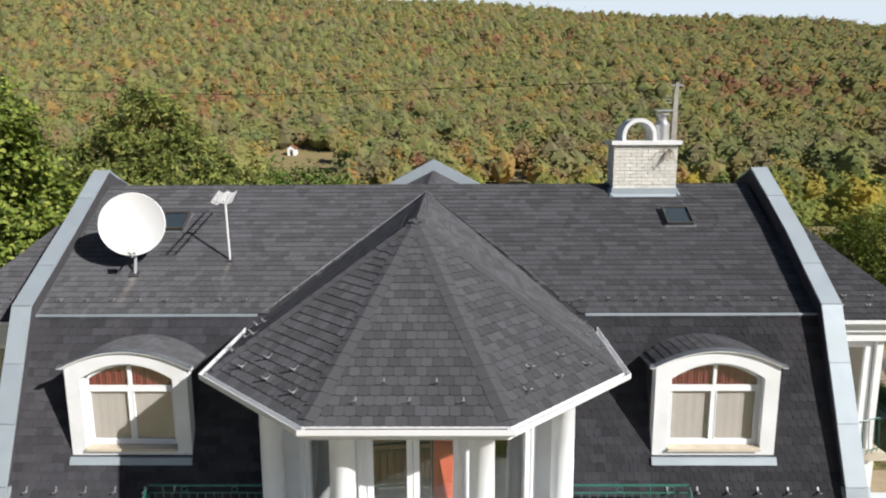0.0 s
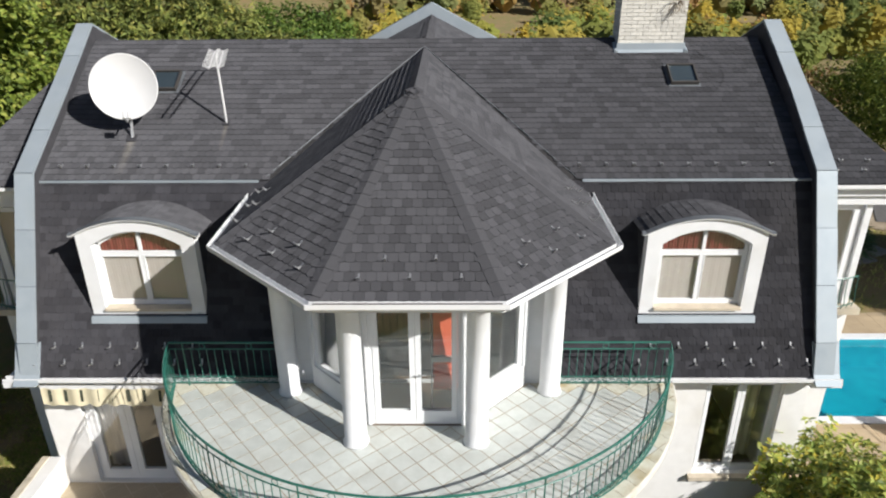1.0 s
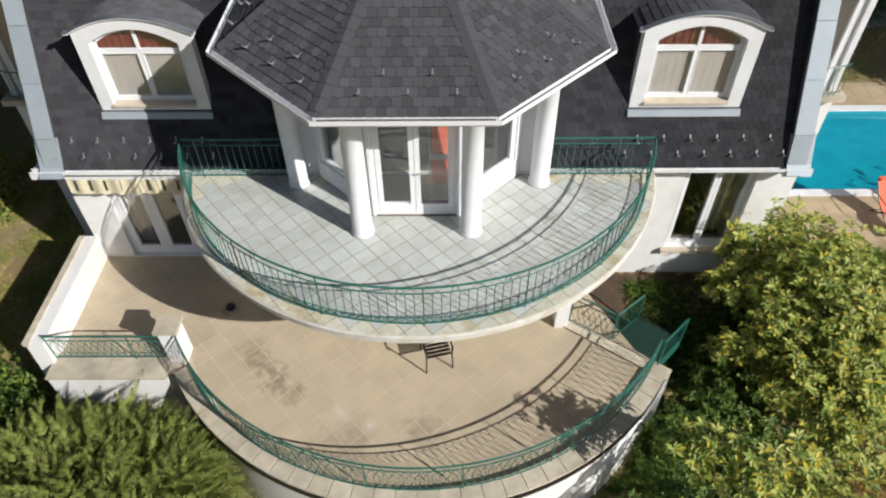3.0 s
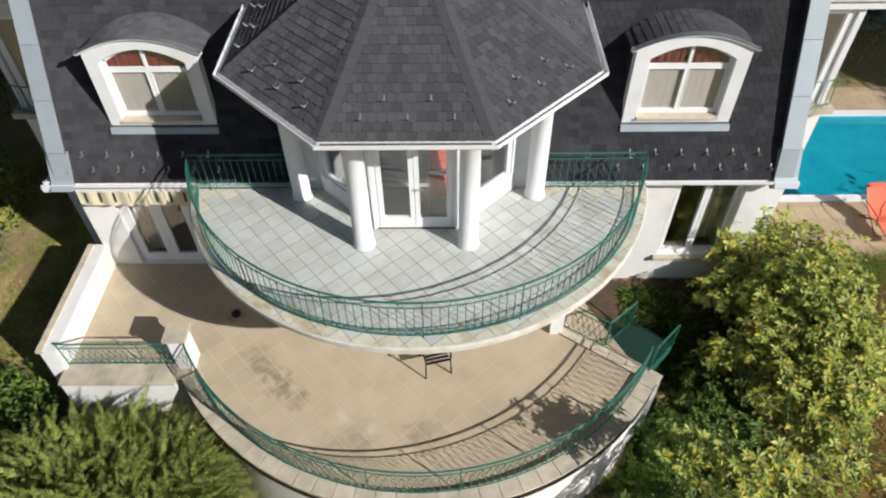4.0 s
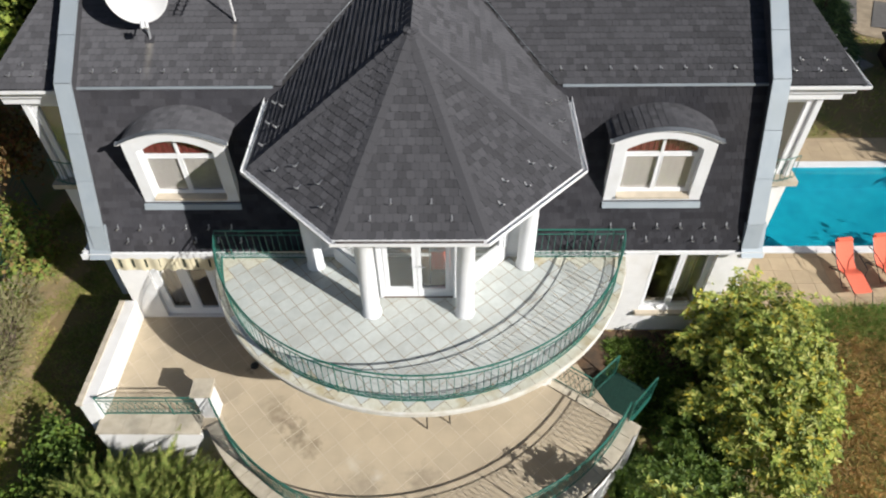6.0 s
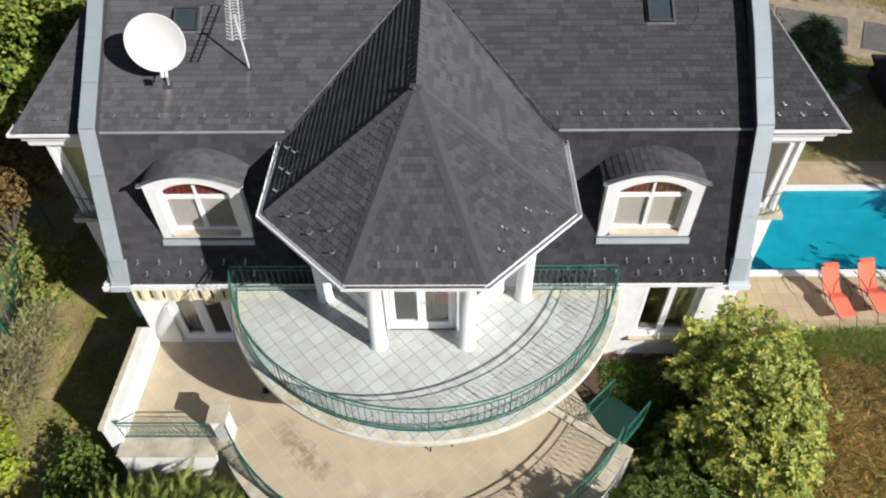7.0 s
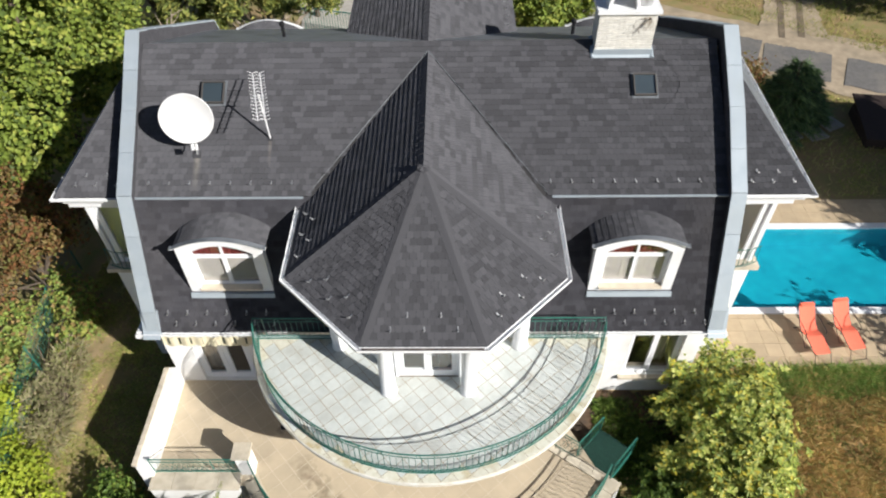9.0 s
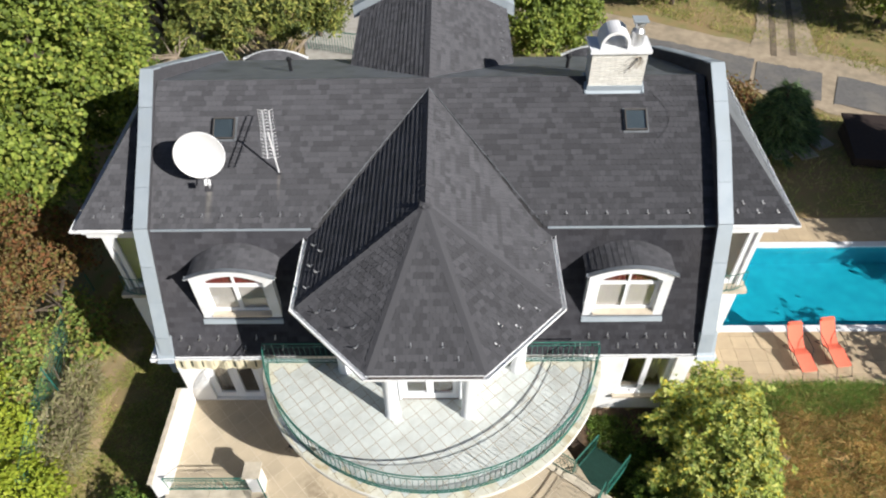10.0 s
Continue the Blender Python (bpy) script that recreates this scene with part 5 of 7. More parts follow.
# ---- green garden steps off the terrace ----
st = thing("garden_steps", "green felt-covered metal steps with handrails down to the garden", "steps")
sd = Vector((0.62, 0.785, 0)).normalized()
sn = Vector((sd.y, -sd.x, 0))
o = Vector((3.86, 0.61, TER_Z - 0.02))
RUN, RISE, N_STEP, WIDE = 0.24, 0.125, 6, 0.94
for k in range(N_STEP):
    a = o + sd * (RUN * k) - Vector((0, 0, RISE * k))
    part("tread", prism([a, a + sn * WIDE, a + sn * WIDE + sd * (RUN + 0.012), a + sd * (RUN + 0.012)], (0, 0, -0.04)), M_MAT, st, "", 0.008)
fall = sd * (RUN * N_STEP) - Vector((0, 0, RISE * N_STEP))
up = Vector((0, 0, 0.82))
for off in (-0.03, WIDE + 0.03):
    q = o + sn * off
    part("handrail", tube([q + up, q + up + fall], 0.02, 6), M_GREEN, st)
    part("lower_rail", tube([q + up * 0.12, q + up * 0.12 + fall], 0.012, 5), M_GREEN, st)
    part("stringer", prism([q - sn * 0.012, q - sn * 0.012 + fall, q - sn * 0.012 + fall - Vector((0, 0, 0.2)), q - sn * 0.012 - Vector((0, 0, 0.2))], sn * 0.024), M_GREEN, st)
    for k in range(14):
        p = q + fall * (k / 13)
        if k in (0, 13):
            part("post", tube([p - Vector((0, 0, 0.15)), p + up], 0.018, 6), M_GREEN, st)
        else:
            part("bar", tube([p + up * 0.12, p + up], 0.006, 4), M_GREEN, st)

# ---- black chair on the terrace ----
ch = thing("garden_chair", "black metal slatted chair half under the balcony", "chair", at=(0.32, 0.18, TER_Z + 0.003))
ch.rotation_euler = (0, 0, radians(14))
for x, y, z in ((-0.25, -0.25, 0.62), (0.25, -0.25, 0.62), (-0.25, 0.27, 0.86), (0.25, 0.27, 0.86)):
    part("leg", tube([(x * 1.05, y * 1.08, 0), (x, y, 0.42), (x, y + (0.06 if y > 0 else 0), z)], 0.016, 6), M_BLACK, ch)
for s in (-1, 1):
    part("armrest", tube([(s * 0.25, -0.3, 0.6), (s * 0.26, -0.25, 0.635), (s * 0.26, 0.15, 0.64), (s * 0.25, 0.3, 0.62)], 0.018, 6), M_BLACK, ch)
for k in range(6):
    part("seat_slat", box(-0.24, 0.24, -0.24 + 0.085 * k, -0.185 + 0.085 * k, 0.42, 0.436), M_BLACK, ch, "", 0.004)
for k in range(6):
    part("back_slat", box(-0.215 + 0.078 * k, -0.18 + 0.078 * k, 0.31, 0.325, 0.46, 0.84), M_BLACK, ch)
part("back_rail", box(-0.25, 0.25, 0.30, 0.335, 0.84, 0.87), M_BLACK, ch, "", 0.006)

# ---- dish and aerial on the roof ----
dish = thing("satellite_dish", "large white satellite dish on a short roof bracket", "satellite dish")
dm = Matrix.Translation((-5.59, 5.33, 8.60)) @ Vector((0.22, -1.0, 0.26)).to_track_quat("Z", "Y").to_matrix().to_4x4()
prof = [(0.0, -0.10)] + [(0.59 * k / 10, -0.10 + 0.13 * (k / 10) ** 2) for k in range(1, 11)] + [(0.61, 0.04), (0.61, 0.02)] + [(0.59 * k / 10, -0.125 + 0.13 * (k / 10) ** 2) for k in range(10, 0, -1)]
refl = part("reflector", lathe([(max(0.002, r), z) for r, z in prof], 48), M_DISH, dish, "white dish reflector", smooth=True)
refl.matrix_basis = dm
foot = Vector((-5.55, 5.18, on_slope(-5.55, 5.18).translation.z))
part("mast", tube([foot, foot + Vector((0, 0.12, 0.45)), Vector((-5.59, 5.48, 8.55))], 0.032, 8), M_STEEL, dish)
part("base_plate", box(-0.09, 0.09, -0.09, 0.09, 0.02, 0.035), M_CAP, dish).matrix_basis = on_slope(-5.55, 5.18)
arm_end = dm @ Vector((0.05, -0.60, 0.50))
part("feed_arm", tube([dm @ Vector((0, -0.58, 0.0)), dm @ Vector((0.03, -0.66, 0.25)), arm_end], 0.016, 6), M_STEEL, dish)
part("receiver", tube([arm_end, arm_end + (dm.to_3x3() @ Vector((0, 0.12, -0.08)))], 0.04, 10), M_DISH, dish, "pale receiver head")
part("receiver", tube([arm_end + Vector((0.09, 0, 0)), arm_end + Vector((0.09, 0, 0)) + (dm.to_3x3() @ Vector((0, 0.12, -0.08)))], 0.035, 10), M_DISH, dish)

aer = thing("tv_aerial", "grey twin-boom television aerial on a thin mast", "antenna")
af = Vector((-3.81, 5.53, on_slope(-3.81, 5.53).translation.z))
at_ = af + Vector((-0.03, 0.0, 1.22))
part("mast", tube([af - Vector((0, 0, 0.05)), at_ + Vector((0, 0, 0.06))], 0.022, 8), M_DISH, aer)
part("base_plate", box(-0.06, 0.06, -0.06, 0.06, 0.02, 0.035), M_CAP, aer).matrix_basis = on_slope(-3.81, 5.53)
for s in (-1, 1):
    bx = at_ + Vector((s * 0.085 + 0.24, -0.92, 0.0))
    bdir = Vector((-0.48, 1.85, 0.02))
    part("boom", tube([bx, bx + bdir], 0.014, 6), M_DISH, aer)
    for k in range(15):
        c = bx + bdir * (k / 14)
        w = 0.11
        part("element", tube([c + Vector((-w, 0, 0.05)), c, c + Vector((w, 0, 0.05))], 0.0075, 4), M_DISH, aer)
part("crossbar", tube([at_ + Vector((-0.13, 0, 0)), at_ + Vector((0.13, 0, 0))], 0.012, 6), M_STEEL, aer)

# cable looped on the slope beside the skylight
cab = thing("roof_cable", "thin black cable looping over the roof to a skylight", "cable")
pts = []
for i in range(25):
    t = i / 24
    x = 5.75 + 0.42 * math.sin(math.pi * t)
    y = 7.35 - 1.2 * t
    pts.append((x, y, on_slope(x, y).translation.z + 0.035))
part("cable", tube(pts, 0.005, 4), M_CAP, cab)

# ---- pool and deck ----
PX0, PX1, PY0, PY1 = 9.5, 21.0, 6.45, 10.15
pool = thing("pool", "rectangular turquoise swimming pool with a white coping", "pool", kind="structure")
part("basin", prism([(PX0, PY0, -1.05), (PX1, PY0, -1.05), (PX1, PY1, -1.05), (PX0, PY1, -1.05)], (0, 0, 0.1)), M_LINER, pool)
for a in ((PX0 - 0.15, PX0, PY0, PY1), (PX1, PX1 + 0.15, PY0, PY1), (PX0 - 0.15, PX1 + 0.15, PY0 - 0.15, PY0), (PX0 - 0.15, PX1 + 0.15, PY1, PY1 + 0.15)):
    part("pool_wall", box(*a, -1.6, -0.03), M_LINER, pool)
link_mesh("water", [(PX0, PY0, -0.14), (PX1, PY0, -0.14), (PX1, PY1, -0.14), (PX0, PY1, -0.14)], [(0, 1, 2, 3)], M_WATER, pool, "still turquoise water").visible_shadow = False
for y0, y1 in ((PY0 - 0.26, PY0 - 0.0), (PY1 - 0.0, PY1 + 0.26)):
    for i in range(24):
        x = PX0 - 0.2 + 0.5 * i
        part("coping_stone", box(x, x + 0.494, y0, y1, -0.028, 0.025), M_WHITE, pool, "", 0.01)

deck = thing("pool_deck", "yellow-beige stone slab deck along the pool", "deck", kind="structure")
part("bed", box(7.3, 24.0, 4.12, PY0 - 0.262, -0.3, -0.012), M_DECKJ, deck)
part("bed", box(8.8, 24.0, PY1 + 0.262, 11.75, -0.3, -0.012), M_DECKJ, deck)

# ---- sunbeds ----
def sunbed(x, y, turn):
    e = thing("sunbed", "orange fabric sunbed with a raised back beside the pool", "sunbed", "sunbeds by the pool")
    prof = [(0.0, 0.30), (0.35, 0.36), (0.62, 0.40), (0.90, 0.30), (1.12, 0.42), (1.40, 0.72), (1.55, 0.86)]
    sm = []
    for i in range(25):
        t = i / 24 * (len(prof) - 1)
        k = min(int(t), len(prof) - 2)
        f = t - k
        f = f * f * (3 - 2 * f) * 0.5 + f * 0.5
        sm.append((prof[k][0] + (prof[k + 1][0] - prof[k][0]) * f, prof[k][1] + (prof[k + 1][1] - prof[k][1]) * f))
    vs = [(xx, yy, zz - 0.02 * (1 - (xx / 0.26) ** 2)) for xx in (-0.255, -0.13, 0, 0.13, 0.255) for yy, zz in sm]
    n = len(sm)
    cloth = link_mesh("cloth", vs, [(j * n + i, j * n + i + 1, (j + 1) * n + i + 1, (j + 1) * n + i) for j in range(4) for i in range(n - 1)], M_ORANGE, e, "orange fabric", True)
    for s in (-1, 1):
        part("side_tube", tube([(s * 0.262, yy, zz - 0.012) for yy, zz in sm], 0.012, 6), M_BLACK, e)
        part("armrest", tube([(s * 0.31, 0.55, 0.34), (s * 0.33, 0.62, 0.56), (s * 0.33, 1.15, 0.60), (s * 0.31, 1.40, 0.54)], 0.013, 6), M_BLACK, e)
    part("foot_bow", tube([(-0.25, 0.0, 0.31), (-0.26, -0.22, 0.02), (0.26, -0.22, 0.02), (0.25, 0.0, 0.31)], 0.012, 6), M_BLACK, e)
    part("rear_bow", tube([(-0.25, 0.75, 0.34), (-0.26, 1.25, 0.016), (0.26, 1.25, 0.016), (0.25, 0.75, 0.34)], 0.012, 6), M_BLACK, e)
    part("front_bow", tube([(-0.25, 0.95, 0.31), (-0.26, 0.45, 0.016), (0.26, 0.45, 0.016), (0.25, 0.95, 0.31)], 0.012, 6), M_BLACK, e)
    part("headrest", box(-0.22, 0.22, 1.45, 1.57, 0.85, 0.90), M_ORANGE, e, "", 0.02)
    e.matrix_basis = pose(x, y, 0.0, 0, 0, turn)
    return e


sunbed(12.03, 4.40, 6)
sunbed(13.19, 4.58, 7)


# ---- ground ----
def smooth01(t):
    t = min(1.0, max(0.0, t))
    return t * t * (3 - 2 * t)


def ground_z(x, y):
    z = -0.06
    z -= 1.1 * smooth01((4.2 - y) / 5.5) * smooth01((x + 16) / 8)          # falls away before the terrace
    z -= 0.35 * smooth01((-8.0 - x) / 5)
    z -= 2.5 * smooth01((y - 42) / 60)                                     # valley behind
    far = max(0.0, y - 95)
    z += 118 * (far / 560) ** 1.35 * (1.0 - 0.00050 * x)
    z += 2.5 * math.sin(x * 0.021 + 1.3) * smooth01((y - 130) / 200) * math.sin(y * 0.013)
    z -= max(0.0, y - 640) * 0.30
    z -= 3.0 * smooth01((-14 - y) / 30)
    z += 0.72 * smooth01((y - 0.3) / 2.3) * smooth01((x - 2.4) / 0.6) * smooth01((8.4 - x) / 1.8) * smooth01((4.8 - y) / 1.2)   # bed along the wall
    if PX0 - 0.2 < x < PX1 + 0.2 and PY0 - 0.2 < y < PY1 + 0.2:
        z = -1.75
    return z


def lines(lo, hi, step, far_lo, far_hi, extra=()):
    v = [lo]
    while v[-1] < hi:
        v.append(v[-1] + step)
    g = step
    while v[-1] < far_hi:
        g *= 1.18
        v.append(v[-1] + min(g, 60))
    g = step
    while v[0] > far_lo:
        g *= 1.18
        v.insert(0, v[0] - min(g, 60))
    return sorted(v + list(extra))


gx = lines(-24, 26, 0.5, -1600, 1600, (PX0 - 0.21, PX0 - 0.19, PX1 + 0.19, PX1 + 0.21))
gy = lines(-14, 30, 0.5, -1200, 2200, (PY0 - 0.21, PY0 - 0.19, PY1 + 0.19, PY1 + 0.21))
gv = [(x, y, ground_z(x, y)) for y in gy for x in gx]
W = len(gx)
gf = [(j * W + i, j * W + i + 1, (j + 1) * W + i + 1, (j + 1) * W + i) for j in range(len(gy) - 1) for i in range(W - 1)]
M_GROUND = mat("dry_grass_soil", (0.29, 0.20, 0.10), (0.19, 0.19, 0.065), 1.3, 0.95, bump=1.0, bscale=9, stain=(0.30, 0.20, 0.105), stain_scale=0.45, stain_amount=0.55)
tagged(link_mesh("ground", gv, gf, M_GROUND, smooth=True), "dry grass and bare soil round the house", "ground", kind="structure")


def strip(name, label, category, centre, widths, material, lift=0.03):
    """A road or track laid on the ground along a line."""
    vs, fs = [], []
    n = 40
    pts = []
    for i in range(n + 1):
        t = i / n * (len(centre) - 1)
        k = min(int(t), len(centre) - 2)
        f = t - k
        pts.append((Vector(centre[k]).lerp(Vector(centre[k + 1]), f), widths[k] + (widths[k + 1] - widths[k]) * f))
    rng = random.Random(name)
    for i, (p, w) in enumerate(pts):
        a, b = pts[max(0, i - 1)][0], pts[min(n, i + 1)][0]
        d = (b - a).normalized()
        s = Vector((d.y, -d.x))
        for j in range(7):
            q = p + s * (w * (j / 6 - 0.5) * (1 + rng.uniform(-0.03, 0.03) * (j in (0, 6)) * 2))
            vs.append((q.x, q.y, ground_z(q.x, q.y) + lift))
    fs = [(i * 7 + j, i * 7 + j + 1, (i + 1) * 7 + j + 1, (i + 1) * 7 + j) for i in range(n) for j in range(6)]
    return tagged(link_mesh(name, vs, fs, material), label, category, kind="structure")


# ---- plants ----
def leaf_cards(centres, size, rng, up_bias=0.4, aspect=1.6, fold=0.25, outward=None, rough=1.0):
    """Many small folded leaves as arrays of verts and faces."""
    n = len(centres)
    nrm = rng.normal(size=(n, 3)) * rough
    nrm[:, 2] += up_bias * 2
    if outward is not None:
        nrm += outward * 1.2
    nrm /= np.linalg.norm(nrm, axis=1)[:, None]
    ref = rng.normal(size=(n, 3))
    a = np.cross(nrm, ref)
    a /= np.linalg.norm(a, axis=1)[:, None] + 1e-9
    b = np.cross(nrm, a)
    s = (size * rng.uniform(0.6, 1.35, size=n))[:, None]
    base, tip = centres - a * s * aspect / 2, centres + a * s * aspect / 2
    l = centres + b * s / 2 + nrm * s * fold
    r = centres - b * s / 2 + nrm * s * fold
    v = np.stack([base, l, tip, r], axis=1).reshape(-1, 3)
    f = (np.arange(n)[:, None] * 4 + np.array([0, 3, 2, 1])).tolist()
    return v, f


def mesh_arrays(name, v, f, material, parent=None, label=""):
    me = bpy.data.meshes.new(name)
    me.from_pydata(v.tolist() if hasattr(v, "tolist") else v, [], f)
    me.materials.append(material)
    ob = new(name, me)
    ob.parent = parent
    return tagged(ob, label)


def crown_points(lobes, clumps, per, spread, rng, hollow=0.55):
    """Leaf places in clumps over a set of ellipsoid lobes (x, y, z, rx, ry, rz)."""
    vol = np.array([l[3] * l[4] * l[5] for l in lobes]) ** 0.67
    pick = rng.choice(len(lobes), size=clumps, p=vol / vol.sum())
    L = np.array(lobes)[pick]
    d = rng.normal(size=(clumps, 3))
    d /= np.linalg.norm(d, axis=1)[:, None]
    rad = hollow + (1 - hollow) * rng.random(clumps) ** 0.5 + 0.28 * (rng.random(clumps) < 0.16) * rng.random(clumps)
    c = L[:, :3] + d * L[:, 3:] * rad[:, None]
    pts = np.repeat(c, per, axis=0) + rng.normal(size=(clumps * per, 3)) * spread
    return pts, np.repeat(d, per, axis=0), c


def tree(name, label, base, lobes, material, seed, clumps=200, per=40, spread=0.28, size=0.12, trunk=0.16, limbs=7, group="", category="tree", up_bias=0.4, aspect=1.6, bark=None, whorl=0.0):
    """A tree or bush: tapered trunk and limbs under a crown of leaf clumps."""
    rng = np.random.default_rng(seed)
    e = thing(name, label, category, group)
    bx, by = base
    bz = ground_z(bx, by) - 0.05
    top = Vector((sum(l[0] for l in lobes) / len(lobes), sum(l[1] for l in lobes) / len(lobes), max(l[2] for l in lobes)))
    b = Vector((bx, by, bz))
    mid = b.lerp(top, 0.5) + Vector((0.15, -0.1, 0))
    part("trunk", tube([b, b.lerp(mid, 0.5), mid, mid.lerp(top, 0.6)], trunk, 9, trunk * 0.3), bark or M_BARK, e)
    pts, outw, c = crown_points(lobes, clumps, per, spread, rng)
    for k in range(limbs):
        q = Vector(c[int(rng.integers(len(c)))])
        s = b.lerp(mid, 0.35 + 0.6 * rng.random())
        part("limb", tube([s, s.lerp(q, 0.5) + Vector((0, 0, 0.15)), q], trunk * 0.35, 5, trunk * 0.08), bark or M_BARK, e)
    v, f = rosettes(pts, outw, whorl, rng) if whorl else leaf_cards(pts, size, rng, up_bias, aspect, outward=outw, rough=0.8)
    mesh_arrays("crown", v, f, material, e)
    return e


def rosettes(tips, outward, length, rng, per=8):
    """Whorls of long leaves round twig tips."""
    n = len(tips)
    ax = outward * 0.7 + np.array([0, 0, 1.0]) + rng.normal(size=(n, 3)) * 0.25
    ax /= np.linalg.norm(ax, axis=1)[:, None]
    e1 = np.cross(ax, rng.normal(size=(n, 3)))
    e1 /= np.linalg.norm(e1, axis=1)[:, None]
    e2 = np.cross(ax, e1)
    vs = []
    for k in range(per):
        a = 2 * math.pi * k / per + rng.uniform(-0.3, 0.3, n)
        d = e1 * np.cos(a)[:, None] + e2 * np.sin(a)[:, None] + ax * rng.uniform(0.0, 0.55, n)[:, None]
        d /= np.linalg.norm(d, axis=1)[:, None]
        w = np.cross(ax, d)
        w /= np.linalg.norm(w, axis=1)[:, None] + 1e-9
        L = (length * rng.uniform(0.6, 1.25, n))[:, None]
        base = tips + d * L * 0.06
        vs.append(np.stack([base, tips + d * L * 0.55 + w * L * 0.21 + ax * L * 0.05, tips + d * L - ax * L * 0.10, tips + d * L * 0.55 - w * L * 0.21 + ax * L * 0.05], axis=1))
    v = np.concatenate(vs).reshape(-1, 3)
    return v, (np.arange(n * per)[:, None] * 4 + np.array([0, 3, 2, 1])).tolist()


def fronds(roots, dirs, length, rng, pairs=7):
    """Feathery conifer sprays: small blades in two rows along a stem."""
    n = len(roots)
    d = dirs / np.linalg.norm(dirs, axis=1)[:, None]
    side = np.cross(d, np.array([0, 0, 1.0]) + rng.normal(size=(n, 3)) * 0.5)
    side /= np.linalg.norm(side, axis=1)[:, None]
    nrm = np.cross(side, d)
    L = (length * rng.uniform(0.6, 1.3, n))[:, None]
    vs = []
    for k in range(pairs):
        t = (k + 0.5) / pairs
        c = roots + d * L * t - np.array([0, 0, 1.0]) * L * 0.22 * t * t
        bl = L * (0.13 * (1 - t) + 0.05)
        for s in (-1, 1):
            q = d * 0.75 + side * s * 0.8 + nrm * rng.uniform(-0.25, 0.25, n)[:, None]
            q /= np.linalg.norm(q, axis=1)[:, None]
            w = d * bl * 0.24
            vs.append(np.stack([c - w, c + w, c + q * bl + w * 0.4, c + q * bl - w * 0.4], axis=1))
    v = np.concatenate(vs).reshape(-1, 3)
    return v, (np.arange(n * pairs * 2)[:, None] * 4 + np.arange(4)).tolist()


def conifer(name, label, base, height, radius, material, seed, whorls=26, droop=0.25, needle=0.10, group="", dens=1.0):
    """A conifer: straight trunk, tiers of drooping sprays of narrow blades."""
    rng = np.random.default_rng(seed)
    e = thing(name, label, "conifer", group)
    bx, by = base
    bz = ground_z(bx, by) - 0.05
    part("trunk", tube([(bx, by, bz), (bx, by, bz + height * 0.5), (bx, by, bz + height)], 0.05 + radius * 0.05, 8, 0.015), M_BARK, e)
    pts, dirs = [], []
    bm = bmesh.new()
    for w in range(whorls):
        t = (w + 0.5) / whorls
        z = bz + height * (0.06 + 0.94 * t)
        r = radius * (1 - t) ** 0.8 * (0.85 + 0.3 * rng.random()) + 0.12
        for k in range(int(5 + 6 * (1 - t))):
            a = rng.random() * 6.283
            tip = Vector((bx + r * math.cos(a), by + r * math.sin(a), z - droop * r + 0.25 * r))
            root = Vector((bx, by, z))
            mid = root.lerp(tip, 0.55) + Vector((0, 0, 0.10 * r))
            add_tube(bm, [root, mid, tip], 0.018, 4, 0.004)
            n = int((26 + 60 * r) * dens)
            for _ in range(n):
                s = rng.random() ** 0.7
                p = root.lerp(mid, s * 2) if s < 0.5 else mid.lerp(tip, s * 2 - 1)
                pts.append((p.x + rng.normal() * 0.10 * (0.4 + r * 0.3), p.y + rng.normal() * 0.10 * (0.4 + r * 0.3), p.z - abs(rng.normal()) * 0.09 + 0.02))
                dirs.append((math.cos(a) + rng.normal() * 0.5, math.sin(a) + rng.normal() * 0.5, -0.25 + rng.normal() * 0.35))
    part("branchwork", bm, M_BARK, e)
    c, d = np.array(pts), np.array(dirs)
    d /= np.linalg.norm(d, axis=1)[:, None]
    side = np.cross(d, rng.normal(size=d.shape))
    side /= np.linalg.norm(side, axis=1)[:, None]
    L = needle * rng.uniform(1.2, 2.8, size=len(c))[:, None]
    wd = needle * 0.16
    v = np.stack([c - side * wd, c + side * wd, c + d * L + side * wd * 0.3, c + d * L - side * wd * 0.3], axis=1).reshape(-1, 3)
    mesh_arrays("foliage", v, (np.arange(len(c))[:, None] * 4 + np.arange(4)).tolist(), material, e)
    return e


L_GREEN = leafy("green_leaves", [(0.10, 0.17, 0.03), (0.14, 0.22, 0.04), (0.07, 0.12, 0.025), (0.20, 0.27, 0.05), (0.10, 0.16, 0.035)], 0.5, 0.25)
L_MAGNOLIA = leafy("yellow_green_leaves", [(0.40, 0.45, 0.10), (0.48, 0.52, 0.13), (0.23, 0.29, 0.06), (0.54, 0.54, 0.16), (0.56, 0.48, 0.07), (0.32, 0.39, 0.08), (0.13, 0.18, 0.04), (0.19, 0.26, 0.055)], 0.5, 0.22)
L_BRIGHT = leafy("bright_green_leaves", [(0.20, 0.26, 0.045), (0.26, 0.32, 0.06), (0.14, 0.19, 0.035), (0.33, 0.36, 0.075), (0.17, 0.23, 0.04), (0.09, 0.13, 0.03)], 0.55, 0.3)
L_LIME = leafy("lime_leaves", [(0.30, 0.37, 0.04), (0.35, 0.41, 0.045), (0.26, 0.33, 0.035), (0.38, 0.42, 0.05)], 0.6, 0.3)
L_FADED = leafy("faded_leaves", [(0.40, 0.32, 0.21), (0.30, 0.33, 0.13), (0.44, 0.36, 0.25), (0.28, 0.33, 0.11), (0.27, 0.23, 0.16)], 0.7, 0.3)
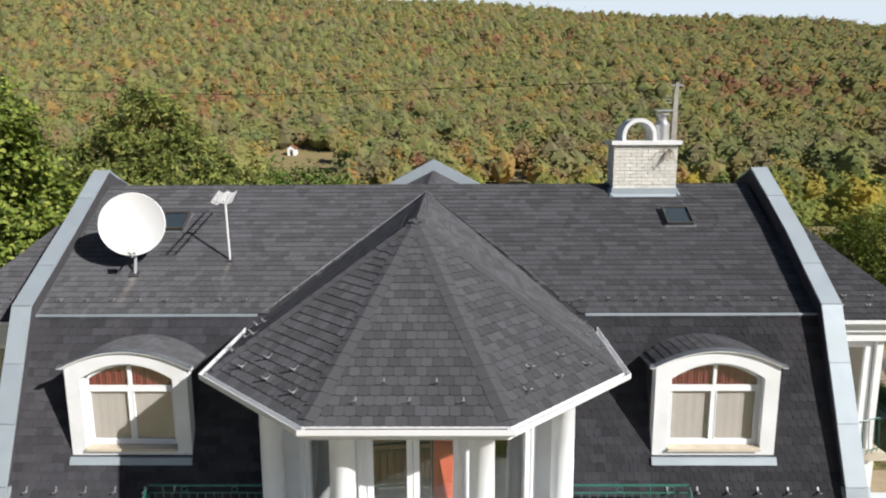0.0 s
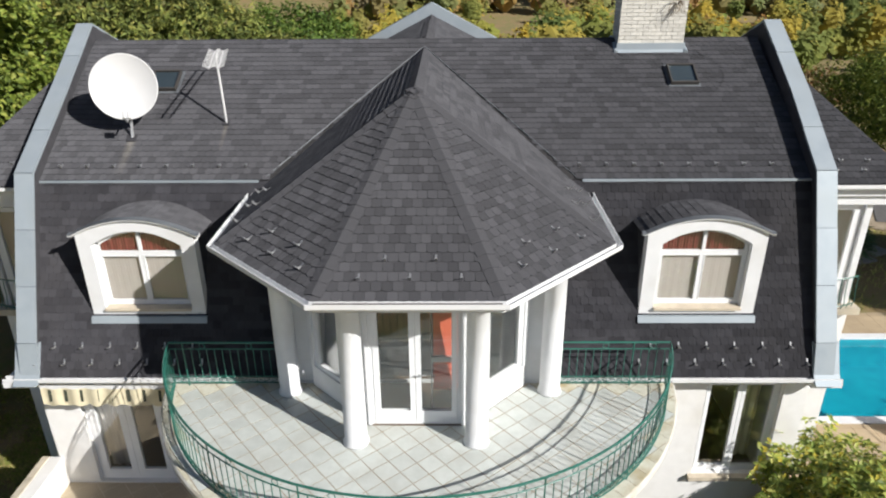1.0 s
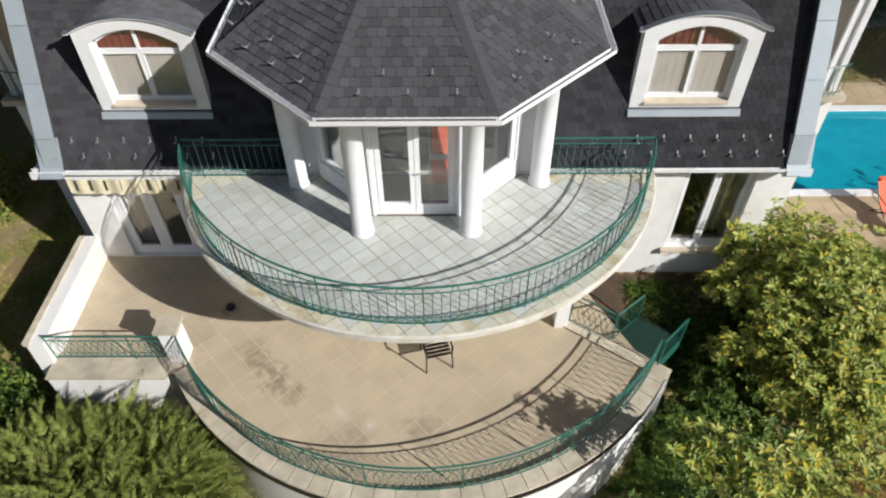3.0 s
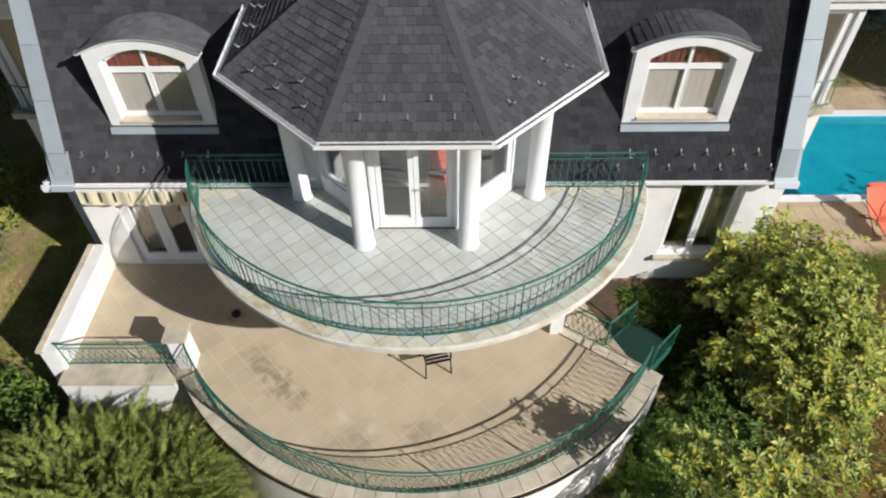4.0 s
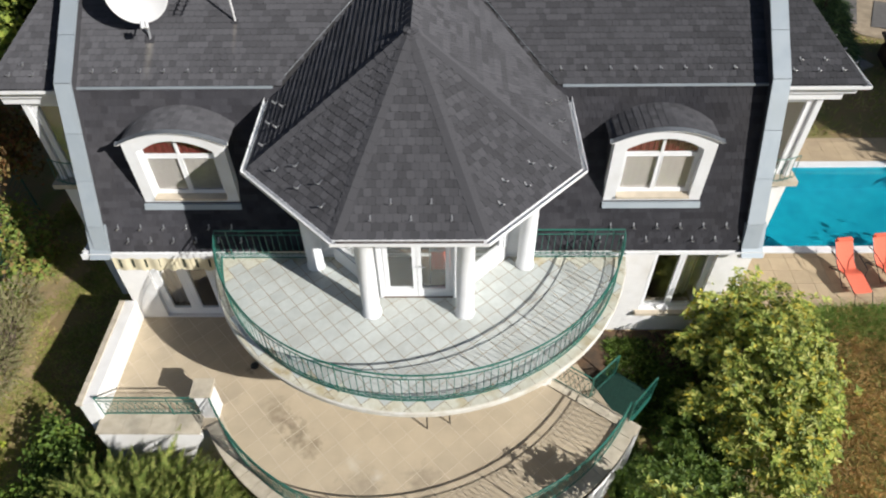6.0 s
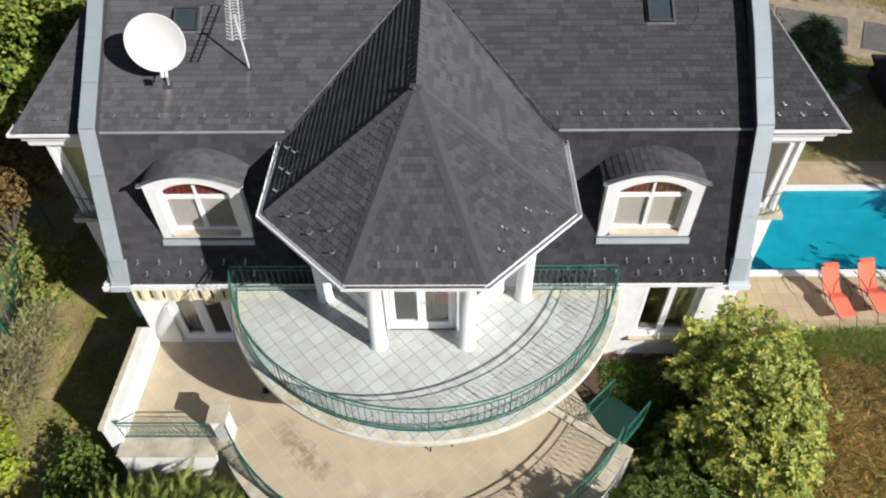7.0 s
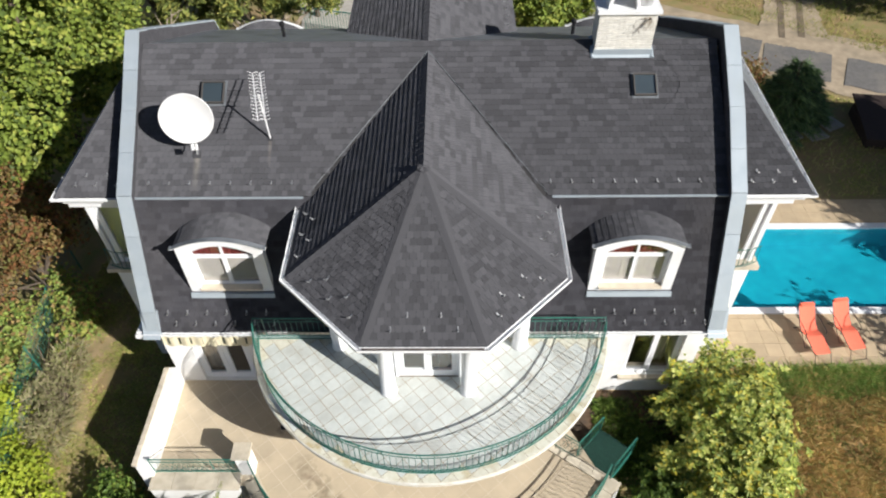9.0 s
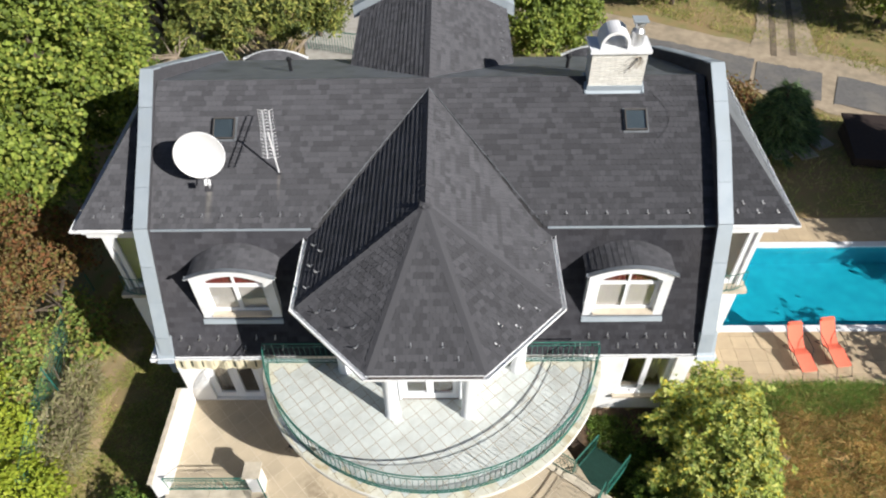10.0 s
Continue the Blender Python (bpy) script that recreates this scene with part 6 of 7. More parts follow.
L_BROWN = leafy("russet_leaves", [(0.22, 0.13, 0.055), (0.14, 0.09, 0.04), (0.27, 0.20, 0.07), (0.17, 0.17, 0.05), (0.27, 0.12, 0.05)])
L_IVY = leafy("ivy_leaves", [(0.22, 0.30, 0.07), (0.28, 0.35, 0.08), (0.14, 0.21, 0.05), (0.33, 0.35, 0.08), (0.29, 0.21, 0.08)], 0.6, 0.25)
L_THUJA = leafy("thuja_sprays", [(0.21, 0.26, 0.055), (0.28, 0.32, 0.085), (0.13, 0.18, 0.04), (0.36, 0.37, 0.11), (0.16, 0.22, 0.045)], 0.7, 0.22)
L_DARK = leafy("dark_needles", [(0.08, 0.14, 0.06), (0.11, 0.18, 0.075), (0.05, 0.09, 0.04), (0.16, 0.24, 0.09)], 0.6, 0.2)
L_PINE = leafy("pine_needles", [(0.19, 0.23, 0.055), (0.26, 0.29, 0.07), (0.12, 0.15, 0.04), (0.33, 0.32, 0.085), (0.08, 0.105, 0.03)], 0.6, 0.25)
L_DRY = leafy("dry_stems", [(0.66, 0.45, 0.17), (0.55, 0.36, 0.13), (0.70, 0.52, 0.22), (0.36, 0.36, 0.11), (0.60, 0.36, 0.14), (0.47, 0.34, 0.12)], 0.9, 0.3)
L_WEED = leafy("weed_stems", [(0.42, 0.27, 0.10), (0.22, 0.26, 0.07), (0.52, 0.34, 0.14), (0.17, 0.21, 0.06), (0.34, 0.20, 0.09)], 0.9, 0.25)
L_VERGE = leafy("lush_grass_blades", [(0.17, 0.30, 0.06), (0.24, 0.36, 0.08), (0.12, 0.21, 0.045), (0.36, 0.38, 0.12)], 0.8, 0.35)
L_LAWN = leafy("grass_blades", [(0.32, 0.37, 0.09), (0.42, 0.43, 0.13), (0.25, 0.30, 0.07), (0.54, 0.43, 0.20)], 0.85, 0.35)

# broad-leaved tree beside the terrace
tree("magnolia_tree", "broad-leaved garden tree with yellowing leaves beside the terrace", (7.9, 1.0), [(7.9, 1.7, 1.5, 0.9, 0.9, 1.0), (8.7, 1.8, 1.4, 0.8, 0.9, 1.0), (8.4, 0.8, 1.2, 0.9, 0.8, 0.9), (7.4, 0.9, 0.9, 0.6, 0.7, 0.8), (8.8, 0.1, 0.7, 0.6, 0.7, 0.7), (7.7, -0.1, 0.5, 0.7, 0.6, 0.6), (9.0, 2.5, 1.0, 0.5, 0.6, 0.7), (7.5, 2.6, 1.3, 0.5, 0.4, 0.6), (6.8, 2.1, 1.0, 0.4, 0.4, 0.6), (6.5, 0.8, 0.3, 0.35, 0.4, 0.5), (8.3, -0.9, 0.2, 0.6, 0.5, 0.5), (6.8, 2.75, 1.75, 0.3, 0.25, 0.35), (7.9, 3.2, 1.7, 0.5, 0.35, 0.4), (9.0, 3.1, 1.3, 0.4, 0.35, 0.4)], L_MAGNOLIA, 3, 440, 8, 0.17, 0.1, 0.10, 30, whorl=0.165)


def thuja(label, base, lobes, n, length, seed, name="thuja", group="conifers before the terrace", material=L_THUJA):
    """A spreading conifer made of feathery sprays over low mounds."""
    rng = np.random.default_rng(seed)
    e = thing(name, label, "conifer" if name == "thuja" else name, group)
    b = Vector((*base, ground_z(*base) - 0.1))
    bm = bmesh.new()
    pts, outw, c = crown_points(lobes, n, 1, 0.05, rng, 0.62)
    for k in range(26):
        q = Vector(c[int(rng.integers(len(c)))])
        add_tube(bm, [b, b.lerp(q, 0.5) + Vector((0, 0, 0.2)), q], 0.035, 5, 0.008)
    part("branchwork", bm, M_BARK, e)
    dirs = outw * 0.6 + np.array([0.38, 0.15, 0.30]) + rng.normal(size=outw.shape) * 0.42
    v, f = fronds(pts, dirs, length, rng, 13)
    mesh_arrays("sprays", v, f, material, e)
    return e


thuja("spreading green conifer with feathery sprays before the terrace wall", (-5.4, -2.8), [(-5.4, -2.3, 0.55, 1.8, 1.3, 0.9), (-6.6, -1.8, 0.4, 1.2, 0.9, 0.75), (-4.5, -2.9, 0.5, 1.1, 1.0, 0.85), (-5.6, -3.6, 0.6, 1.9, 1.3, 0.9), (-4.1, -2.2, 0.7, 0.3, 0.3, 0.7), (-6.9, -3.2, 0.1, 1.1, 1.1, 0.8)], 8000, 0.62, 11)
thuja("smaller green conifer at the garden edge", (-8.2, -4.4), [(-8.0, -4.4, -0.4, 1.2, 1.0, 0.7), (-9.0, -5.0, -0.4, 1.1, 1.0, 0.7)], 3000, 0.42, 12)
# left hedge trees
tree("tree", "tall bright green deciduous tree beside the house", (-13.0, 11.5), [(-12.3, 11.0, 9.0, 1.6, 1.7, 2.6), (-13.5, 12.8, 7.4, 2.3, 2.2, 3.2), (-11.8, 12.6, 6.4, 1.3, 1.7, 2.6), (-14.4, 9.4, 6.4, 1.9, 1.9, 2.8), (-12.6, 9.2, 6.0, 1.5, 1.5, 2.4), (-11.7, 14.2, 5.4, 1.3, 1.4, 2.2), (-12.0, 11.8, 10.9, 0.7, 0.7, 1.0)], L_BRIGHT, 21, 900, 42, 0.21, 0.15, 0.22, 18, up_bias=0.7, aspect=1.15)
tree("tree", "reddish-brown autumn tree beside the house", (-12.6, 6.6), [(-12.4, 6.7, 3.6, 1.0, 1.0, 1.3), (-13.6, 5.6, 3.0, 1.1, 1.2, 1.4), (-13.1, 8.0, 3.9, 1.0, 0.9, 1.3), (-11.9, 7.8, 3.0, 0.7, 0.8, 1.0), (-14.2, 7.2, 3.6, 0.9, 0.9, 1.2)], L_BROWN, 22, 330, 40, 0.17, 0.085, 0.12, 14)
tree("hedge", "green ivy hedge growing through the garden fence", (-12.0, 3.6), [(-11.95, 6.5, 0.6, 0.6, 0.8, 0.9), (-11.75, 5.5, 0.3, 0.45, 0.8, 0.7), (-13.2, 5.0, 0.9, 0.6, 1.0, 0.8), (-13.0, 3.4, 0.7, 0.6, 0.9, 0.8), (-12.9, 2.0, 0.5, 0.6, 0.8, 0.7), (-12.5, 6.6, 0.9, 0.4, 0.6, 0.7)], L_IVY, 23, 260, 20, 0.16, 0.11, 0.06, 8, category="hedge", up_bias=0.7, aspect=1.2)
thuja("grey-brown fading shrub with fine drooping twigs before the fence", (-11.3, 2.9), [(-11.5, 4.2, 0.1, 0.5, 0.8, 0.6), (-11.35, 3.1, 0.0, 0.5, 0.9, 0.6), (-11.25, 2.0, -0.1, 0.5, 0.8, 0.55), (-11.75, 2.6, 0.3, 0.4, 1.0, 0.6)], 4200, 0.22, 25, "shrub", "", L_FADED)
tree("bush", "bright yellow-green bush at the garden edge", (-12.4, 0.2), [(-11.2, 0.2, 0.0, 0.8, 0.8, 0.7), (-11.8, 0.6, 0.3, 0.8, 0.8, 0.8), (-12.8, -0.6, 0.4, 1.2, 1.1, 0.9), (-13.7, 1.0, 0.9, 1.2, 1.2, 1.1), (-12.8, 2.0, 0.8, 0.9, 0.8, 1.0), (-11.6, -1.2, 0.0, 1.0, 1.0, 0.7), (-14.0, 3.0, 1.2, 1.0, 1.2, 1.1)], L_LIME, 24, 420, 24, 0.17, 0.105, 0.06, 8, up_bias=0.7, aspect=1.25, category="bush")


# ---- woods on the hill ----
def forest_material(name, colours, cell):
    """Woods: one tone for each tree, a little for each clump."""
    m = bpy.data.materials.new(name)
    m.use_nodes = True
    n, link = m.node_tree.nodes, m.node_tree.links.new
    b = n["Principled BSDF"]
    b.inputs["Roughness"].default_value = 0.8
    b.inputs["Specular IOR Level"].default_value = 0.2
    geo = n.new("ShaderNodeNewGeometry")
    mp = n.new("ShaderNodeMapping")
    mp.inputs["Scale"].default_value = (1 / cell, 1 / cell, 0.02)
    link(geo.outputs["Position"], mp.inputs["Vector"])
    vo = n.new("ShaderNodeTexVoronoi")
    vo.inputs["Scale"].default_value = 1.0
    link(mp.outputs["Vector"], vo.inputs["Vector"])
    big = n.new("ShaderNodeTexNoise")
    big.inputs["Scale"].default_value, big.inputs["Detail"].default_value = 0.012, 3.0
    link(geo.outputs["Position"], big.inputs["Vector"])
    sep = n.new("ShaderNodeSeparateColor")
    link(vo.outputs["Color"], sep.inputs["Color"])
    add = n.new("ShaderNodeMath")
    add.operation = "MULTIPLY_ADD"
    add.inputs[1].default_value, add.inputs[2].default_value = 0.62, -0.14
    link(sep.outputs["Red"], add.inputs[0])
    add2 = n.new("ShaderNodeMath")
    add2.operation, add2.inputs[1].default_value = "MULTIPLY_ADD", 0.85
    link(big.outputs["Fac"], add2.inputs[0])
    link(add.outputs["Value"], add2.inputs[2])
    cr = n.new("ShaderNodeValToRGB")
    while len(cr.color_ramp.elements) < len(colours):
        cr.color_ramp.elements.new(0.5)
    for i, c in enumerate(colours):
        cr.color_ramp.elements[i].position, cr.color_ramp.elements[i].color = 0.1 + 0.85 * i / (len(colours) - 1), (*c, 1)
    link(add2.outputs["Value"], cr.inputs["Fac"])
    mr = n.new("ShaderNodeMapRange")
    mr.inputs["To Min"].default_value, mr.inputs["To Max"].default_value = 0.94, 1.07
    link(geo.outputs["Random Per Island"], mr.inputs["Value"])
    mx = n.new("ShaderNodeMix")
    mx.data_type, mx.blend_type = "RGBA", "MULTIPLY"
    mx.inputs["Factor"].default_value = 1.0
    link(cr.outputs["Color"], mx.inputs["A"])
    link(mr.outputs["Result"], mx.inputs["B"])
    link(mx.outputs["Result"], b.inputs["Base Color"])
    tr, sh = n.new("ShaderNodeBsdfTranslucent"), n.new("ShaderNodeMixShader")
    link(mx.outputs["Result"], tr.inputs["Color"])
    sh.inputs["Fac"].default_value = 0.42
    link(b.outputs["BSDF"], sh.inputs[1])
    link(tr.outputs["BSDF"], sh.inputs[2])
    link(sh.outputs["Shader"], n["Material Output"].inputs["Surface"])
    return m


# Tones greyed a little, so part of the distance haze is in them.
AUTUMN = [(0.165, 0.205, 0.085), (0.25, 0.19, 0.125), (0.20, 0.24, 0.095), (0.25, 0.21, 0.12), (0.24, 0.27, 0.095), (0.31, 0.215, 0.11), (0.25, 0.275, 0.095), (0.30, 0.29, 0.10), (0.20, 0.24, 0.095), (0.42, 0.30, 0.09), (0.31, 0.165, 0.10)]
VALLEY = [(0.18, 0.23, 0.06), (0.30, 0.32, 0.08), (0.15, 0.20, 0.06), (0.46, 0.37, 0.08), (0.23, 0.28, 0.07), (0.55, 0.41, 0.07), (0.21, 0.25, 0.07), (0.40, 0.23, 0.08)]
M_WOODS = forest_material("autumn_woods", AUTUMN, 5.0)
M_VALLEY = forest_material("valley_shrubs", VALLEY, 5.5)
CLEARINGS = [(-36, 152, 16, 9), (12, 113, 10, 5), (-70, 165, 18, 5), (30, 118, 10, 4), (-29, 122, 9, 22), (-22, 92, 7, 16), (9, 97, 7, 15), (14, 128, 6, 10), (-35, 141, 5, 11)]


def woods(name, label, y0, y1, step, cards, size, crown, seed, keep=0.96, material=None):
    """A stretch of woodland as one mesh: leaf clumps lying over tall rounded crowns."""
    rng = np.random.default_rng(seed)
    spots = []
    y = y0
    while y < y1:
        half = 0.72 * (y + 10) + 18
        n = int(2 * half / step)
        for i in range(n):
            x = -half + step * (i + rng.uniform(-1.0, 1.0))
            yy = y + step * rng.uniform(-1.1, 1.1)
            if rng.random() < keep and not any(((x - a) / c) ** 2 + ((yy - b) / d) ** 2 < 1 for a, b, c, d in CLEARINGS):
                spots.append((x, yy, ground_z(x, yy)))
        y += step
    s = np.array(spots)
    n = len(s)
    k = rng.uniform(0.6, 1.3, size=n)
    cr = np.array(crown)[None, :] * k[:, None] * rng.uniform(0.8, 1.25, size=(n, 3))
    mid = s + np.array([0, 0, 0.8])[None, :] * cr
    d = rng.normal(size=(n, cards, 3))
    d[:, :, 1] -= 0.35
    d[:, :, 2] = np.abs(d[:, :, 2]) * 0.9 - 0.15
    d /= np.linalg.norm(d, axis=2)[:, :, None]
    ph = rng.uniform(0, 6.28, size=(n, 1, 3))
    lump = 1 + 0.20 * np.sin(d[:, :, :1] * 5 + ph[:, :, :1]) + 0.16 * np.sin(d[:, :, 2:] * 5 + ph[:, :, 2:])
    c = mid[:, None, :] + d * cr[:, None, :] * lump * rng.uniform(0.78, 1.08, size=(n, cards, 1))
    v, f = leaf_cards(c.reshape(-1, 3), size, rng, 0.55, 1.2, 0.16, outward=d.reshape(-1, 3) * 0.5 + np.array([0.2, -0.5, 0.0]), rough=0.35)
    bm = bmesh.new()
    bmesh.ops.create_icosphere(bm, subdivisions=1, radius=1.0)
    bv = np.array([q.co[:] for q in bm.verts])
    bf = np.array([[q.index for q in t.verts] for t in bm.faces])
    bm.free()
    lv = mid[:, None, :] + bv[None] * cr[:, None, :] * 0.86
    lf = (bf[None] + (np.arange(n) * len(bv))[:, None, None] + len(v)).reshape(-1, 3)
    ob = mesh_arrays(name, np.concatenate([v, lv.reshape(-1, 3)]), f + lf.tolist(), material or M_WOODS)
    return tagged(ob, label, "woods", kind="stuff")


woods("far_woods", "mixed autumn woods on the lower hillside", 116, 240, 3.7, 60, 0.72, (2.5, 2.5, 3.0), 31)
woods("far_woods", "mixed autumn woods on the middle hillside", 240, 430, 4.4, 26, 1.15, (3.1, 3.1, 3.8), 32)
woods("far_woods", "mixed autumn woods up to the hill crest", 430, 720, 5.4, 14, 1.8, (3.8, 3.8, 4.8), 33)
woods("far_woods", "scattered autumn shrubs and fruit trees in the valley", 46, 116, 5.0, 150, 0.46, (2.0, 2.0, 2.3), 34, 0.66, M_VALLEY)

# pale hazy sky low over the hill
hazy = bpy.data.materials.new("hazy_sky")
hazy.use_nodes = True
hn = hazy.node_tree.nodes
he = hn.new("ShaderNodeEmission")
he.inputs["Color"].default_value, he.inputs["Strength"].default_value = (0.56, 0.63, 0.70, 1), 1.0
hazy.node_tree.links.new(he.outputs["Emission"], hn["Material Output"].inputs["Surface"])
sv = [(2600 * math.sin(a), 2600 * math.cos(a), z) for a in [radians(-42 + 84 * i / 24) for i in range(25)] for z in (300.0, 620.0)]
tagged(link_mesh("backdrop", sv, [(2 * i, 2 * i + 2, 2 * i + 3, 2 * i + 1) for i in range(24)], hazy), "pale hazy autumn sky low over the hill", "sky", kind="structure")

# small hut in the clearing
hut = thing("hut", "tiny white hut with a dark doorway in a hillside clearing", "hut")
hx, hy = -37.5, 156.0
hz = ground_z(hx, hy)
part("wall", prism([(hx - 1.0, hy, hz - 0.4), (hx - 1.0, hy, hz + 1.7), (hx, hy, hz + 2.5), (hx + 1.0, hy, hz + 1.7), (hx + 1.0, hy, hz - 0.4)], (0, 2.2, 0)), M_STUCCO, hut)
for s in (-1, 1):
    part("roof", prism([(hx, hy - 0.2, hz + 2.55), (hx + s * 1.25, hy - 0.2, hz + 1.6), (hx + s * 1.25, hy + 2.4, hz + 1.6), (hx, hy + 2.4, hz + 2.55)], (0, 0, 0.08)), M_ROOFTILE, hut)
part("door", box(hx - 0.3, hx + 0.3, hy - 0.05, hy - 0.004, hz, hz + 1.4), M_BLACK, hut)

# ---- near trees ----
conifer_spots = [((14.6, 16.4), 3.3, 1.5, 41), ((15.6, 17.2), 2.4, 1.2, 40)]
for base, h, r, seed in conifer_spots:
    conifer("spruce", "dark green young spruce behind the house", base, h, r, L_DARK, seed, 20, 0.1, 0.13, dens=0.7)
tree("shrub", "dark purple-brown shrub beside the spruce", (12.5, 17.2), [(12.5, 17.2, 1.6, 1.1, 1.0, 1.3), (13.2, 18.2, 1.2, 1.0, 0.9, 1.0)], L_BROWN, 42, 110, 26, 0.18, 0.10, 0.06, 6, category="shrub")
tree("pine", "tall olive-green pine behind the house", (-12.0, 21.0), [(-12.0, 21.0, 10.2, 1.7, 1.6, 1.7), (-13.4, 20.6, 8.8, 1.6, 1.6, 1.5), (-10.4, 20.8, 8.8, 1.7, 1.7, 1.4), (-12.0, 20.0, 7.2, 2.6, 2.0, 1.5), (-9.0, 21.5, 7.6, 1.5, 1.5, 1.2), (-14.6, 21.5, 7.4, 1.5, 1.5, 1.4)], L_PINE, 43, 420, 80, 0.20, 0.085, 0.2, 22, category="pine", aspect=3.0)
tree("pine", "olive-green pine with bare lower branches behind the house", (-7.6, 19.2), [(-8.4, 19.6, 5.6, 1.9, 1.6, 1.3), (-6.4, 20.0, 5.2, 1.7, 1.7, 1.3), (-9.8, 18.4, 4.6, 1.6, 1.5, 1.2), (-7.0, 21.8, 6.2, 2.0, 1.6, 1.3), (-5.2, 21.4, 4.2, 1.0, 1.4, 1.2)], L_PINE, 44, 380, 80, 0.20, 0.085, 0.16, 22, category="pine", aspect=3.0, bark=M_BARE)
tree("tree", "light green tree behind the house", (-6.6, 26.5), [(-7.4, 26.5, 6.4, 2.4, 1.8, 2.0), (-5.4, 27.5, 5.6, 2.0, 1.8, 2.0), (-9.6, 27.0, 5.6, 2.0, 1.8, 2.2)], L_GREEN, 45, 420, 46, 0.26, 0.12, 0.16, 10)
tree("tree", "yellow-green leafy tree behind the rear wing", (5.2, 21.5), [(4.6, 21.2, 3.6, 1.6, 1.5, 1.5), (6.2, 22.0, 3.4, 1.5, 1.5, 1.6), (5.6, 23.4, 3.8, 1.7, 1.4, 1.5)], L_BRIGHT, 46, 300, 40, 0.2, 0.14, 0.12, 10)
tree("tree", "dense dark green tree along the track", (13.4, 29.6), [(13.0, 29.4, 2.8, 2.0, 1.6, 1.9), (15.2, 30.2, 2.6, 1.6, 1.5, 1.8), (11.0, 30.6, 3.0, 1.9, 1.6, 1.9)], L_GREEN, 47, 380, 40, 0.24, 0.11, 0.14, 8)
tree("tree", "dense green trees beyond the track", (24.0, 27.0), [(23.6, 26.6, 3.2, 2.0, 1.9, 2.4), (26.0, 25.4, 3.6, 2.2, 2.0, 2.6), (24.6, 29.4, 3.6, 2.4, 2.0, 2.6), (22.4, 30.6, 3.0, 1.6, 1.6, 2.0)], L_BRIGHT, 48, 480, 40, 0.26, 0.12, 0.16, 10)
tree("tree", "tall green tree shading the pool end", (23.4, 8.8), [(23.2, 8.8, 6.5, 2.2, 2.0, 2.4), (24.6, 9.8, 5.4, 2.2, 2.0, 2.4), (22.4, 10.2, 5.4, 1.6, 1.6, 2.0), (24.4, 6.4, 5.0, 1.8, 1.7, 2.0)], L_GREEN, 49, 620, 40, 0.3, 0.19, 0.2, 12)
# Out of view; added to throw shade on the soil behind the pool.
tree("tree", "unseen leafy tree beyond the pool, added to shade the soil", (25.6, 7.2), [(25.0, 7.0, 9.6, 2.2, 1.8, 2.0), (26.6, 8.2, 8.6, 2.0, 1.8, 2.0), (24.4, 8.8, 7.6, 1.8, 1.6, 1.6), (27.6, 6.6, 8.8, 1.8, 1.8, 1.8)], L_GREEN, 55, 420, 34, 0.32, 0.22, 0.24, 10)
# Out of view; added to drop a broken shadow on the pool's edge.
tree("shrub", "unseen loose-branched shrub, added to cast shadow on the pool", (19.5, 2.5), [(19.2, 2.8, 3.3, 0.9, 0.7, 0.6), (18.5, 2.4, 2.6, 0.7, 0.6, 0.5), (20.3, 2.2, 3.0, 0.9, 0.7, 0.6)], L_GREEN, 56, 60, 24, 0.24, 0.14, 0.07, 12, category="shrub")
tree("tree", "tall bright green deciduous tree in the hedge row", (-15.4, 14.5), [(-15.0, 14.0, 7.6, 2.6, 2.4, 3.0), (-17.2, 12.6, 6.6, 2.4, 2.4, 3.0), (-16.6, 17.2, 7.4, 2.6, 2.4, 3.0), (-13.6, 17.4, 6.0, 2.0, 2.0, 2.6)], L_BRIGHT, 50, 900, 30, 0.26, 0.17, 0.2, 12, up_bias=0.7, aspect=1.15)
tree("bush", "russet autumn bushes beside the valley path", (11.8, 40.0), [(11.0, 40.0, 1.6, 2.0, 1.6, 1.6), (15.0, 41.0, 1.8, 2.2, 1.6, 1.7), (19.5, 40.0, 1.5, 2.2, 1.6, 1.5), (24.5, 38.0, 1.6, 2.4, 1.6, 1.6)], L_BROWN, 51, 330, 26, 0.24, 0.16, 0.07, 12, category="bush")
tree("bush", "low dark shrub beside the terrace wall", (-8.5, -0.4), [(-8.8, 0.0, -0.2, 0.5, 0.6, 0.7), (-8.2, -0.8, -0.2, 0.7, 0.7, 0.75), (-8.9, -1.5, -0.4, 0.7, 0.8, 0.7), (-7.9, -1.9, -0.5, 0.7, 0.7, 0.7)], L_GREEN, 52, 240, 26, 0.16, 0.085, 0.05, 6, category="bush")
tree("bush", "dark green shrub growing against the terrace wall", (5.0, -1.6), [(5.15, -0.9, 0.0, 0.35, 0.45, 0.6), (4.65, -1.8, -0.2, 0.4, 0.45, 0.6), (4.05, -2.5, -0.4, 0.4, 0.4, 0.55)], L_GREEN, 58, 90, 5, 0.17, 0.1, 0.05, 8, category="bush", whorl=0.13)
tree("bush", "dark leafy undergrowth in the shade of the garden tree", (6.2, -0.2), [(6.3, 0.2, -0.4, 0.7, 0.9, 0.6), (5.8, -1.1, -0.5, 0.8, 0.8, 0.6), (6.9, -0.7, -0.4, 0.7, 0.7, 0.6)], L_GREEN, 53, 150, 4, 0.2, 0.1, 0.05, 10, category="bush", whorl=0.14)
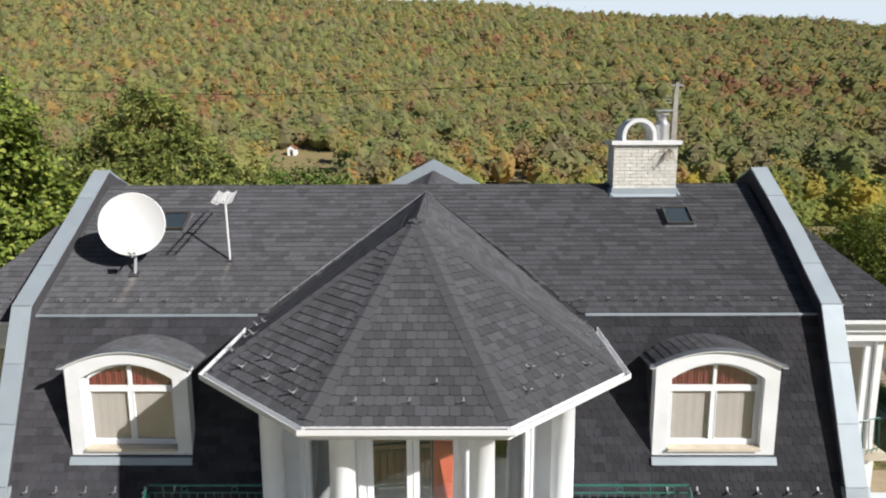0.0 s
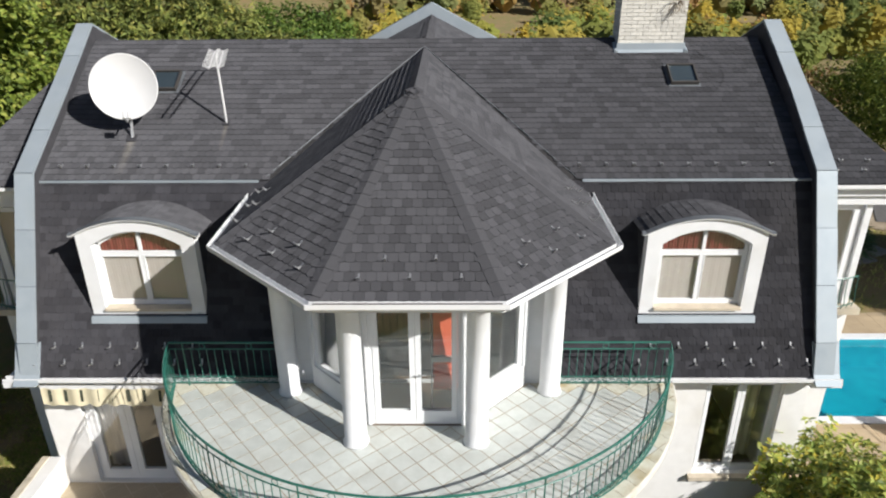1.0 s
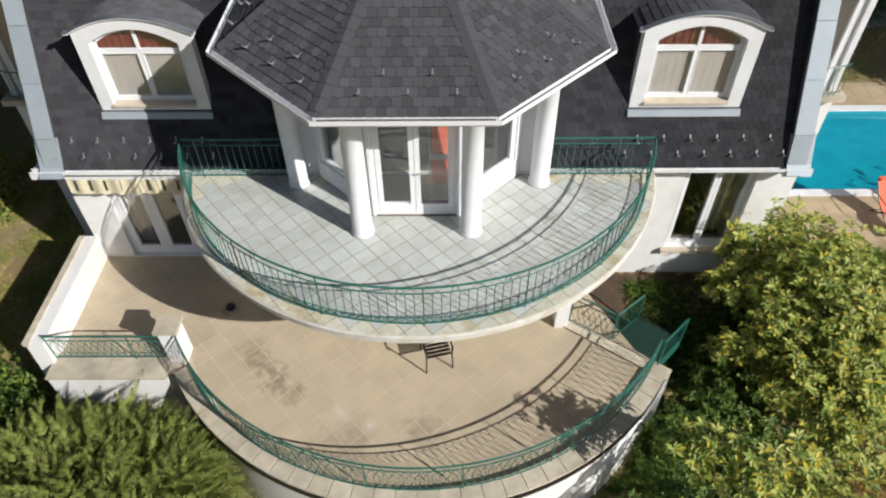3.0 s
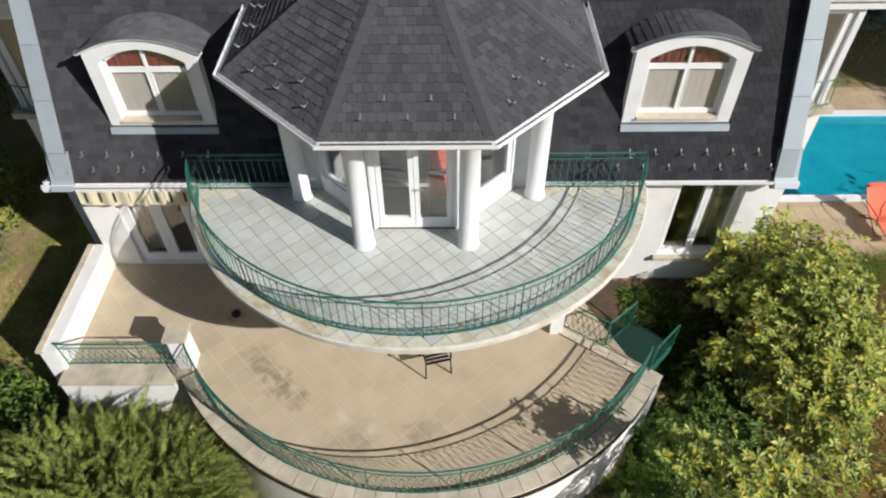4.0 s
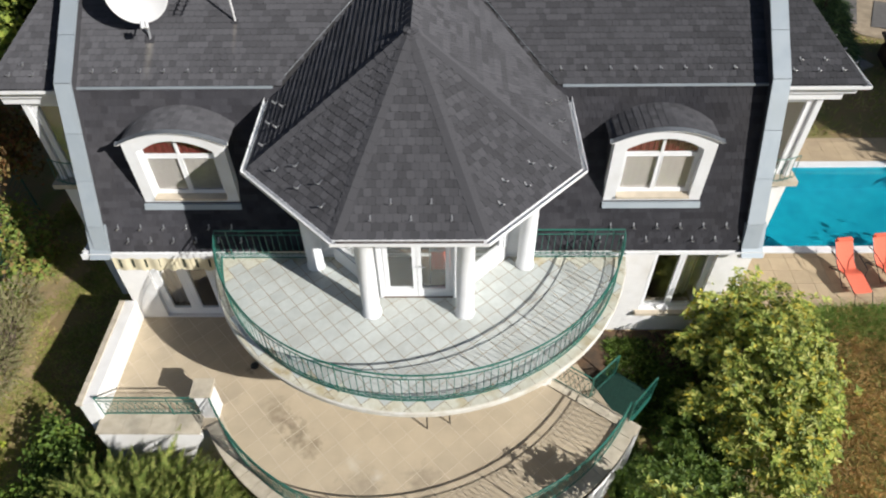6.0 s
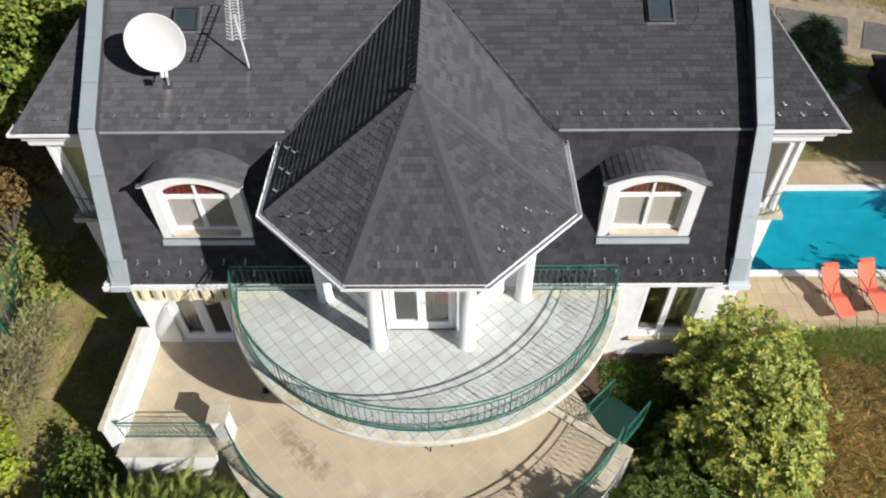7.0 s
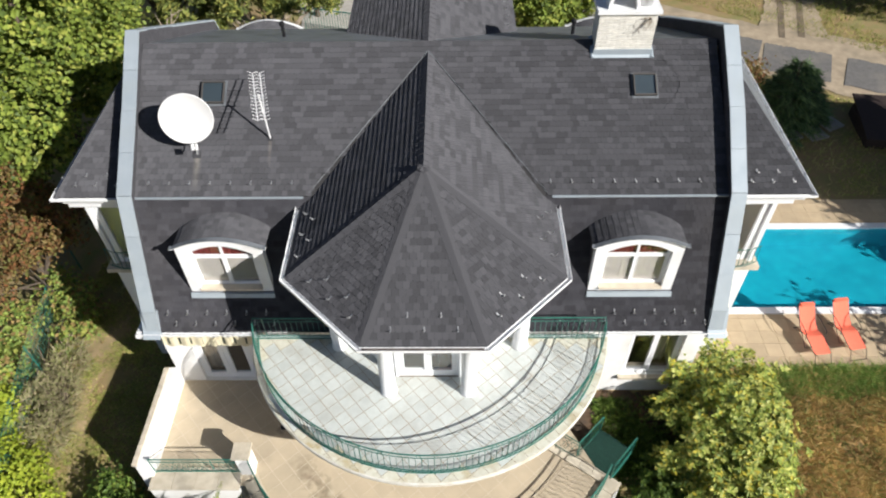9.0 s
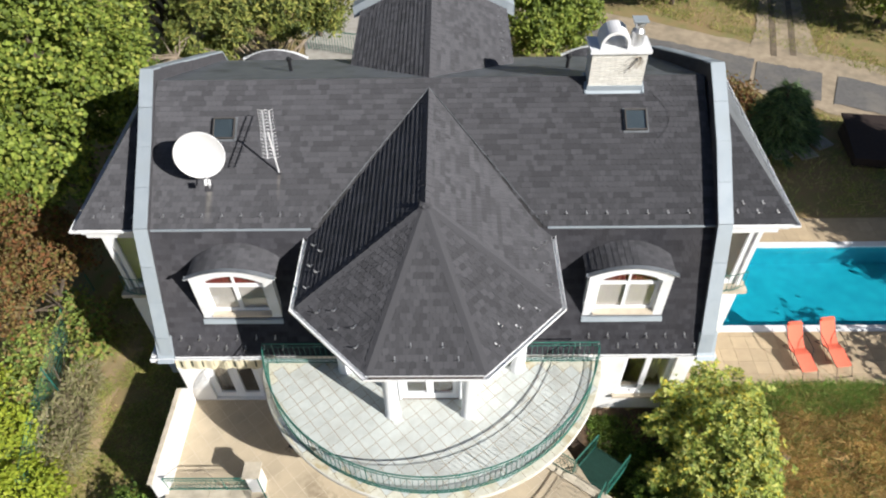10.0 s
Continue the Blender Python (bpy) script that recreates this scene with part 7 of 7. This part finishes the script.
tree("bush", "yellowing low shrub in the garden below the terrace", (7.2, -2.2), [(7.4, -1.7, -0.6, 0.9, 0.7, 0.5), (7.0, -2.7, -0.6, 0.7, 0.8, 0.5), (8.0, -2.8, -0.7, 1.0, 0.8, 0.5), (7.4, -3.5, -0.6, 0.9, 0.7, 0.5)], L_MAGNOLIA, 57, 240, 5, 0.2, 0.1, 0.05, 14, category="bush", whorl=0.11)
tree("young_tree", "young broad-leaved tree overhanging the terrace railing", (6.3, -3.1), [(4.5, -2.35, 2.45, 0.55, 0.4, 0.35), (5.4, -2.85, 2.6, 0.8, 0.6, 0.5), (6.5, -3.0, 2.3, 0.9, 0.8, 0.6), (6.0, -3.9, 2.2, 1.0, 0.7, 0.6)], L_MAGNOLIA, 54, 44, 7, 0.15, 0.1, 0.06, 14, whorl=0.15)

bare = thing("dead_branches", "bare grey-brown dead branches below the pine", "branches")
bm = bmesh.new()
rb = random.Random(17)
for k in range(16):
    a = rb.uniform(0, 6.28)
    p = Vector((-9.9, 15.4, 5.3))
    pts = [p]
    for j in range(4):
        p = p + Vector((0.36 * math.cos(a) + rb.uniform(-0.14, 0.14), 0.36 * math.sin(a) + rb.uniform(-0.14, 0.14), rb.uniform(-0.10, 0.16)))
        pts.append(p)
    add_tube(bm, pts, 0.035, 5, 0.008)
add_tube(bm, [(-9.7, 16.2, -0.1), (-9.75, 15.9, 2.5), (-9.9, 15.4, 5.35)], 0.10, 7, 0.05)
part("branchwork", bm, M_BARE, bare)

# ---- wire fence under the ivy ----
fen = thing("wire_fence", "green wire mesh garden fence grown over with ivy", "fence")
fp = [Vector((-12.9, 8.6, 0)), Vector((-12.55, 6.3, 0)), Vector((-12.25, 4.0, 0)), Vector((-12.0, 2.2, 0)), Vector((-11.7, 0.4, 0))]
for a, b in zip(fp, fp[1:]):
    za, zb = ground_z(a.x, a.y), ground_z(b.x, b.y)
    part("post", tube([a + Vector((0, 0, za - 0.2)), a + Vector((0, 0, za + 1.75))], 0.025, 6), M_GREEN, fen)
    bm = bmesh.new()
    for k in range(9):
        add_tube(bm, [a + Vector((0, 0, za + 0.1 + 0.2 * k)), b + Vector((0, 0, zb + 0.1 + 0.2 * k))], 0.006, 4)
    n = 22
    for k in range(n):
        p, z = a.lerp(b, k / n), za + (zb - za) * k / n
        add_tube(bm, [p + Vector((0, 0, z + 0.05)), p + Vector((0, 0, z + 1.72))], 0.006, 4)
    part("mesh_panel", bm, M_GREEN, fen)

strip("garden_path", "worn bare earth path beside the hedge", "path", [(-11.1, 6.6), (-10.8, 5.5), (-10.9, 4.3), (-10.9, 3.2), (-10.6, 1.8), (-10.3, 0.6), (-9.9, -1.5)], [1.3, 1.5, 0.95, 0.5, 0.5, 0.5, 0.5], M_DIRT, 0.012)
strip("flower_bed", "soil bed with fallen leaves along the house wall, darkened for tree shade", "soil", [(2.9, 2.1), (4.0, 2.05), (5.5, 2.0), (7.3, 1.9)], [1.7, 1.8, 1.9, 2.0], M_SOIL, 0.012)
# ---- road and yard behind the house ----
strip("verge", "sandy gravel verge and yard behind the house", "verge", [(2.0, 29.6), (9.0, 26.4), (15.6, 23.1), (18.4, 21.8), (21.0, 20.5), (32.0, 15.4)], [4.0, 4.4, 4.6, 5.2, 5.4, 5.0], M_GRAVEL, 0.03)
strip("track", "rutted sandy track climbing away", "track", [(17.6, 22.8), (18.6, 26.0), (19.6, 29.6), (22.0, 38.0), (28.0, 56.0)], [4.0, 2.8, 2.3, 2.6, 3.0], M_GRAVEL, 0.036)
for k, off in enumerate((-0.55, 0.45)):
    strip("wheel_rut", "darker worn wheel rut in the sandy track", "rut", [(17.9 + off, 23.8), (18.7 + off, 26.4), (19.6 + off, 29.6), (22.0 + off, 38.0)], [0.30, 0.34, 0.30, 0.34], M_RUT, 0.048)
for a, b in (((4.0, 27.6), (15.75, 22.35)), ((15.855, 22.1), (18.75, 20.95)), ((19.35, 20.7), (32.0, 14.6))):
    strip("road", "patched grey asphalt lane behind the house", "road", [a, ((a[0] + b[0]) / 2, (a[1] + b[1]) / 2), b], [2.6, 2.6, 2.6], M_ASPHALT, 0.055)
strip("driveway", "pale concrete driveway beside the rear wing", "driveway", [(-4.2, 16.5), (-4.9, 22.0), (-6.2, 28.0), (-7.0, 33.0)], [3.0, 3.0, 3.4, 4.0], M_CONCRETE, 0.04)
yard = thing("yard_slabs", "loose grey concrete slabs on the ground", "slab", kind="structure")
for i, (x, y, r) in enumerate(((15.6, 16.9, 20), (16.5, 17.5, 24), (16.1, 15.9, 18), (17.0, 16.6, 26), (15.0, 15.9, 15))):
    m = pose(x, y, ground_z(x, y) + 0.0, 0, 0, r)
    part("slab", box(-0.42, 0.42, -0.42, 0.42, 0.0, 0.08), M_CONCRETE, yard, "", 0.012).matrix_basis = m
shed = thing("shed", "low dark brown boarded shed behind the pool", "shed")
sm = pose(19.7, 15.9, ground_z(19.7, 15.9) - 0.85, 0, 0, -8)
shed.matrix_basis = sm
part("roof", prism([(-1.9, -1.4, 1.35), (1.9, -1.4, 1.35), (1.9, 1.4, 1.7), (-1.9, 1.4, 1.7)], (0, 0, 0.08)), M_SHED, shed, "", 0.01)
for k in range(22):
    x = -1.75 + k * 0.16
    part("board", box(x, x + 0.15, -1.22, -1.2 + 0.004 * (k % 2), -0.1, 1.34), M_SHED, shed)
for s in (-1, 1):
    part("side_wall", box(s * 1.76 - 0.02, s * 1.76 + 0.02, -1.19, 1.2, -0.1, 1.36), M_SHED, shed)
part("rear_wall", box(-1.73, 1.73, 1.17, 1.21, -0.1, 1.6), M_SHED, shed)
gate = thing("yard_gate", "dark green metal gate across the driveway", "gate")
part("frame", tube([(-7.0, 24.9, 0.1), (-7.0, 24.9, 1.3), (-3.4, 23.9, 1.3), (-3.4, 23.9, 0.1)], 0.03, 6), M_GREEN, gate)
for k in range(1, 24):
    t = k / 24
    part("bar", tube([(-7.0 + 3.6 * t, 24.9 - t, 0.12), (-7.0 + 3.6 * t, 24.9 - t, 1.3)], 0.012, 5), M_GREEN, gate)

# power pole and wires
pole = thing("power_pole", "grey concrete power pole with crossarm and wires", "pole")
pb = ground_z(15.85, 38.5)
part("shaft", prism([(15.5 - 0.16, 38.3, pb), (15.5 + 0.16, 38.3, pb), (15.5 + 0.10, 38.35, 13.1), (15.5 - 0.10, 38.35, 13.1)], (0, 0.2, 0)), M_CONCRETE, pole)
part("shaft", prism([(15.07, 38.3, pb), (15.27, 38.3, pb), (15.45, 38.35, 12.7), (15.33, 38.35, 12.7)], (0, 0.2, 0)), M_CONCRETE, pole)
for k in range(3):
    part("bracket", box(14.75, 15.2, 38.36, 38.44, 11.75 + 0.22 * k, 11.80 + 0.22 * k), M_STEEL, pole)
part("crossarm", box(15.1, 15.9, 38.38, 38.46, 12.85, 12.95), M_STEEL, pole)
for x in (15.2, 15.5, 15.8):
    part("insulator", tube([(x, 38.42, 12.95), (x, 38.42, 13.25)], 0.05, 8), M_BLACK, pole)
    part("wire", tube([(x - 60, 52, 13.8), (x - 30, 45, 12.7), (x, 38.42, 13.2), (x + 30, 33, 12.5), (x + 60, 28, 13.2)], 0.012, 4), M_BLACK, pole)

# dry twigs caught under the chimney cap
twig = thing("dry_twigs", "dry brown twigs growing on the chimney front", "twigs")
rt = random.Random(9)
for k in range(12):
    p = Vector((5.3, 7.40, 9.91))
    pts = [p]
    for j in range(3):
        p = p + Vector((rt.uniform(-0.16, 0.08), rt.uniform(-0.09, 0.01), rt.uniform(-0.16, 0.03)))
        pts.append(p)
    part("stem", tube(pts, 0.009, 4, 0.003), M_BARE, twig)

# ---- stepping stones ----
path_group = "stepping stones beside the garden tree"
rp = random.Random(4)
for x, y, r in ((10.54, 1.85, 38), (10.23, 1.46, 52), (9.98, 1.0, 35), (9.75, 0.5, 60), (9.40, 0.11, 44), (8.98, -0.32, 50), (8.64, -0.72, 42), (8.3, -1.2, 56)):
    w, d = rp.uniform(0.17, 0.23), rp.uniform(0.15, 0.20)
    pts = [(-w, -d, 0.0), (w * 0.9, -d * 1.05, 0.0), (w, d * 0.9, 0.0), (-w * 0.95, d, 0.0)]
    o = tagged(part("stepping_stone", prism(pts, (0, 0, 0.07)), M_STONE, None, "", 0.012), "worn flat stepping stone set in dry grass", "stone", path_group)
    o.matrix_basis = pose(x, y, ground_z(x, y) - 0.01, 0, 0, r)


# ---- grass ----
def grass(name, label, spots, height, width, material, seed, flop=0.8):
    """Blades as narrow bent triangles."""
    rng = np.random.default_rng(seed)
    c = np.array(spots)
    n = len(c)
    a = rng.uniform(0, 6.283, n)
    side = np.stack([np.cos(a), np.sin(a), np.zeros(n)], axis=1) * (width * rng.uniform(0.6, 1.4, n))[:, None]
    lean = rng.normal(size=(n, 3)) * flop
    lean[:, 2] = 1.0
    tip = c + lean * (height * rng.uniform(0.4, 1.3, n))[:, None]
    v = np.stack([c - side, c + side, tip], axis=1).reshape(-1, 3)
    return tagged(mesh_arrays(name, v, (np.arange(n)[:, None] * 3 + np.arange(3)).tolist(), material), label, "grass", kind="stuff")


def scatter(n, x0, x1, y0, y1, seed, ok=lambda x, y: True, clump=0.0):
    rng = np.random.default_rng(seed)
    out = []
    while len(out) < n:
        x, y = rng.uniform(x0, x1), rng.uniform(y0, y1)
        if ok(x, y) and (clump == 0 or noise.noise(Vector((x * clump, y * clump, seed))) > rng.uniform(-0.5, 0.35)):
            out.append((x, y, ground_z(x, y) - 0.01))
    return out


off_house = lambda x, y: not (-7.7 < x < 9.0 and y > -0.3) and math.hypot(x, y - TCY) > TR + 0.1
grass("dry_grass", "tall dry brown grass and weeds in the garden", scatter(150000, 8.6, 19.0, -3.0, 4.0, 61, lambda x, y: off_house(x, y), 0.9), 0.09, 0.016, L_DRY, 61, 1.5)
grass("weeds", "coarse tufts of brown and green weeds in the dry garden", scatter(26000, 8.6, 19.0, -3.0, 4.0, 66, lambda x, y: off_house(x, y), 2.4), 0.20, 0.022, L_WEED, 66, 1.1)
grass("lawn_grass", "green grass along the deck and by the path", scatter(42000, 9.8, 20.0, 1.6, 4.1, 62, lambda x, y: y > 3.3 - 2.4 * abs(noise.noise(Vector((x * 0.6, 0, 3)))), 0.8), 0.16, 0.016, L_VERGE, 62, 1.0)
grass("lawn_grass", "thin green and brown grass beside the house", scatter(60000, -12.2, -7.6, -2.5, 9.0, 63, lambda x, y: True, 0.9), 0.07, 0.016, L_LAWN, 63, 1.4)
grass("lawn_grass", "rough grass behind the house", scatter(22000, 9.0, 24.0, 11.9, 34.0, 64, lambda x, y: abs((y - 21.6) + (x - 18) * 0.66) > 3.0, 0.5), 0.18, 0.020, L_LAWN, 64)
grass("ground_litter", "fallen leaves and low weeds under the garden tree", scatter(9000, 3.2, 9.0, -5.0, 2.9, 65, lambda x, y: math.hypot(x, y - TCY) > TR + 0.15 or x > 4.6), 0.07, 0.022, L_BROWN, 65)
grass("ground_cover", "low dark green leaves growing in the shade of the garden tree", scatter(30000, 3.2, 7.4, -1.5, 2.7, 67, lambda x, y: math.hypot(x, y - TCY) > TR + 0.15 or x > 4.6, 1.1), 0.12, 0.03, L_GREEN, 67)


# ---- pieces of floors and roofs ----
shared = None
for r in turret_roofs + [roof_low, roof_up]:
    shared = r.lay(shared)
lay_tiles(bal, [(x * 0.997, (y - BC.y) * 0.997 + BC.y) for x, y in rim], BAL_Z, 0.305, radians(40), 0.013, M_TILE, border=M_BORDER)
rt = TR - 0.34
edge = [(rt * math.cos(a), TCY + rt * math.sin(a)) for a in [math.pi + 0.49 + (math.pi - 1.04) * i / 40 for i in range(41)]]
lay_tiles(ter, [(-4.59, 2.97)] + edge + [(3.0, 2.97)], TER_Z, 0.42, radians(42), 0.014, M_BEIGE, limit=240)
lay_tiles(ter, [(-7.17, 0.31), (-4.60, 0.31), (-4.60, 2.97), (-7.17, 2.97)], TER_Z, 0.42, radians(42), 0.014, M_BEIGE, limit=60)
lay_tiles(deck, [(7.35, 4.14), (20.0, 4.14), (20.0, PY0 - 0.27), (7.35, PY0 - 0.27)], 0.0, 0.5, 0.0, 0.008, M_DECK)
lay_tiles(deck, [(8.85, PY1 + 0.27), (20.0, PY1 + 0.27), (20.0, 11.7), (8.85, 11.7)], 0.0, 0.5, 0.0, 0.008, M_DECK, limit=80)
